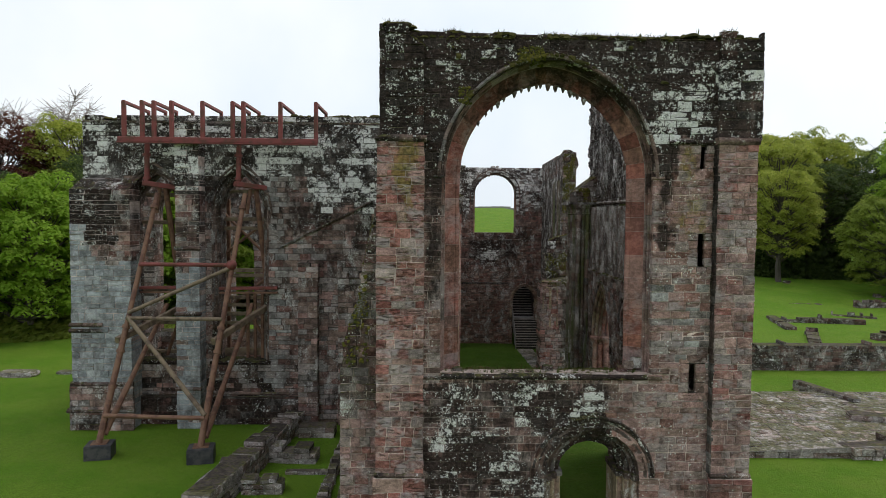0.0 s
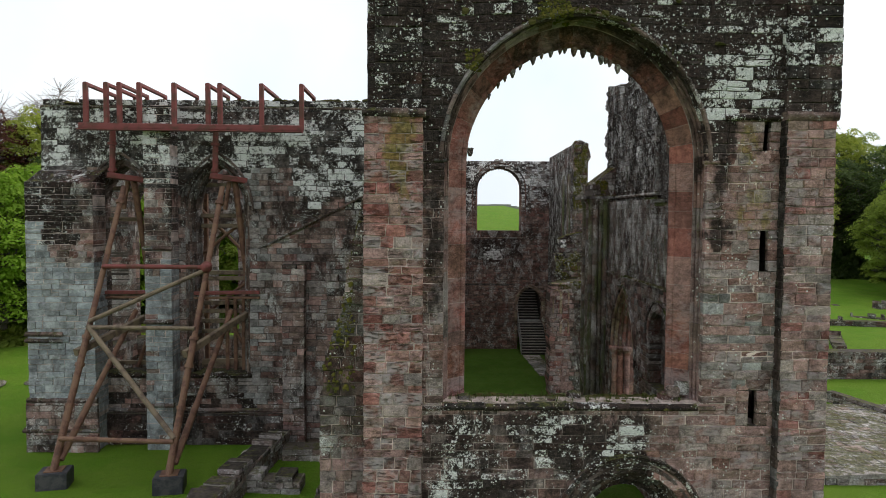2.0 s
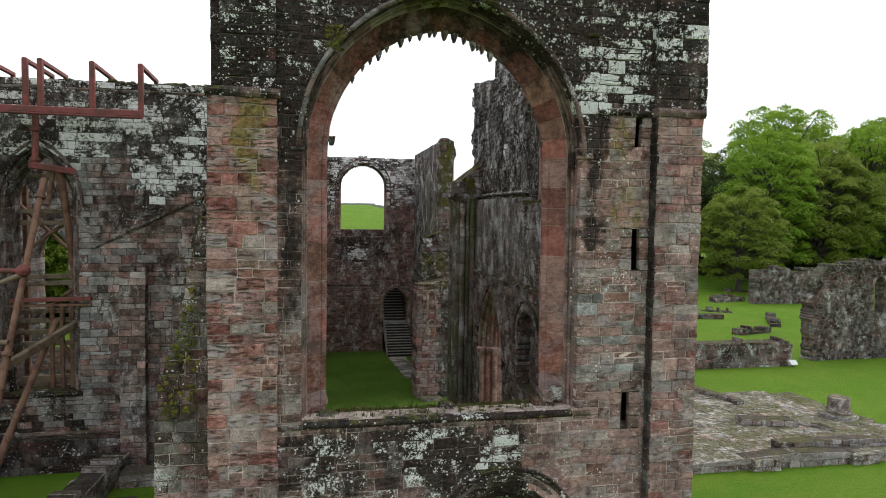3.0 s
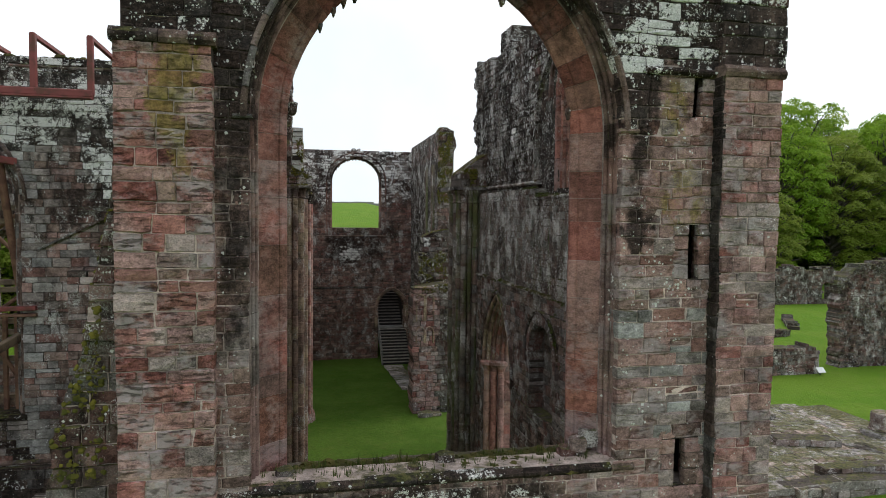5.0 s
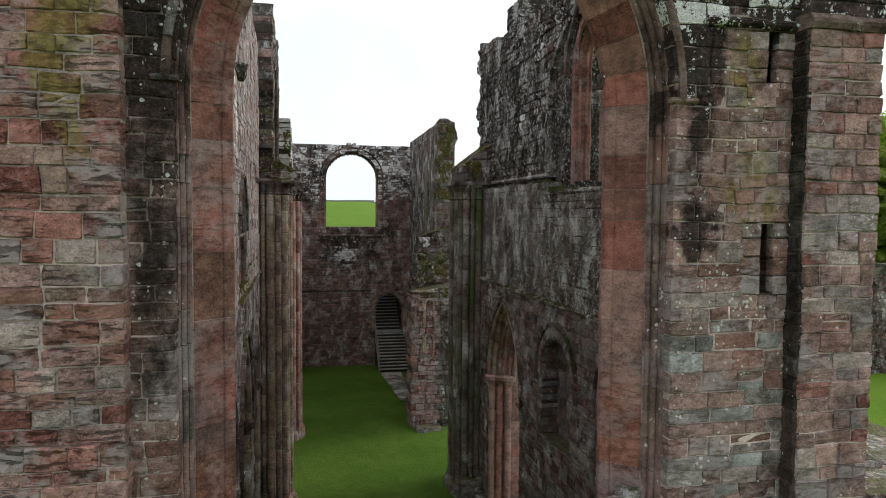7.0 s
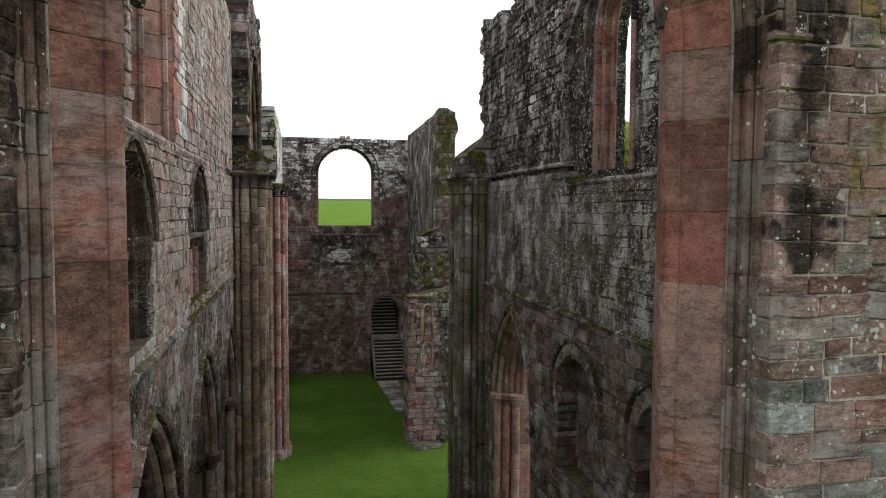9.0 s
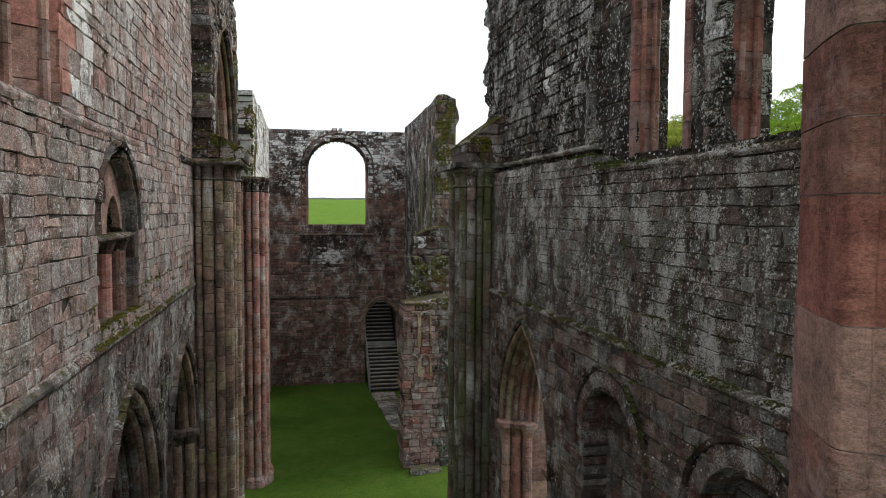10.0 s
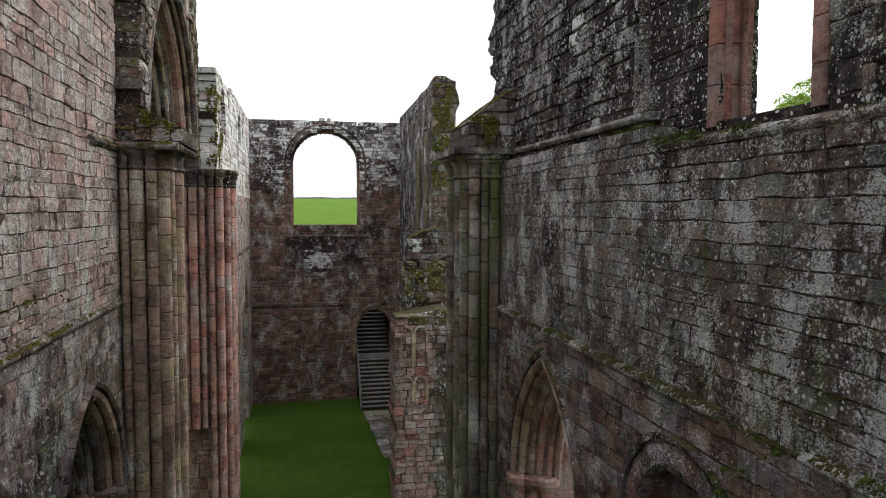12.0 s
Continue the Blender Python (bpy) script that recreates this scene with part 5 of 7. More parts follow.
p_se = crossing_pier("tall red clustered pier with corbelled shafts", (-0.9, 1.4, 44.42, 46.4),
                     [(0.35, 44.22, 0.13, 3.6, M["pier_red"]), (0.62, 44.18, 0.15, 3.6, M["pier_red"]), (0.88, 44.2, 0.1, 3.6, M["pier_red"]), (1.15, 44.25, 0.12, 0, M["pier_red"]), (1.4, 44.3, 0.15, 0, M["pier_red"]),
                      (1.62, 44.5, 0.12, 0, M["pier_red"]), (1.68, 44.8, 0.16, 0, M["pier_red"]), (1.66, 45.15, 0.12, 0, M["pier_red"]), (1.68, 45.5, 0.16, 0, M["pier_red"]), (1.6, 45.9, 0.13, 0, None)], 11.75, M["pier_red"], M["moulding"], 320)
p_nw = crossing_pier("tall clustered pier streaked with green algae", (7.9, 9.6, 36.62, 38.8),
                     [(7.55, 36.62, 0.13, 0, None), (7.74, 36.46, 0.15, 0, None), (7.98, 36.44, 0.11, 0, None), (8.2, 36.42, 0.14, 0, None), (8.42, 36.46, 0.1, 0, None), (7.52, 36.95, 0.16, 0, None), (7.56, 37.3, 0.12, 0, None),
                      (7.52, 37.7, 0.16, 0, None), (7.6, 38.2, 0.14, 0, None)], 11.75, M["pier_green"], M["pier_green"], 340)
part("abacus", box(7.24, 8.66, 36.22, 38.9, 11.84, 11.98), M["ruin"], p_nw)
part("bed_stone", box(8.6, 9.6, 36.4, 38.8, 11.62, 12.0), M["pier_green"], p_nw)
ledge(p_ne, "abacus", Plane((0, 36.3, 0), (1, 0, 0), (0, 1, 0)), 0.3, 1.52, 11.8, 0.1, 0.15, M["moulding"], "dark mossy abacus stone", piece=(0.3, 0.5), seed=301, back=0.6)
ledge(p_ne, "abacus", Plane((1.46, 0, 0), (0, 1, 0), (-1, 0, 0)), 36.3, 38.7, 11.8, 0.1, 0.15, M["moulding"], piece=(0.3, 0.5), seed=302, back=0.6)
# broken masonry left on the piers
for nm, pl, u0, u1, z0, z1, top, th, sd in (("wall_fragment", Plane((0, 36.36, 0), (1, 0, 0), (0, 1, 0)), 0.29, 1.58, 11.95, 13.2, lambda u: 12.76 - (u - 0.29) * 0.36 + 0.12 * wobble(u, 5), 2.2, 350),
                                            ("wall_fragment", Plane((0, 36.45, 0), (1, 0, 0), (0, 1, 0)), 7.6, 9.1, 11.98, 13.9, lambda u: 12.62 + 0.7 * (u - 7.6) + 0.12 * wobble(u, 5), 1.9, 351)):
    f = wall(nm, "broken mossy masonry left on top of a pier")
    lay(f, pl, u0, u1, z0, z1, solid_of(u0, u1, top), th, M["ruin"], M["core_dark"], course=(0.16, 0.3), length=(0.2, 0.45), proud=0.07, rough=0.025, near=lambda u, z: True, seed=sd, back=True)

# east arch of the crossing, seen along its plane
arch_e = wall("wall_crossing", "high pointed crossing arch with a ragged wall top")
PC = Plane((0.75, 0, 0), (0, 1, 0), (-1, 0, 0))
o_c = Opening(40.85, 3.7, 11.9, 12.4, 4.2)
top_c = lambda u: 17.9 + 0.35 * wobble(u, 0.8, 12.0) + 0.2 * wobble(u, 2.6, 4.0)  - max(0, u - 44.2) * 1.5
lay(arch_e, PC, 36.4, 45.2, 11.95, 18.6, solid_of(lambda z: 36.55 + 0.12 * math.sin(z * 2.7) + 0.1 * math.sin(z * 6.1), lambda z: 44.75 + 0.12 * math.sin(z * 3.3) + 0.1 * math.sin(z * 7.1), top_c, [o_c]), 1.5, M["ruin"], M["core_dark"], course=(0.2, 0.36), length=(0.25, 0.6), proud=0.06, rough=0.02, back=True, seed=61,
    near=lambda u, z: True)
for i, (d, a, b) in enumerate(((0.0, -0.04, 0.3), (-0.28, 0.3, 0.62), (-0.5, 0.62, 1.0))):
    path_pieces(arch_e, "voussoir", PC, o_c.path(d, 12.3), [(0.0, a), (0.0, b), (-0.24, b), (-0.28, b - 0.06), (-0.28, a + 0.08), (-0.22, a)], (0.35, 0.55), M["pier_red"] if i == 1 else M["moulding"], True, 0.006, "moulded stone of the crossing arch", jitter=0.006, seed=240 + i)

for d, v in ((-0.01, 0.02), (-0.27, 0.18), (-0.3, 0.34), (-0.54, 0.6), (-0.8, 0.72), (-0.82, 0.95)):
    path_pieces(arch_e, "roll_moulding", PC, o_c.path(d, 12.3), disc(0, v, 0.06, 8), (0.35, 0.55), M["pier"], False, 0.005, seed=246 + int(v * 50))
# ---- south transept ----
se = wall("wall_south_east", "south transept wall with two small pointed windows")
PS = Plane((1.3, 0, 0), (0, 1, 0), (-1, 0, 0))
small = [Opening(46.9, 0.8, 13.3, 13.95, 0.75), Opening(53.4, 0.8, 13.4, 14.05, 0.75)]
low_s = [Opening(50.0, 1.5, 0, 5.0, 2.4), Opening(55.3, 1.5, 0, 5.0, 2.4)]
top_s = lambda u: 15.05 + 0.025 * (u - 44) + 0.1 * wobble(u, 1.1, 2)
lay(se, PS, 44.6, 59.5, 0, 16.2, solid_of(lambda z: 46.42 if z < 11.6 else 44.8 + 0.12 * math.sin(z * 4), 59.48, top_s, small + low_s), 1.3, M["inner_east"], M["core"], back=M["presb"], seed=62, near=lambda u, z: False, mat_of=lambda u, z: M["white_wall"] if z > 11.2 else None)
for i, o in enumerate(low_s):
    path_pieces(se, "voussoir", PS, o.path(0.0, 4.8), [(0.12, 0.02), (0.1, -0.08), (0.0, -0.04), (-0.2, 0.3), (-0.22, 0.7), (0.12, 0.7)], (0.35, 0.5), M["pier"], True, 0.006, "", seed=250 + i)
ledge(se, "string_stone", PS, 46.4, 59.4, 8.6, 0.1, 0.15, M["moulding"], seed=28)

south = wall("wall_south", "tall brown end wall with an arched window opening")
PSo = Plane((0, 59.5, 0), (1, 0, 0), (0, 1, 0))
fwin = Opening(5.32, 1.86, 9.72, 13.1, 1.82)
night = Opening(7.95, 1.02, 0.0, 3.75, 1.4)
top_so = lambda u: 15.35 + 0.1 * wobble(u, 1.3, 3) + 0.06 * wobble(u, 4, 1) + (0.15 if 5.0 < u < 5.6 else 0)
lay(south, PSo, 1.2, 9.5, 0, 15.9, solid_of(1.22, 9.48, top_so, [fwin, night]), 1.3, M["far"], M["core_dark"], course=(0.14, 0.24), length=(0.26, 0.55), back=M["presb"], seed=63, near=lambda u, z: 2.5 < u < 8.0 and 3 < z < 14, proud=0.03,
    mat_of=lambda u, z: M["far_top"] if z > 13.6 + 0.9 * wobble(u, 0.9) else None)
path_pieces(south, "arch_stone", PSo, fwin.path(0.0, 9.72), [(0.34, 0.0), (0.34, -0.03), (0.28, -0.06), (0.22, 0.02), (0.1, 0.03), (0.0, 0.1), (-0.1, 0.3), (-0.13, 0.5), (-0.13, 0.8), (0.3, 0.8)], (0.35, 0.5), M["jamb_dark"], True, 0.006, "moulded reddish window arch stone", jitter=0.006, seed=260)
cp = fwin.path(-0.12, 9.8)
for i in range(17):
    q = cp[int((0.3 + 0.4 * i / 16) * len(cp))]
    bm = rough_stone((0.12, 0.2, 0.14), 270 + i)
    for v in bm.verts:
        v.co.x *= 0.3 + 0.75 * min(1.0, v.co.z / 0.14)
    bmesh.ops.transform(bm, matrix=Matrix.Translation((q[0] - q[2] * 0.04, 60.0, q[1] - 0.05 - q[3] * 0.05)), verts=bm.verts)
    part("broken_cusp", bm, M["moulding"], south, "broken stub of lost window tracery")
ledge(south, "string_stone", PSo, 3.0, 7.6, 9.1, 0.09, 0.14, M["moulding"], seed=29)
ledge(south, "string_stone", PSo, 1.3, 6.7, 5.3, 0.07, 0.13, M["moulding"], seed=30)
path_pieces(south, "voussoir", PSo, night.path(0.0, 0.6), [(0.26, 0.04), (0.22, -0.1), (0.12, -0.04), (0.0, 0.0), (-0.08, 0.3), (0.26, 0.3)], (0.3, 0.45), M["pier"], True, 0.006, "", jitter=0.006, seed=290)

# near-black boxes added round the stair, so that the doorway looks dark
stair_backing = wall("wall_passage", "added dark boxes round the stair behind the doorway")
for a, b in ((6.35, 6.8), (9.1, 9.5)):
    part("side_wall", box(a, b, 60.8, 65.5, 0, 8.0), M["core_dark"], stair_backing)
part("end_wall", box(6.35, 9.5, 65.5, 65.9, 0, 8.0), M["core_dark"], stair_backing)

sw = wall("wall_south_west", "tall broken wall with vertical shafts and mossy end")
PSW = Plane((9.12, 48.6, 0), (0.0256, 0.9997, 0), (0.9997, -0.0256, 0))
top_sw = lambda u: 15.75 + 0.12 * wobble(u, 1.2, 6)
lay(sw, PSW, 0, 10.9, 0, 16.2, solid_of(0.02, 10.9, top_sw), 0.95, M["west_high"], M["core_dark"], back=True, seed=64, mat_of=lambda u, z: M["ruin"] if z > 14.2 else None, near=lambda u, z: u < 5 and z > 6)
for i, a_ in enumerate((0.9, 1.25, 1.6, 3.4, 3.75)):
    p0 = PSW.at(a_, -0.03, 0)
    part("wall_shaft", drum_shaft(p0[0], p0[1], 0.11, 5.0, 13.8, 66 + i), M["pier_green"], sw)
# its torn end and the stump of the crossing pier in front of it
PEnd = Plane((0, 48.5, 0), (1, 0, 0), (0, 1, 0))
lay(sw, PEnd, 8.8, 10.4, 6.5, 16.1, solid_of(lambda z: 9.1 + 0.04 * math.sin(z * 5), lambda z: 10.06 + 0.1 * math.sin(z * 2.2) + 0.07 * math.sin(z * 6), lambda u: 15.9 + 0.1 * wobble(u, 4)), 0.7, M["ruin"], M["core_dark"], course=(0.16, 0.32), length=(0.22, 0.5), proud=0.07, rough=0.02, near=lambda u, z: True, seed=67,
    mat_of=lambda u, z: M["west_low"] if RNG.random() < 0.5 else None)
stump = wall("wall_pier_stump", "stump of a crossing pier with blind panelling and rubble top")
PB = Plane((0, 45.0, 0), (1, 0, 0), (0, 1, 0))
for y0, y1, x0, x1, h, sd in ((45.0, 46.4, 7.1, 9.3, 7.0, 65), (46.4, 47.6, 7.6, 9.6, 8.6, 68), (47.6, 48.6, 8.1, 10.0, 9.8, 69)):
    lay(stump, Plane((0, y0, 0), (1, 0, 0), (0, 1, 0)), x0 - 0.2, x1 + 0.3, 0, h + 0.4, solid_of(lambda z, x0=x0: x0 + 0.06 * math.sin(z * 5), lambda z, x1=x1: x1 + 0.1 * math.sin(z * 5), lambda u, h=h: h + 0.3 * wobble(u, 2.3, 3)), y1 - y0, M["ruin"], M["core_dark"], course=(0.16, 0.32), length=(0.22, 0.5), proud=0.06, rough=0.02,
        near=lambda u, z: True, seed=sd, mat_of=lambda u, z: M["pale_buttress"] if z < 6.9 and u < 8.45 else (M["facade_top"] if z > 6.9 and RNG.random() < 0.5 else None))
for i in range(2):
    for z0, z1 in ((3.9, 4.75), (5.1, 6.5)):
        o = Opening(7.5 + i * 0.5, 0.19, z0, z1 - 0.2, 0.2)
        path_pieces(stump, "panel_tracery", PB, o.path(0.0, z0), [(0.07, 0.02), (0.06, -0.1), (0.0, -0.1), (-0.03, 0.0), (0.0, 0.02)], (0.5, 0.9), M["pier"], True, 0.003, "thin stone tracery of blind panelling", seed=295 + i)
ledge(stump, "panel_cornice", PB, 7.15, 8.4, 6.8, 0.14, 0.16, M["moulding"], seed=33)


# ---- presbytery ----
pres = wall("wall_presbytery", "tall roofless wall with lichen-white top courses")
PP = Plane((0, 36.3, 0), (1, 0, 0), (0, 1, 0))
pw = [Opening(-14.72, 1.5, 3.3, 11.2, 2.45), Opening(-10.22, 1.5, 3.3, 11.2, 2.5)]
top_p = lambda u: 16.15 + 0.018 * (u + 18) + 0.08 * wobble(u, 0.9, 8) + 0.06 * wobble(u, 3.5, 8)


def pres_mat(u, z):
    edge = 13.0 + 0.5 * wobble(u, 0.7, 3)
    if u > -6.5:
        edge = 11.5 + 0.8 * wobble(u, 0.8, 3)
    if z > edge:
        return M["presb_top"]
    if (-8.75 < u < -7.9 or -9 < u < -8.5) and z > 1.8 and RNG.random() < 0.75:
        return M["grey_ashlar"]
    if z < 2.4 and u < -8.5:
        return M["spandrel"] if RNG.random() < 0.5 else None
    return None


lay(pres, PP, -18.4, -0.9, 0, 16.6, solid_of(-18.38, -0.92, top_p, pw), 0.7, M["presb"], M["core_dark"], near=lambda u, z: -12.6 < u < -3 and z > 4.5, seed=71, proud=0.03, rough=0.012, mat_of=pres_mat)
lay(pres, Plane((0, 37.0, 0), (1, 0, 0), (0, 1, 0)), -18.4, -0.9, 0, 16.6, solid_of(-18.38, -0.92, top_p, [Opening(o.uc, 1.2, 3.4, 11.2, 2.1) for o in pw]), 0.8, M["moulding"], M["core_dark"], back=True, seed=72)
for i, o in enumerate(pw):
    path_pieces(pres, "hood_stone", PP, o.path(0.1, 11.2, jambs=False), [(0, 0.04), (0, -0.09), (0.09, -0.12), (0.14, 0.04)], (0.4, 0.7), M["moulding"], True, 0.006, jitter=0.01, seed=400 + i)
    path_pieces(pres, "jamb_stone", PP, o.path(0.0, 3.3), [(0.12, 0.0), (0.0, 0.0), (-0.05, 0.12), (-0.12, 0.16), (-0.18, 0.32), (-0.26, 0.36), (-0.3, 0.6), (-0.3, 0.75), (0.1, 0.75)], (0.35, 0.6), M["moulding"], True, 0.006, "", jitter=0.008, seed=402 + i)
    for d, v in ((-0.02, 0.06), (-0.16, 0.24), (-0.28, 0.46)):
        path_pieces(pres, "roll_moulding", PP, o.path(d, 3.4), disc(0, v, 0.07, 8), (0.4, 0.6), M["moulding"], False, 0.006, seed=405 + i + int(v * 20))
    ledge(pres, "sill_stone", PP, o.uc - 1.6, o.uc + 1.6, 3.2, 0.12, 0.18, M["spandrel"], seed=410 + i, back=0.6)
ledge(pres, "plinth_stone", PP, -15.4, -6.9, 1.55, 0.14, 0.16, M["moulding"], seed=412)
lay(pres, Plane((0, 36.08, 0), (1, 0, 0), (0, 1, 0)), -15.5, -6.9, 0, 1.5, solid_of(-15.5, -6.9, 99), 0.24, M["spandrel"], M["core_dark"], course=(0.3, 0.42), length=(0.5, 1.0), seed=73)
ledge(pres, "string_stone", PP, -18.4, -15.9, 12.85, 0.12, 0.16, M["moulding"], seed=413)
ledge(pres, "coping_stone", PP, -18.4, -1.0, 15.9, 0.06, 0.12, M["ruin"], "mossy coping stone", seed=414, back=0.5)
# old roof line of the lost chapel: a sloping drip course
rl = [(-8.1 + 4.9 * i / 20, 9.4 + 2.5 * i / 20, -0.45, 0.89) for i in range(21)]
path_pieces(pres, "drip_stone", PP, rl, [(0, 0.1), (0, -0.14), (0.07, -0.16), (0.1, 0.1)], (0.5, 0.9), M["moulding"], True, 0.006, "sloping drip stone of a lost roof", seed=415)
# pilaster and re-entrant corner towards the transept
for a, b, y, sd, h in ((-7.05, -6.05, 35.75, 74, 9.2), (-5.0, -2.9, 36.0, 75, 8.4)):
    lay(pres, Plane((0, y, 0), (1, 0, 0), (0, 1, 0)), a, b, 0, h, solid_of(a, b, lambda u: h - 0.5 + 0.4 * wobble(u, 3)), 36.3 - y, M["presb"], M["core_dark"], seed=sd, mat_of=lambda u, z: M["ruin"] if z > 6.5 and RNG.random() < 0.6 else None)


def pres_buttress(u0, u1, y, z1, mats, seed, label):
    bt = thing("buttress", label, "buttress", "presbytery buttresses", "structure")
    pl = Plane((0, y, 0), (1, 0, 0), (0, 1, 0))
    lay(bt, pl, u0, u1, 0, z1, solid_of(u0, u1, 99), 36.3 - y, M["presb"], M["core"], near=lambda u, z: True, seed=seed, mat_of=mats, single_ends=True)
    return bt, pl


b1, pl1 = pres_buttress(-18.5, -15.45, 35.1, 12.4, lambda u, z: M["refaced"] if z < 8.7 + 0.8 * wobble(u, 0.9) or (u < -17.7 and z < 10.5) else (M["spandrel"] if z > 9.6 and u < -16.2 else None), 76, "broad corner buttress refaced in smooth grey stone")
for z in (5.05, 5.35):
    ledge(b1, "string_stone", pl1, -18.6, -16.9, z, 0.14, 0.2, M["moulding"], "black weathered moulding", seed=420)
ledge(b1, "plinth_stone", pl1, -18.6, -15.4, 2.3, 0.12, 0.2, M["moulding"], seed=421)
lay(b1, Plane((0, 34.98, 0), (1, 0, 0), (0, 1, 0)), -18.6, -15.35, 0, 2.3, solid_of(-18.6, -15.35, 99), 0.15, M["presb"], M["core_dark"], seed=77)
ledge(b1, "plinth_stone", pl1, -18.75, -15.3, 0.9, 0.22, 0.24, M["moulding"], seed=422)
# sloping weathering stones on top of the buttress
for i in range(6):
    part("weathering_stone", ([(-18.45 + i * 0.5, 35.1, 12.4), (-17.98 + i * 0.5, 35.1, 12.4), (-17.98 + i * 0.5, 36.3, 13.0), (-18.45 + i * 0.5, 36.3, 13.0), (-18.45 + i * 0.5, 35.1, 12.3), (-17.98 + i * 0.5, 35.1, 12.3), (-17.98 + i * 0.5, 36.3, 12.3), (-18.45 + i * 0.5, 36.3, 12.3)],
                              [(0, 1, 2, 3), (7, 6, 5, 4), (0, 4, 5, 1), (1, 5, 6, 2), (2, 6, 7, 3), (3, 7, 4, 0)]), M["spandrel"], b1)
b2, pl2 = pres_buttress(-13.25, -12.05, 35.35, 15.9, lambda u, z: M["presb_top"] if z > 12.2 else (M["refaced"] if z < 8.2 + 0.8 * wobble(u, 2) and RNG.random() < 0.9 else None), 78, "slender pale buttress between the windows")
for z in (9.3, 5.9, 2.0):
    ledge(b2, "offset_stone", pl2, -13.32, -11.98, z, 0.1, 0.2, M["moulding"], piece=(0.4, 0.7), seed=424 + int(z))

# the far side and the end of the presbytery
pso = wall("wall_presbytery_south", "roofless far wall with tall window openings")
lay(pso, Plane((0, 46.3, 0), (1, 0, 0), (0, 1, 0)), -20, -0.9, 0, 15.5, solid_of(-20, -0.92, lambda u: 15.0 + 0.2 * wobble(u, 1), [Opening(-17.2, 1.5, 3.4, 11.0, 2.4), Opening(-12.9, 0.8, 3.4, 8.6, 1.4), Opening(-8.0, 1.3, 7.5, 11.0, 2.4), Opening(-4.0, 1.3, 7.5, 11.0, 2.4)]), 1.3,
    M["presb"], M["core_dark"], course=(0.3, 0.42), length=(0.5, 0.9), back=True, seed=79)
pea = wall("wall_presbytery_east", "broken end wall with a great empty window")
lay(pea, Plane((-18.4, 0, 0), (0, 1, 0), (-1, 0, 0)), 37.8, 46.3, 0, 14.0, solid_of(37.8, 46.3, lambda u: 3.2 + 0.3 * wobble(u, 2) + (8.5 if abs(u - 42) > 3.3 else 0)), 1.3, M["presb"], M["core_dark"], course=(0.3, 0.42), length=(0.5, 0.9), back=True, seed=80)


# ---- raking shores ----
def steel_mat(name, a, b, rust):
    k = Nodes(name)
    m, f = k.noise(2.5, 5), k.noise(30, 4)
    col = k.mix(k.step(m, 0.4, 0.65), a, b)
    col = k.mix(k.math("MULTIPLY", k.step(k.math("ADD", m, k.math("MULTIPLY", f, 0.4)), 0.68, 0.85), 0.7), col, rust)
    return k.done(col, 0.6, f, 0.25, 0.01, 0.3)


M["red_steel"] = steel_mat("red_oxide_steel", (0.2, 0.055, 0.05), (0.14, 0.042, 0.038), (0.1, 0.05, 0.03))
M["brown_steel"] = steel_mat("weathered_brown_tube", (0.19, 0.105, 0.065), (0.15, 0.07, 0.05), (0.09, 0.045, 0.03))
M["timber"] = steel_mat("weathered_timber", (0.2, 0.15, 0.1), (0.14, 0.1, 0.07), (0.08, 0.055, 0.04))
M["dark_block"] = steel_mat("painted_concrete_block", (0.035, 0.036, 0.042), (0.05, 0.05, 0.056), (0.09, 0.085, 0.08))


def bar(name, a, b, w, h, mat, parent, label=""):
    """A squared bar from a to b, with a thin chamfer."""
    a, b = Vector(a), Vector(b)
    d = (b - a).normalized()
    side = d.cross(Vector((0, 0, 1)))
    side = side.normalized() if side.length > 0.05 else Vector((1, 0, 0))
    up = side.cross(d).normalized()
    c = min(w, h) * 0.12
    ring = [(-w / 2 + c, -h / 2), (w / 2 - c, -h / 2), (w / 2, -h / 2 + c), (w / 2, h / 2 - c), (w / 2 - c, h / 2), (-w / 2 + c, h / 2), (-w / 2, h / 2 - c), (-w / 2, -h / 2 + c)]
    vs = [tuple(p + side * x + up * y) for p in (a, b) for x, y in ring]
    fs = [(i, (i + 1) % 8, 8 + (i + 1) % 8, 8 + i) for i in range(8)] + [tuple(range(8))[::-1], tuple(range(8, 16))]
    return part(name, (vs, fs), mat, parent, label)


def rod(name, a, b, r, mat, parent, label=""):
    return part(name, tube(a, b, r, n=12), mat, parent, label, smooth=False)


def footing(x, y, seed):
    bm = bmesh.new()
    bmesh.ops.create_cube(bm, size=1)
    bmesh.ops.scale(bm, vec=(1.15, 1.0, 0.72), verts=bm.verts)
    bmesh.ops.bevel(bm, geom=bm.edges[:], offset=0.03, segments=2, affect="EDGES")
    bmesh.ops.translate(bm, vec=(0, 0, 0.3), verts=bm.verts)
    th = thing("footing_block", "dark painted concrete footing block on the grass", "concrete block", "footings of the raking shores", at=(x, y, 0))
    part("block", bm, M["dark_block"], th)
    part("base_plate", box(-0.34, 0.34, -0.3, 0.34, 0.655, 0.7), M["brown_steel"], th, "rusty steel base plate")
    th.rotation_euler[2] = radians(12)
    return th


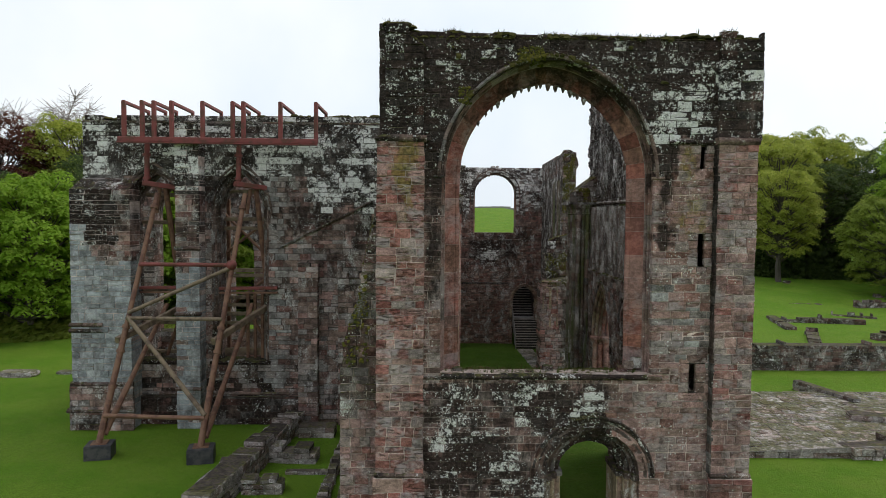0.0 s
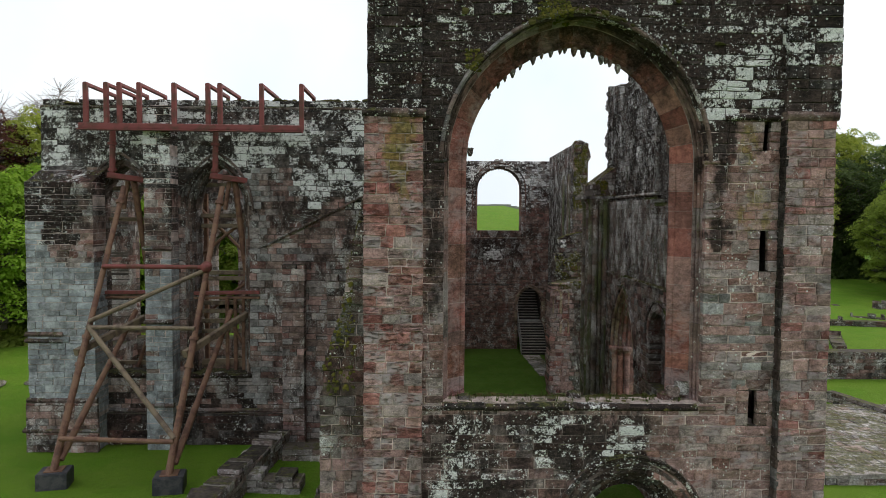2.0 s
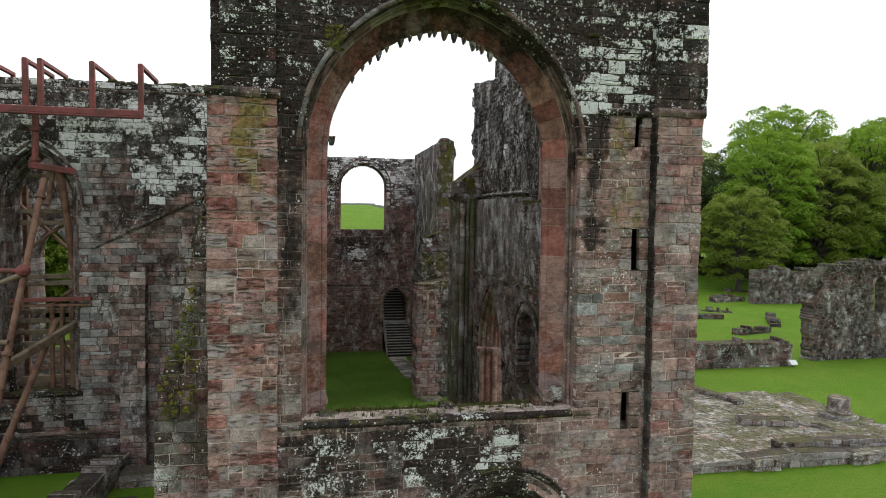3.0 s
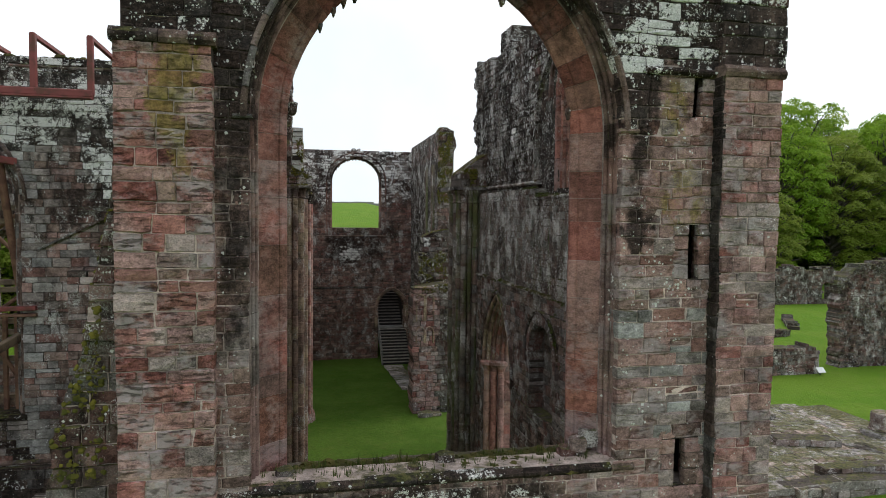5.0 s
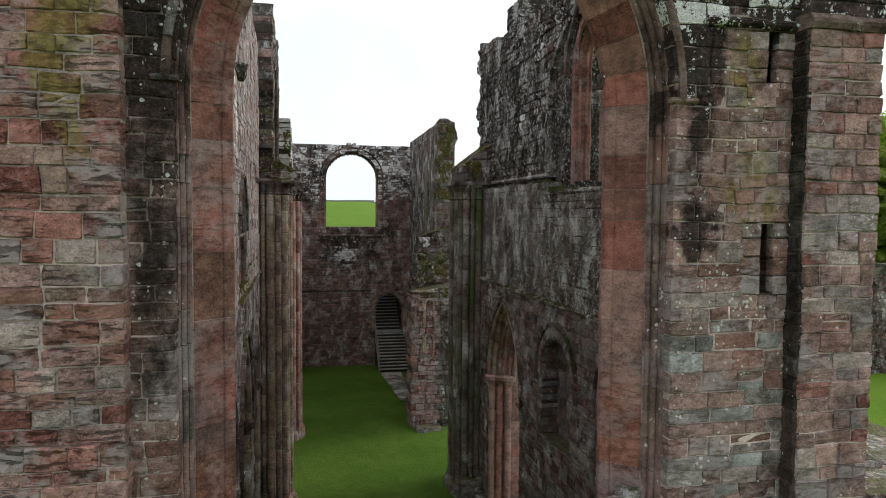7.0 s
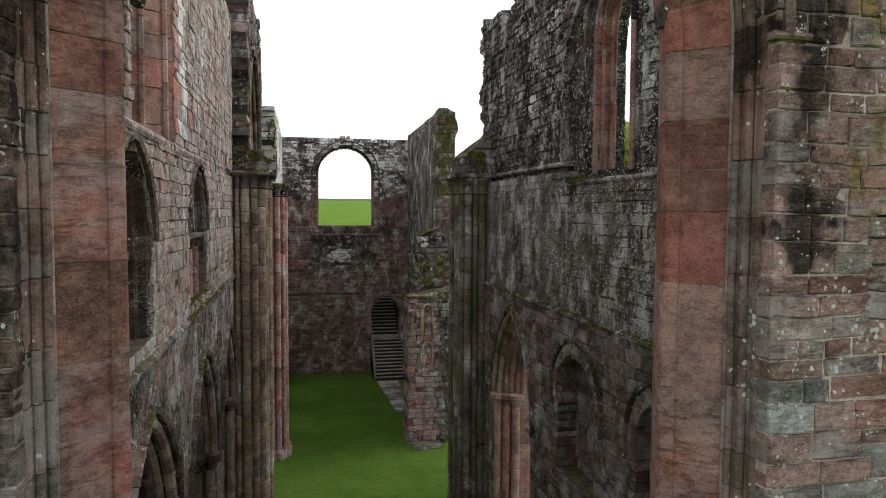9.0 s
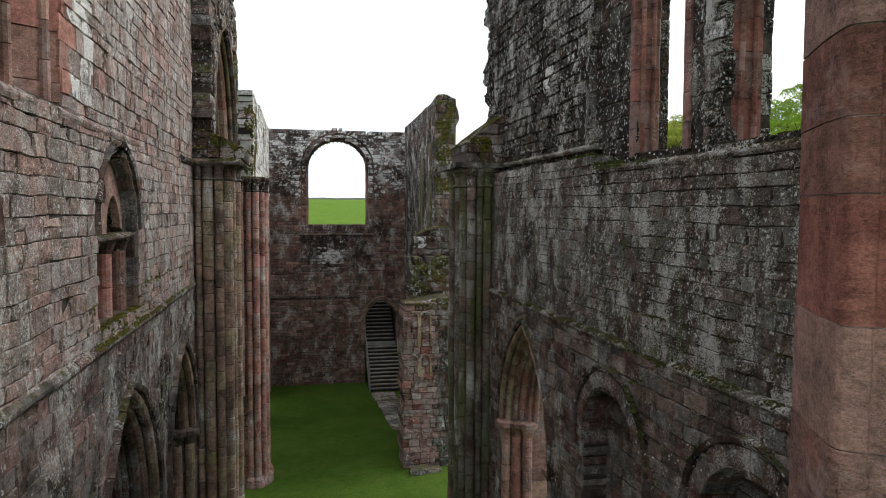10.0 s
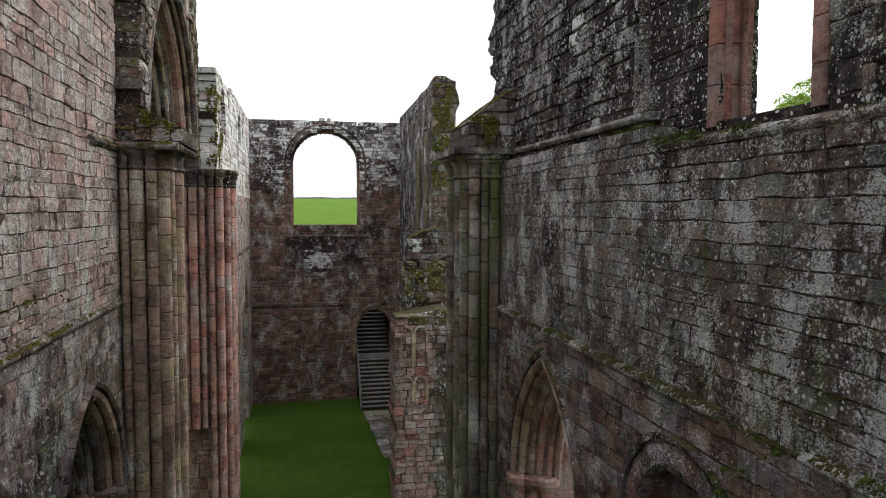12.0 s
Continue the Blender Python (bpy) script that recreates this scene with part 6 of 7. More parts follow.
shore = thing("raking_shore", "red-brown steel raking shores propping the wall", "scaffolding")
F1, T1 = Vector((-15.2, 31.0, 0.66)), Vector((-14.15, 35.65, 12.7))
F2, T2 = Vector((-10.45, 30.6, 0.66)), Vector((-9.68, 35.65, 12.7))
footing(-15.2, 31.1, 1)
footing(-10.45, 30.7, 2)
for Fa, Ta, px in ((F1, T1, -14.85), (F2, T2, -10.12)):
    on = lambda t: Fa.lerp(Ta, t)
    rod("raker", on(0.0), on(0.2), 0.15, M["brown_steel"], shore, "")
    rod("raker", on(0.2), on(0.42), 0.14, M["brown_steel"], shore)
    rod("raker", on(0.42), on(0.96), 0.12, M["brown_steel"], shore, "weathered brown steel tube")
    for t in (0.2, 0.33, 0.42, 0.9):
        rod("collar", on(t - 0.006), on(t + 0.006), 0.19, M["brown_steel"], shore)
    wallpt = Vector((Ta.x + 0.1, 36.2, 6.4))
    rod("back_raker", on(0.03) + Vector((0.12, 0.1, 0)), wallpt, 0.12, M["brown_steel"], shore)
    rod("back_raker", on(0.03) + Vector((0.12, 0.1, 0)), on(0.03).lerp(wallpt, 0.35) + Vector((0.08, 0.06, 0)), 0.14, M["brown_steel"], shore)
    bar("timber_strut", on(0.37) + Vector((-0.25, -0.1, 0)), Vector((Ta.x + 0.95, 37.2, 6.35)), 0.24, 0.3, M["timber"], shore, "squared weathered timber strut")
    bar("head_plate", (px - 0.2, 35.65, 12.75), (px + 1.25, 36.4, 12.55), 0.4, 0.26, M["red_steel"], shore, "red steel head plate")
    rod("post", (px, 35.75, 12.75), (px, 35.85, 14.85), 0.13, M["red_steel"], shore)
    for z in (13.0, 14.2):
        rod("collar", (px, 35.76, z - 0.06), (px, 35.76, z + 0.06), 0.2, M["red_steel"], shore)
    rod("inner_raker", (px + 0.75, 36.3, 12.5), (px + 1.35, 37.6, 4.2), 0.14, M["brown_steel"], shore)
    rod("inner_raker", (px + 0.5, 36.2, 12.5), (px + 0.3, 36.2, 11.2), 0.1, M["brown_steel"], shore)
    bar("channel", (px - 1.15, 36.2, 7.25), (px + 1.9, 36.2, 7.3), 0.3, 0.16, M["red_steel"], shore, "rusty red steel channel across the window")
    bar("channel", (px - 1.15, 36.2, 7.02), (px + 1.9, 36.2, 7.05), 0.2, 0.1, M["brown_steel"], shore)
L = lambda t: F1.lerp(T1, t) + Vector((0, -0.15, 0))
R = lambda t: F2.lerp(T2, t) + Vector((0, -0.15, 0))
rod("tie", L(0.665), R(0.665), 0.1, M["red_steel"], shore, "red painted tie bar")
rod("tie", L(0.455), R(0.455), 0.09, M["timber"], shore)
rod("tie", L(0.1), R(0.1), 0.1, M["brown_steel"], shore)
rod("brace", L(0.475), R(0.655), 0.1, M["timber"], shore)
rod("brace", L(0.46), R(0.11), 0.11, M["timber"], shore)
bm = bmesh.new()
bmesh.ops.create_uvsphere(bm, u_segments=12, v_segments=8, radius=0.26)
bmesh.ops.translate(bm, vec=R(0.665), verts=bm.verts)
part("joint_housing", bm, M["red_steel"], shore, "faded red joint housing")
# the long waling beam with its hooks over the wall head
bar("waling_beam", (-16.0, 35.15, 14.93), (-5.95, 35.15, 14.88), 0.3, 0.26, M["red_steel"], shore, "long red steel beam along the wall head")
bar("waling_flange", (-16.0, 35.03, 14.76), (-5.95, 35.03, 14.71), 0.36, 0.06, M["red_steel"], shore)
for x in (-15.7, -14.78, -14.19, -13.3, -11.74, -10.22, -9.68, -7.81, -6.01):
    bar("hook_post", (x, 35.13, 14.83), (x, 35.13, 16.84), 0.2, 0.2, M["red_steel"], shore)
    bar("hook_arm", (x, 35.05, 16.8), (x + 0.06, 38.0, 16.72), 0.16, 0.16, M["red_steel"], shore)
    bar("hook_back", (x + 0.06, 38.0, 16.78), (x + 0.06, 38.0, 14.9), 0.16, 0.16, M["red_steel"], shore)
# timbering inside the window openings
crib = thing("timber_centering", "weathered timber and tube bracing inside a window", "scaffolding")
for z in (12.4, 10.9, 10.4, 8.1, 7.8, 6.6, 6.2, 5.7, 5.2, 3.7, 3.5):
    bar("timber_rail", (-11.75, 37.6, z), (-8.7, 37.6 + 0.3 * (z % 1), z + 0.02), 0.16, 0.2, M["timber"], crib)
for x in (-10.15, -9.75, -9.35):
    bar("timber_post", (x, 37.5, 3.2), (x, 37.5, 6.95), 0.16, 0.16, M["brown_steel"], crib)
for a, b in (((-11.6, 38, 8.9), (-8.8, 38, 11.2)), ((-11.6, 38.2, 11.2), (-8.8, 38.2, 8.4)), ((-11.6, 37.9, 5.8), (-8.8, 37.9, 8.0)), ((-10.2, 37.5, 6.0), (-8.8, 37.5, 3.6)), ((-9.6, 37.7, 6.0), (-8.7, 37.7, 4.6))):
    rod("tube_brace", a, b, 0.08, M["brown_steel"], crib)
for x in (-9.2, -11.5):
    bar("tall_post", (x, 38.6, 0.1), (x, 38.6, 12.0), 0.2, 0.2, M["brown_steel"], crib)
crib2 = thing("timber_centering", "weathered timber rails inside a tall window", "scaffolding")
for z in (12.2, 10.7, 7.0, 5.2, 3.6):
    bar("timber_rail", (-16.0, 37.7, z), (-13.3, 37.7, z), 0.16, 0.2, M["timber"], crib2)
for x in (-13.6, -14.2):
    bar("tall_post", (x, 38.4, 0.1), (x, 38.4, 12.2), 0.2, 0.2, M["brown_steel"], crib2)
rod("tube_brace", (-13.6, 37.6, 6.4), (-14.6, 37.6, 3.4), 0.09, M["brown_steel"], crib2)

# ---- stairs in the doorway of the south wall ----
M["stair"] = steel_mat("dark_stair_timber", (0.035, 0.032, 0.031), (0.025, 0.023, 0.023), (0.05, 0.047, 0.045))
# treads pale against near-black risers, so the steps read as stripes
M["tread"] = steel_mat("pale_tread", (0.33, 0.29, 0.26), (0.26, 0.23, 0.21), (0.16, 0.15, 0.14))
M["rail"] = steel_mat("grey_handrail", (0.27, 0.26, 0.25), (0.22, 0.21, 0.2), (0.13, 0.12, 0.11))
stair = thing("staircase", "dark wooden steps with a pale handrail in the doorway", "stairs")
for i in range(12):
    y, z = 57.0 + i * 0.225, 0.1 + (i + 1) * 0.178
    part("tread", box(7.0, 9.0, y, y + 0.27, z - 0.05, z), M["tread"], stair)
    part("riser", box(7.0, 9.0, y + 0.03, y + 0.06, z - 0.18, z - 0.05), M["stair"], stair)
part("landing", box(7.0, 9.0, 59.7, 60.9, 2.2, 2.3), M["rail"], stair, "pale landing board")
for i in range(15):
    y, z = 60.9 + i * 0.25, 2.3 + (i + 1) * 0.2
    part("tread", box(7.02, 8.95, y, y + 0.3, z - 0.05, z), M["tread"], stair)
    part("riser", box(7.02, 8.95, y + 0.03, y + 0.06, z - 0.2, z - 0.05), M["stair"], stair)
bar("stringer", (6.98, 56.9, 0.1), (6.98, 59.8, 2.2), 0.06, 0.26, M["rail"], stair)
bar("stringer", (9.02, 56.9, 0.1), (9.02, 59.8, 2.2), 0.06, 0.26, M["stair"], stair)
bar("handrail", (6.97, 56.95, 1.1), (6.97, 59.6, 3.05), 0.07, 0.07, M["rail"], stair, "pale grey handrail")
for t in (0.0, 0.33, 0.66, 1.0):
    y = 56.95 + 2.65 * t
    bar("baluster", (6.97, y, 0.05 + 1.95 * t), (6.97, y, 1.1 + 1.95 * t), 0.06, 0.06, M["rail"], stair)
path_slab = thing("paving_path", "grey flagstone path on the lawn", "path", kind="structure")
for i in range(9):
    y = 56.7 - i * 0.75
    x = 7.6 + 0.03 * i
    part("flagstone", box(x - 0.55 + 0.02 * (i % 3), x + 0.75 - 0.03 * (i % 2), y - 0.72, y, 0.0, 0.125 + 0.005 * (i % 2)), M["grey_ashlar"], path_slab)


# ---- yard and nave foundations ----
def low_wall(name, a, b, w, h, mat, seed, label, course=(0.18, 0.3), rag=0.3, near=True):
    """A ruined low wall from a to b in the plan, ragged on top."""
    a, b = Vector((*a, 0)), Vector((*b, 0))
    d = b - a
    n = d.normalized()
    v = Vector((-n.y, n.x, 0))
    if v.y < 0:
        v = -v
    th = wall(name, label)
    pl = Plane(a - v * w / 2, n, v)
    lay(th, pl, 0, d.length, -0.05, h + rag, solid_of(0, d.length, lambda u: h + rag * wobble(u, 1.3, seed) + 0.5 * rag * wobble(u, 4, seed)), w, mat, M["core_dark"], course=course, length=(0.3, 0.8), proud=0.06, rough=0.025, back=True, seed=seed,
        near=(lambda u, z: True) if near else None)
    return th


low_wall("wall_yard", (17.5, 50.2), (36.6, 50.2), 1.1, 1.85, M["ruin"], 500, "low ruined wall with a rubble top", course=(0.14, 0.26), rag=0.27)
low_wall("wall_foundation", (14.5, 31.7), (31.5, 31.4), 0.7, 0.62, M["slab"], 501, "low lichened foundation wall of the nave", course=(0.26, 0.34), rag=0.03)
low_wall("wall_foundation_block", (19.6, 31.25), (20.9, 31.25), 0.5, 0.5, M["slab"], 502, "projecting stone respond base", rag=0.03)
low_wall("wall_foundation_block", (24.6, 31.2), (26.0, 31.2), 0.5, 0.55, M["slab"], 503, "projecting stone respond base", rag=0.03)
paving = thing("paving", "worn grey flagstone floor of the ruined nave", "paving", kind="structure")
r5 = random.Random(505)
rest_v, rest_f = [], []
y = 32.1
while y < 41.5:
    dy = r5.uniform(0.4, 0.75)
    x = 13.0 + r5.uniform(0, 0.5)
    while x < 31:
        dx = r5.uniform(0.4, 1.05)
        if x + dx < 28.5 + (41.5 - y) * 0.35:
            z = 0.4 + r5.uniform(-0.02, 0.012)
            g = r5.uniform(0.005, 0.02)
            pts, fs = block((x + g, x + dx - g, x + g * 2, x + dx - g, y + g, y + dy - g), 0, 0.4, 0.014, 0.02, r5)
            pts = [(p[0], p[2], z - p[1]) for p in pts]
            if y < 38.0 and x > 17.0:
                part("flagstone", (pts, fs), M["slab"], paving)
            else:
                rest_f += [tuple(len(rest_v) + q for q in f) for f in fs]
                rest_v += pts
        x += dx
    y += dy
tagged(part("flagstones", (rest_v, rest_f), M["slab"], paving), kind="stuff")
part("bed", box(13.0, 30, 31.9, 41.6, -0.1, 0.36), M["ruin"], paving)
for i, (a, b, w, h) in enumerate((((23.9, 44.2), (25.0, 39.5), 0.5, 0.58), ((22.6, 36.4), (25.4, 35.6), 0.8, 0.66), ((21.6, 32.3), (27.2, 32.1), 0.6, 0.8), ((25.4, 36.2), (26.9, 34.0), 0.4, 0.55))):
    low_wall("wall_footing", a, b, w, h, M["slab"], 510 + i, "low row of broken footing stones", course=(0.2, 0.24), rag=0.04)
# column base of the nave arcade
cb = thing("column_base", "stump of a round nave column on its plinth", "column base", at=(28.7, 36.4, 0.4))
part("plinth", join(lathe(0, 0, [(0.95, -0.4), (0.95, 0.16), (0.86, 0.24)], 8)), M["slab"], cb)
part("drum", lathe(0, 0, [(0.62, 0.24), (0.64, 0.3), (0.57, 0.36), (0.55, 0.62), (0.52, 0.64), (0.55, 0.66), (0.54, 1.05), (0.5, 1.1), (0.2, 1.12)], 18), M["slab"], cb)
# tall fragment with a window, further off
tall = wall("wall_ruin", "tall rubble wall fragment with a small arched window")
PT = Plane((0, 51.0, 0), (1, 0, 0), (0, 1, 0))
lay(tall, PT, 39.2, 54, 0, 8.2, solid_of(lambda z: 39.4 + 0.1 * math.sin(z * 1.3) + 0.07 * math.sin(z * 5) + 0.06 * math.sin(z * 11) + 0.09 * max(0, z - 5.5) ** 2, 54, lambda u: min(7.7, 5.9 + (max(0.0, u - 39.2)) ** 0.6 * 1.05) + 0.3 * wobble(u, 1.13, 3) + 0.15 * wobble(u, 3.7, 2), [Opening(45.6, 0.65, 3.6, 5.8, 0.75), Opening(50.4, 0.65, 3.6, 5.8, 0.75)]), 1.2, M["ruin"], M["core_dark"], proud=0.09, rough=0.035, course=(0.15, 0.27), length=(0.2, 0.5),
    back=True, seed=530, near=lambda u, z: u < 47)
for uc in (45.6, 50.4):
    path_pieces(tall, "voussoir", PT, Opening(uc, 0.65, 3.6, 5.8, 0.75).path(0, 3.6), [(0.2, 0.0), (0.18, -0.05), (0, -0.05), (-0.03, 0.3), (0.2, 0.3)], (0.3, 0.4), M["west_low"], True, 0.006, "", seed=531)
fr = wall("wall_far_ruin", "distant broken wall with a doorway")
lay(fr, Plane((0, 81.5, 0), (1, 0, 0), (0, 1, 0)), 57, 70, 0, 5.4, solid_of(57.0, 70, lambda u: 4.3 + 0.9 * wobble(u, 0.37, 3) + 0.5 * wobble(u, 1.13, 1) - max(0, u - 66) * 0.6, [Opening(65.3, 0.7, 0.8, 2.3, 0.6)]), 1.2, M["ruin"], M["core_dark"], course=(0.2, 0.35), length=(0.3, 0.7), proud=0.08, back=True, seed=535)
r6 = random.Random(540)
for i, (a, b, h) in enumerate((((38, 73.5), (46, 72.0), 0.5), ((44, 86), (49, 85), 0.4), ((52, 83), (57, 84), 1.0), ((54, 104), (66, 121), 1.2), ((41, 62.5), (45, 63.5), 0.4), ((46, 78), (50, 76), 0.4), ((60, 92), (72, 90), 0.7), ((36, 68), (38, 76), 0.25), ((48, 66), (52, 72), 0.3), ((34, 60), (37, 66), 0.3))):
    low_wall("wall_footing", a, b, 1.0, h, M["ruin"], 541 + i, "low grassy footing of a lost building", course=(0.25, 0.4), rag=0.4, near=False)
# chapel foundations beside the transept
for i, (a, b, w, h) in enumerate((((-8.6, 24.5), (-7.9, 30.0), 1.0, 0.85), ((-7.9, 30.0), (-7.15, 35.6), 0.9, 1.0), ((-7.3, 30.9), (-5.2, 30.8), 0.9, 0.6), ((-9.0, 28.3), (-8.3, 28.4), 1.2, 0.7), ((-7.6, 27.2), (-6.0, 27.3), 0.7, 0.5), ((-6.7, 34.5), (-4.9, 34.5), 1.0, 0.55), ((-4.2, 25.0), (-4.3, 33.5), 0.35, 0.3), ((-6.3, 29.2), (-4.4, 29.2), 0.3, 0.22), ((-3.4, 24.0), (-3.5, 31.0), 0.4, 0.25))):
    low_wall("wall_footing", a, b, w, h, M["slab"], 560 + i, "low broken footing wall of a lost chapel", course=(0.18, 0.3), rag=0.12)
for i, (x, y, sx, sy, sz) in enumerate(((-28.3, 46.8, 2.6, 1.2, 0.35), (-30.5, 44.5, 1.6, 0.9, 0.3), (-25.5, 47.6, 1.2, 0.7, 0.2), (7.9, 36.0, 0.9, 0.7, 0.85), (8.3, 35.7, 0.7, 0.6, 0.5), (7.7, 44.4, 0.8, 0.5, 0.3), (8.3, 44.5, 0.6, 0.4, 0.22), (6.2, 20.6, 0.35, 0.3, 0.3), (5.9, 20.4, 0.3, 0.25, 0.22))):
    z = 6.62 if y < 21 else 0.0
    bm = rough_stone((sx, sy, sz), 600 + i)
    bmesh.ops.translate(bm, vec=(x, y, z), verts=bm.verts)
    tagged(part("fallen_stone", bm, M["slab"]), "broken block of lichened sandstone lying loose", "stone", "fallen stones")
sign = thing("notice_board", "small white notice board on the grass", "sign", at=(36.4, 49.2, 0))
part("post", box(-0.04, 0.04, 0.05, 0.1, 0, 0.34), M["dark_block"], sign)
k = Nodes("white_board")
M["board"] = k.done(k.mix(k.noise(3), (0.75, 0.76, 0.76), (0.62, 0.64, 0.65)), 0.5)
part("panel", ([(-0.28, -0.15, 0.22), (0.28, -0.15, 0.22), (0.28, 0.15, 0.52), (-0.28, 0.15, 0.52), (-0.28, -0.13, 0.18), (0.28, -0.13, 0.18), (0.28, 0.17, 0.48), (-0.28, 0.17, 0.48)], [(0, 1, 2, 3), (7, 6, 5, 4), (0, 4, 5, 1), (1, 5, 6, 2), (2, 6, 7, 3), (3, 7, 4, 0)]), M["board"], sign)


# ---- trees ----
def leaf_mat(name, a, b, c):
    k = Nodes(name)
    r = k.piece()
    col = k.ramp(r, [(0.0, a), (0.5, b), (1.0, c)])
    col = k.mix(k.math("MULTIPLY", k.step(k.noise(0.25, 3), 0.4, 0.62), 0.5), col, a)
    tr = k.n.new("ShaderNodeBsdfTranslucent")
    k.put(tr.inputs["Color"], col)
    mx = k.n.new("ShaderNodeMixShader")
    mx.inputs[0].default_value = 0.6
    k.done(col, 0.6, None, spec=0.2)
    k.l.new(k.bsdf.outputs[0], mx.inputs[1])
    k.l.new(tr.outputs[0], mx.inputs[2])
    k.l.new(mx.outputs[0], k.n["Material Output"].inputs["Surface"])
    return k.mat


M["leaf_bright"] = leaf_mat("spring_leaves", (0.18, 0.31, 0.025), (0.26, 0.41, 0.04), (0.35, 0.49, 0.065))
M["leaf_green"] = leaf_mat("beech_leaves", (0.17, 0.23, 0.035), (0.25, 0.32, 0.05), (0.34, 0.4, 0.075))
M["leaf_yellow"] = leaf_mat("oak_leaves", (0.25, 0.31, 0.045), (0.36, 0.41, 0.065), (0.45, 0.47, 0.1))
# leaves coloured dark: the shade of the wooded bank is put into them
M["leaf_dark"] = leaf_mat("shaded_undergrowth", (0.05, 0.08, 0.022), (0.08, 0.12, 0.03), (0.11, 0.16, 0.04))
M["leaf_copper"] = leaf_mat("copper_leaves", (0.08, 0.03, 0.02), (0.12, 0.045, 0.03), (0.14, 0.07, 0.04))
kb = Nodes("grey_bark")
M["bark"] = kb.done(kb.mix(kb.noise(6, 5, (1, 1, 0.2)), (0.05, 0.042, 0.035), (0.13, 0.115, 0.1)), 0.95, kb.noise(14, 4, (1, 1, 0.3)), 0.8, 0.05)

kc = Nodes("pale_twigs")
M["bark_pale"] = kc.done(kc.mix(kc.noise(3, 4), (0.2, 0.17, 0.155), (0.36, 0.32, 0.3)), 0.95, kc.noise(14, 4), 0.5, 0.03)


def limb(a, b, r0, r1, bend, r, n=7, segs=4):
    a, b = Vector(a), Vector(b)
    pts = [a.lerp(b, i / segs) + Vector((r.uniform(-bend, bend), r.uniform(-bend, bend), r.uniform(-bend, bend))) * (0 if i in (0, segs) else 1) for i in range(segs + 1)]
    return join(*[tube(pts[i], pts[i + 1], r0 + (r1 - r0) * i / segs, r0 + (r1 - r0) * (i + 1) / segs, n, False) for i in range(segs)])


def tree(name, label, height, spread, leaf, count, seed, bare=0.18, size=(0.1, 0.2), bare_tree=False, droop=0.35, flat=0.55):
    """A tapered trunk, limbs, and a crown of many small leaves hung in layered sprays."""
    r = random.Random(seed)
    th = thing(name, label, "tree", "trees round the abbey")
    tips, gs = [], []
    th_h = height * 0.8
    gs.append(limb((0, 0, -0.3), (r.uniform(-0.6, 0.6), r.uniform(-0.6, 0.6), th_h), height * 0.026, height * 0.006, height * 0.012, r, 9, 6))
    n1 = 300 if not bare_tree else 70
    low, mid_z, half = bare * height, height * (0.5 + bare * 0.5), height * (0.5 - bare * 0.5)
    for i in range(n1):
        s = 1 - 1.86 * (i + 0.5) / n1
        a = i * 2.39996 + r.uniform(-0.3, 0.3)
        ring = math.sqrt(max(0.0, 1 - s * s)) ** 0.8
        bump = 0.86 + 0.24 * noise.noise(Vector((math.cos(a) * 1.6 * ring, math.sin(a) * 1.6 * ring, s * 2.0 + seed)))
        k = bump * (r.uniform(0.86, 1.0) if i % 4 else r.uniform(0.5, 0.8))
        e = Vector((math.cos(a) * ring * spread * k, math.sin(a) * ring * spread * k, mid_z + s * half * k))
        tips.append(e)
        if i % 3 == 0:
            z = max(0.8, min(th_h * 0.95, e.z * 0.72 - 0.5))
            gs.append(limb((0, 0, z), e, height * (0.0045 if bare_tree else 0.007), height * (0.0014 if bare_tree else 0.0012), height * 0.015, r, 5, 4))
            for _ in range(3 if not bare_tree else 60):
                p = Vector((0, 0, z)).lerp(e, r.uniform(0.55, 1.0))
                q = p + Vector((r.uniform(-1, 1), r.uniform(-1, 1), r.uniform(-0.2, 0.9))) * spread * 0.25
                gs.append(limb(p, q, height * (0.0014 if bare_tree else 0.0016), height * (0.0006 if bare_tree else 0.0006), 0.12, r, 4, 2))
    part("trunk", join(*gs), M["bark_pale" if bare_tree else "bark"], th, "grey trunk and limbs")
    if not bare_tree:
        vs, fs = [], []
        per = count // len(tips)
        for q in tips:
            rad = spread * r.uniform(0.1, 0.21)
            for _ in range(per):
                u, rel = r.uniform(0, 6.283), r.uniform(0, 1) ** 0.6
                lump = 1 + 0.3 * noise.noise(Vector((math.cos(u) * 2, math.sin(u) * 2, q.z + rel * 3)))
                w = rel * rad * lump
                dome = math.sqrt(max(0.0, 1 - rel * rel)) * r.uniform(0.55, 1.0)
                p = q + Vector((math.cos(u) * w, math.sin(u) * w, rad * flat * dome * lump - droop * rel * rel * rad * 0.8 + r.uniform(-0.15, 0.15)))
                s = r.uniform(*size)
                nrm = Vector((math.cos(u) * rel + r.uniform(-0.5, 0.5), math.sin(u) * rel + r.uniform(-0.5, 0.5), 0.55 + 0.5 * dome + r.uniform(-0.35, 0.3))).normalized()
                x = nrm.orthogonal().normalized()
                x.rotate(Matrix.Rotation(r.uniform(0, 6.283), 3, nrm))
                y = nrm.cross(x)
                b = len(vs)
                vs += [tuple(p - x * s - y * s * 0.55), tuple(p + x * s - y * s * 0.4), tuple(p + y * s * 1.1 - nrm * s * 0.2)]
                fs.append((b, b + 1, b + 2))
        part("crown", (vs, fs), leaf, th, "")
    return th


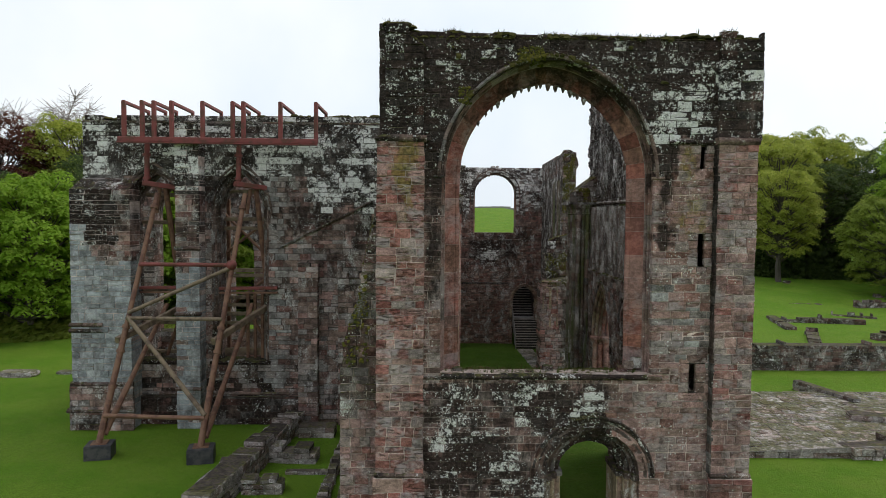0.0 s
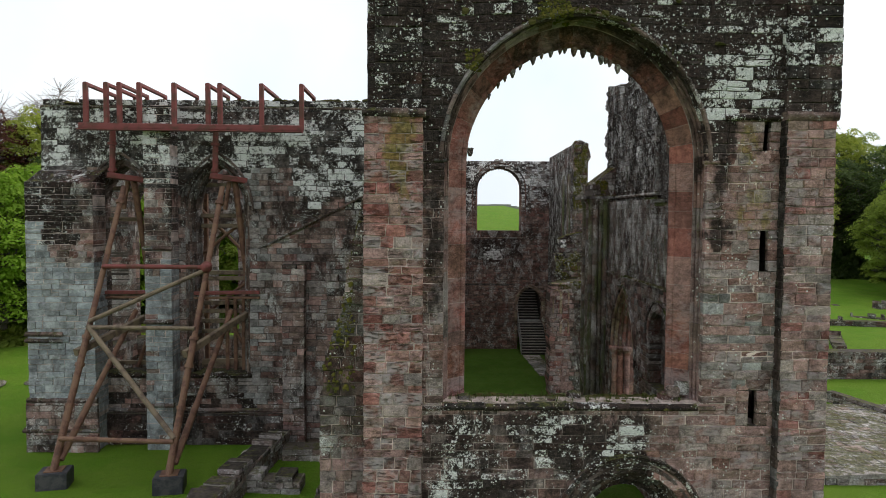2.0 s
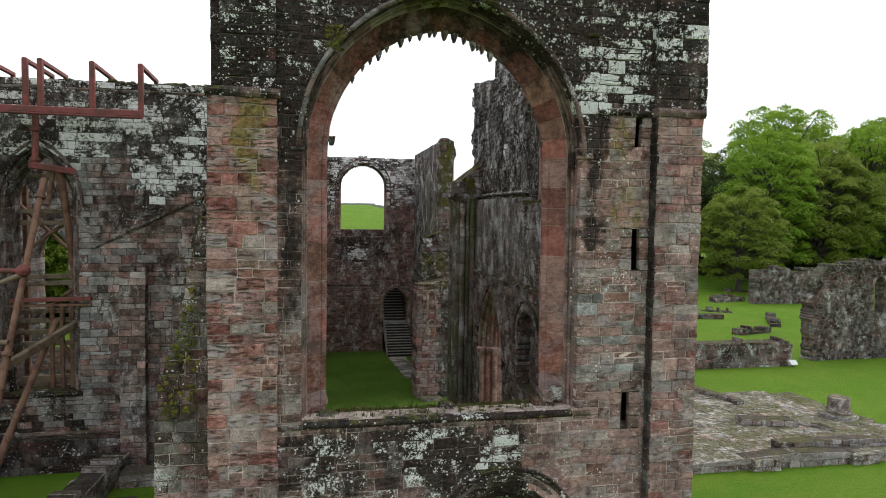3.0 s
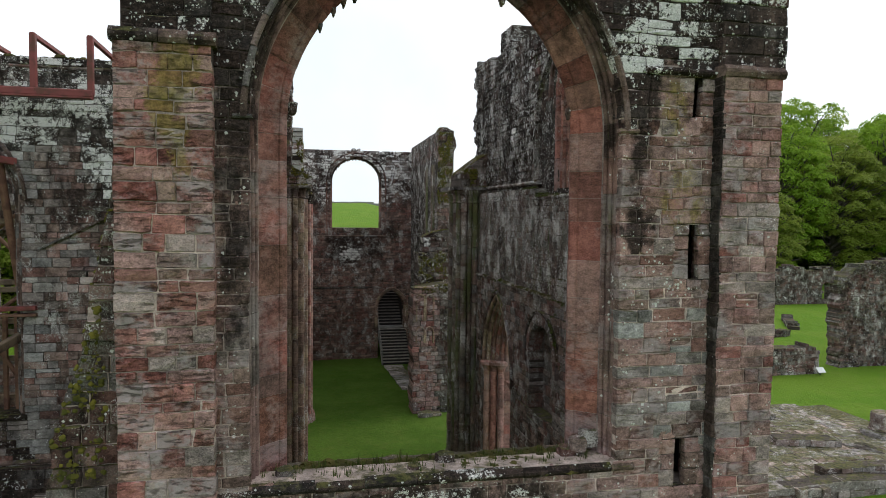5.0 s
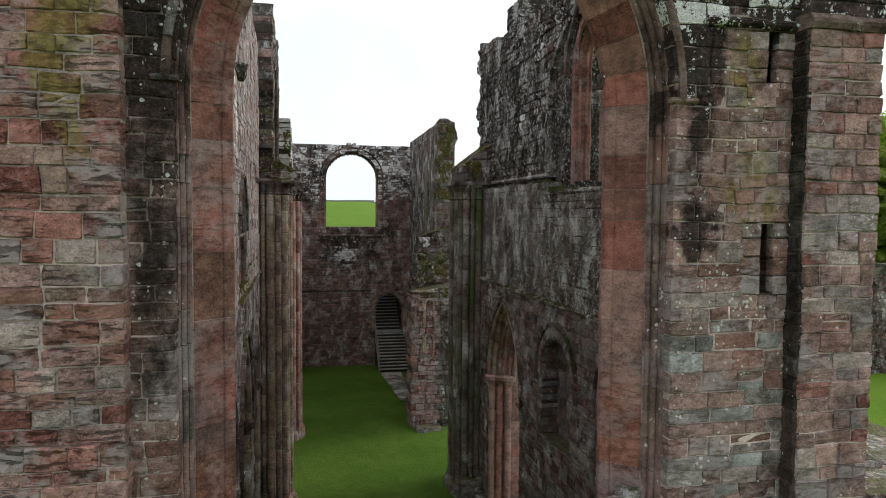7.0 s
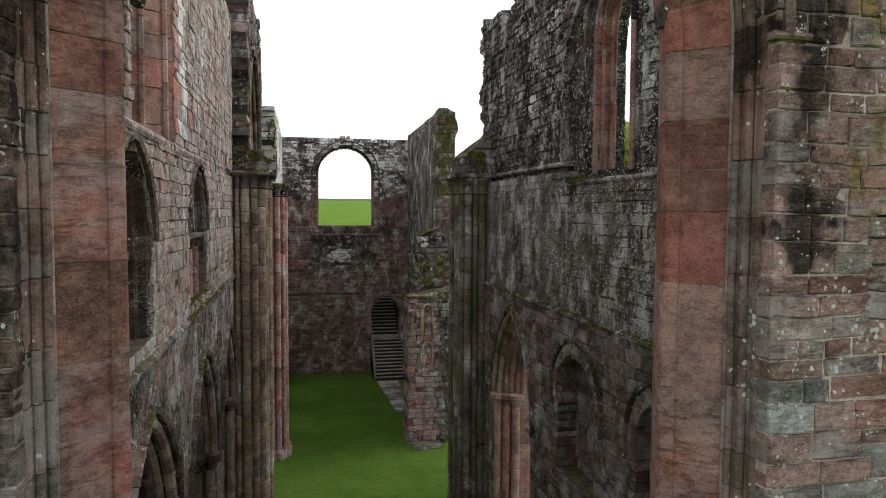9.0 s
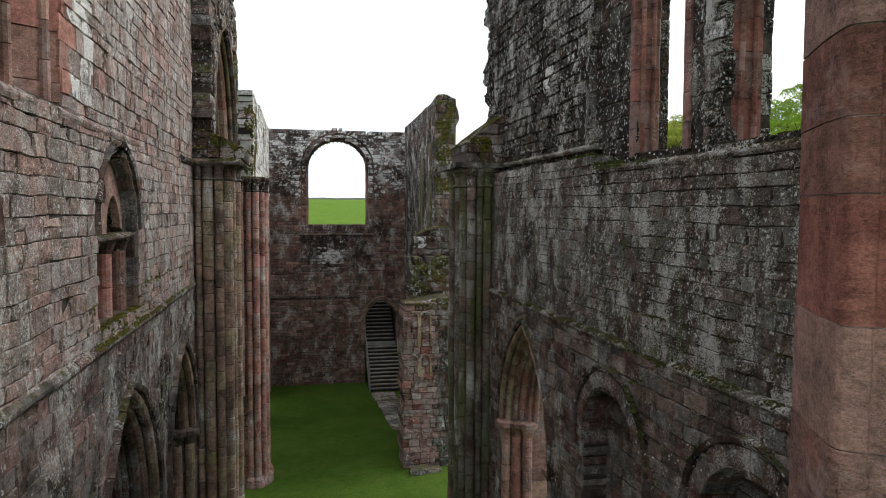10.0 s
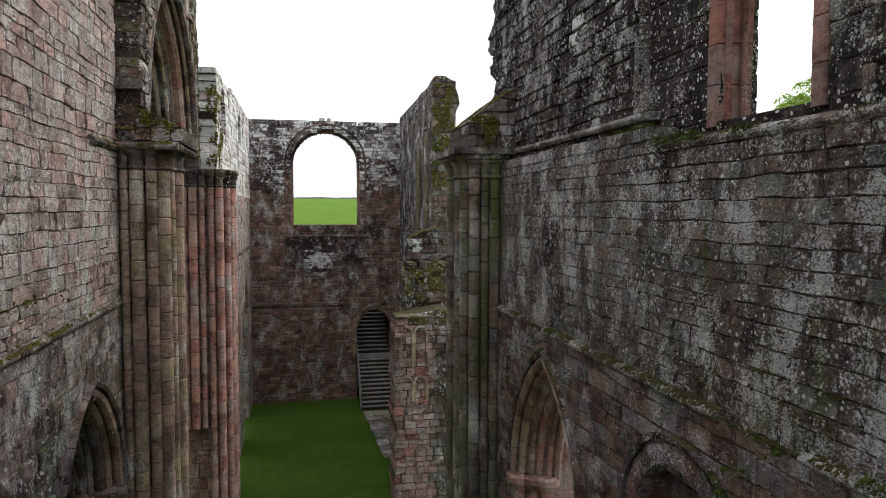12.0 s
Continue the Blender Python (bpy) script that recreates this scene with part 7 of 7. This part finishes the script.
kinds = [
    tree("beech_tree", "broad beech with fresh green drooping foliage", 24, 9.5, M["leaf_green"], 60000, 701, 0.0),
    tree("beech_tree", "tall beech in bright spring leaf", 27, 9.0, M["leaf_bright"], 60000, 702, 0.0),
    tree("oak_tree", "oak with yellowish young leaves", 23, 8.0, M["leaf_yellow"], 42000, 703, 0.1),
    tree("sycamore_tree", "dense bright green sycamore", 18, 7.5, M["leaf_bright"], 60000, 704, 0.0, (0.11, 0.2), flat=0.8),
    tree("beech_tree", "dark shaded tree at the wood's edge", 20, 8.0, M["leaf_dark"], 24000, 705, 0.05),
    tree("copper_beech_tree", "copper beech with reddish leaves", 22, 8.0, M["leaf_copper"], 30000, 706, 0.1),
    tree("bare_tree", "leafless tree with a fan of fine grey twigs", 20, 7.0, M["leaf_dark"], 0, 707, 0.3, bare_tree=True),
]
rt = random.Random(720)
placed = set()


def plant(kind, x, y, scale=1.0, dz=0.0):
    m = pose(x, y, ground_height(x, y) + dz, 0, 0, rt.uniform(0, 360)) @ Matrix.Diagonal((scale, scale, scale * rt.uniform(0.92, 1.08), 1))
    if kind not in placed:
        placed.add(kind)
        kinds[kind].matrix_basis = m
    else:
        ob = copy_thing(kinds[kind], pose(0, 0, 0))
        ob.matrix_basis = m


# wood on the valley side
for kind, x, y, s in ((0, 62, 92, 0.68), (1, 72, 99, 0.9), (0, 83, 101, 1.04), (1, 95, 104, 1.06), (2, 106, 108, 1.2), (0, 112, 98, 1.2), (2, 54, 106, 0.78), (2, 59, 117, 1.0), (2, 50, 122, 0.95), (4, 58, 126, 1.0), (4, 66, 118, 1.1), (2, 64, 128, 1.2), (2, 72, 132, 1.25), (4, 80, 120, 1.2)):
    plant(kind, x, y, s)
for kind, x, y, s in ((1, 88, 118, 1.24), (0, 100, 122, 1.35), (2, 56, 140, 1.15), (6, 76, 146, 1.4), (2, 66, 150, 1.3), (4, 74, 108, 0.9), (4, 90, 108, 0.9), (1, 124, 106, 1.2), (0, 80, 140, 1.2), (4, 100, 112, 1.0), (6, 62, 146, 1.2), (1, 118, 122, 1.35)):
    plant(kind, x, y, s)
# trees beyond the presbytery
for kind, x, y, s in ((3, -36, 61, 0.9), (3, -43, 58, 0.85), (3, -31, 70, 0.95), (5, -58, 92, 1.22), (5, -66, 84, 1.15), (6, -57, 104, 1.5), (6, -50, 104, 1.1), (4, -46, 70, 0.9), (4, -38, 78, 0.9), (4, -54, 66, 0.9), (0, -26, 74, 0.75), (3, -20, 78, 0.8), (1, -30, 88, 0.85), (4, -22, 92, 0.9), (1, -14, 86, 0.7),
                      (3, -70, 76, 1.1), (2, -48, 96, 1.1), (4, -60, 74, 1.0)):
    plant(kind, x, y, s)


def undergrowth(spots, mat, name, label, seed, size=(0.25, 0.5)):
    r = random.Random(seed)
    vs, fs = [], []
    for x, y, rx, ry, h, n in spots:
        for _ in range(n):
            a, q = r.uniform(0, 6.283), r.uniform(0, 1) ** 0.5
            px, py = x + math.cos(a) * q * rx, y + math.sin(a) * q * ry
            top = h * (1 - q * q) * r.uniform(0.5, 1.0) * (0.7 + 0.5 * wobble(px, 0.4, py * 0.4))
            p = Vector((px, py, ground_height(px, py) + max(0.02, top)))
            s = r.uniform(*size)
            nrm = Vector((r.uniform(-1, 1), r.uniform(-1.2, 0.6), r.uniform(0.2, 1))).normalized()
            e = nrm.orthogonal().normalized()
            f = nrm.cross(e)
            b = len(vs)
            vs += [tuple(p - e * s), tuple(p - f * s * 0.5), tuple(p + e * s), tuple(p + f * s * 0.5)]
            fs.append((b, b + 1, b + 2, b + 3))
    tagged(part(name, (vs, fs), mat), label, "bushes", kind="stuff")


undergrowth([(-44, 62, 12, 4, 3.0, 5000), (-33, 66, 8, 4, 2.5, 3500), (-62, 66, 12, 5, 4, 3000)], M["leaf_green"], "undergrowth", "low green undergrowth under the trees", 731)
undergrowth([(62, 116, 12, 6, 9, 6000), (82, 112, 16, 5, 7, 6000), (104, 112, 14, 5, 7, 5000), (-40, 72, 20, 4, 7, 6000), (-18, 84, 14, 5, 6, 4000)], M["leaf_dark"], "thicket", "dark shaded thicket under the wood", 732, (0.4, 0.8))
kw = Nodes("dry_stone_wall")
M["field_wall"] = kw.done(kw.mix(kw.noise(1.5, 5), (0.18, 0.18, 0.165), (0.3, 0.29, 0.27)), 0.95, kw.noise(3, 4), 0.8, 0.2)
fw = []
for i in range(60):
    x0 = -60 + i * 3
    z = ground_height(x0, 322)
    fw.append(box(x0, x0 + 3.05, 321.6, 322.4, z - 1, z + 0.7 + 0.2 * wobble(i, 0.7)))
tagged(part("wall_field", join(*fw), M["field_wall"]), "far dry stone wall along the field's top", "wall", kind="structure")

# ---- moss, ferns and grass on the masonry ----
def moss_mat(name, a, b):
    k = Nodes(name)
    r = k.piece()
    return k.done(k.mix(k.math("MULTIPLY", r, k.noise(9, 3)), a, b), 0.95, k.noise(60, 3), 0.8, 0.01, 0.1)


M["moss"] = moss_mat("cushion_moss", (0.04, 0.04, 0.014), (0.14, 0.12, 0.035))
M["moss_green"] = moss_mat("bright_moss", (0.05, 0.055, 0.014), (0.24, 0.2, 0.035))
M["tuft"] = moss_mat("grass_tuft", (0.04, 0.06, 0.014), (0.15, 0.17, 0.045))
rm = random.Random(741)
wall_head = [(-1.2 + 0.35 * i, 20.75, top_n(-1.2 + 0.35 * i) - 0.03, 0.25, 0.75, 34) for i in range(30)]
clumps("moss", wall_head, M["moss"], "thick moss and turf along the wall head", "moss", (0.05, 0.17), 742)
clumps("moss", [(u, 36.9, top_p(u) - 0.03, 0.3, 0.5, 16) for u in [-18 + 0.6 * i for i in range(28)]], M["moss"], "moss along the presbytery wall head", "moss", (0.06, 0.18), 743)
clumps("sill_turf", [(0.6 + 0.45 * i, 20.55, 6.4, 0.35, 0.5, 20 + 26 * (i % 3 > 0)) for i in range(12)] + [(4.6, 20.5, 6.44, 0.9, 0.4, 60), (1.3, 20.6, 6.42, 0.6, 0.4, 40)], M["moss"], "moss and turf on the great sill", "moss", (0.05, 0.17), 744)
for u, v, w in ((0.75, 20.45, 0.3), (2.9, 20.35, 0.24), (3.5, 20.6, 0.34), (5.75, 20.5, 0.36)):
    bm = rough_stone((w, 0.28, 0.7 * w), 780 + int(10 * u))
    bmesh.ops.transform(bm, matrix=Matrix.Translation((u, v, 6.4)), verts=bm.verts)
    part("sill_block", bm, M["ruin"], north, "loose mossy block on the sill")
clumps("grass_tuft", [(0.6 + 0.5 * i, 20.5, 6.42, 0.35, 0.4, 24) for i in range(12)] + [(u, 20.7, top_n(u), 0.4, 0.7, 12) for u in range(-1, 9)], M["tuft"], "short grass tufts on the sill and wall head", "grass", (0.08, 0.22), 745, True)
down, south_, west_, east_ = (0, 0, -1), (0, 1, 0), (1, 0, 0), (-1, 0, 0)
drape("moss", [stub], [(-2.75, -1.75, 20.0, 20.6, 12.5, 300, down), (-2.75, -1.9, 18.5, 18.5, (6.7, 9.4), 170, south_)], M["moss_green"], "bright green moss cushions on broken stone", "moss", (0.03, 0.09), 746, 0.3)
drape("moss", [north], [(2.3, 3.2, 19.0, 19.0, (15.6, 16.1), 120, south_), (0.7, 1.1, 19.0, 19.0, (14.4, 14.9), 50, south_)], M["moss_green"], "moss cushions high on the arch wall", "moss", (0.03, 0.08), 741, 0.2)
drape("turf", [north] + [o_ for o_ in bpy.data.objects if o_.name.startswith("buttress")], [(-1.4, 9.3, 19.9, 20.7, 17.6, 1500, down)], M["moss"], "ragged turf and moss on the wall head", "moss", (0.07, 0.2), 740, 0.45)
tops = [o_ for o_ in bpy.data.objects if o_.name.startswith("wall_fragment")]
drape("moss", tops + [p_ne, p_nw, p_se], [(0.3, 1.7, 36.1, 38.5, 13.3, 900, down), (0.35, 1.55, 35.5, 35.5, (12.2, 12.8), 260, south_), (0.2, 1.75, 44.0, 46.0, 13.0, 500, down), (7.5, 9.0, 36.2, 38.0, 14.2, 400, down), (7.7, 8.3, 35.5, 35.5, (12.1, 12.7), 160, south_)],
      M["moss_green"], "moss hanging over the broken pier tops", "moss", (0.025, 0.08), 747, 0.25)
drape("moss", [east], [(0.2, 0.36, 27.0, 34.5, 9.4, 1200, down), (0.2, 0.36, 27.5, 30.5, 9.2, 600, down), (0.3, 0.42, 35.5, 36.4, 12.4, 60, down)], M["moss_green"], "moss and small ferns on the ledges", "moss", (0.015, 0.05), 752, 0.4)
drape("moss", [arch_e, se], [(0.3, 1.2, 44.0, 45.4, 19.0, 200, down), (3.2, 3.2, 44.5, 46.3, (11.9, 14.4), 500, east_), (1.0, 1.7, 43.5, 43.5, (12.0, 14.6), 300, south_), (3.2, 3.2, 42.8, 44.6, (14.5, 17.5), 200, east_)], M["moss_green"], "moss down the torn wall edge", "moss", (0.03, 0.09), 753, 0.2)
drape("moss", [west], [(8.28, 8.72, 22.0, 31.0, 12.3, 2600, down), (8.22, 8.42, 22.0, 36.0, 9.0, 3000, down), (8.7, 9.6, 30.0, 38.5, 19.0, 500, down)], M["moss"], "dark moss along the ledges", "moss", (0.012, 0.042), 748, 0.35)
drape("fern", [west], [(8.17, 8.32, 25.5, 28.0, 9.0, 140, down), (8.17, 8.32, 32.8, 33.8, 9.0, 60, down), (8.3, 8.5, 27.5, 31.0, 12.3, 220, down), (7.9, 7.9, 25.6, 26.0, (9.8, 10.1), 40, west_)], M["tuft"], "ferns and grass growing from the ledges", "plant", (0.04, 0.1), 749, 0.9)
drape("ivy", [stump, sw], [(7.0, 10.0, 45.0, 48.6, 12.0, 900, down), (7.6, 9.2, 44.0, 44.0, (6.6, 9.4), 480, south_), (9.1, 10.1, 48.0, 49.5, 17.0, 150, down), (9.1, 10.0, 47.6, 47.6, (11.5, 15.6), 700, south_)], M["moss_green"], "yellow-green plants growing on the broken pier", "plant", (0.03, 0.1), 750, 0.4)
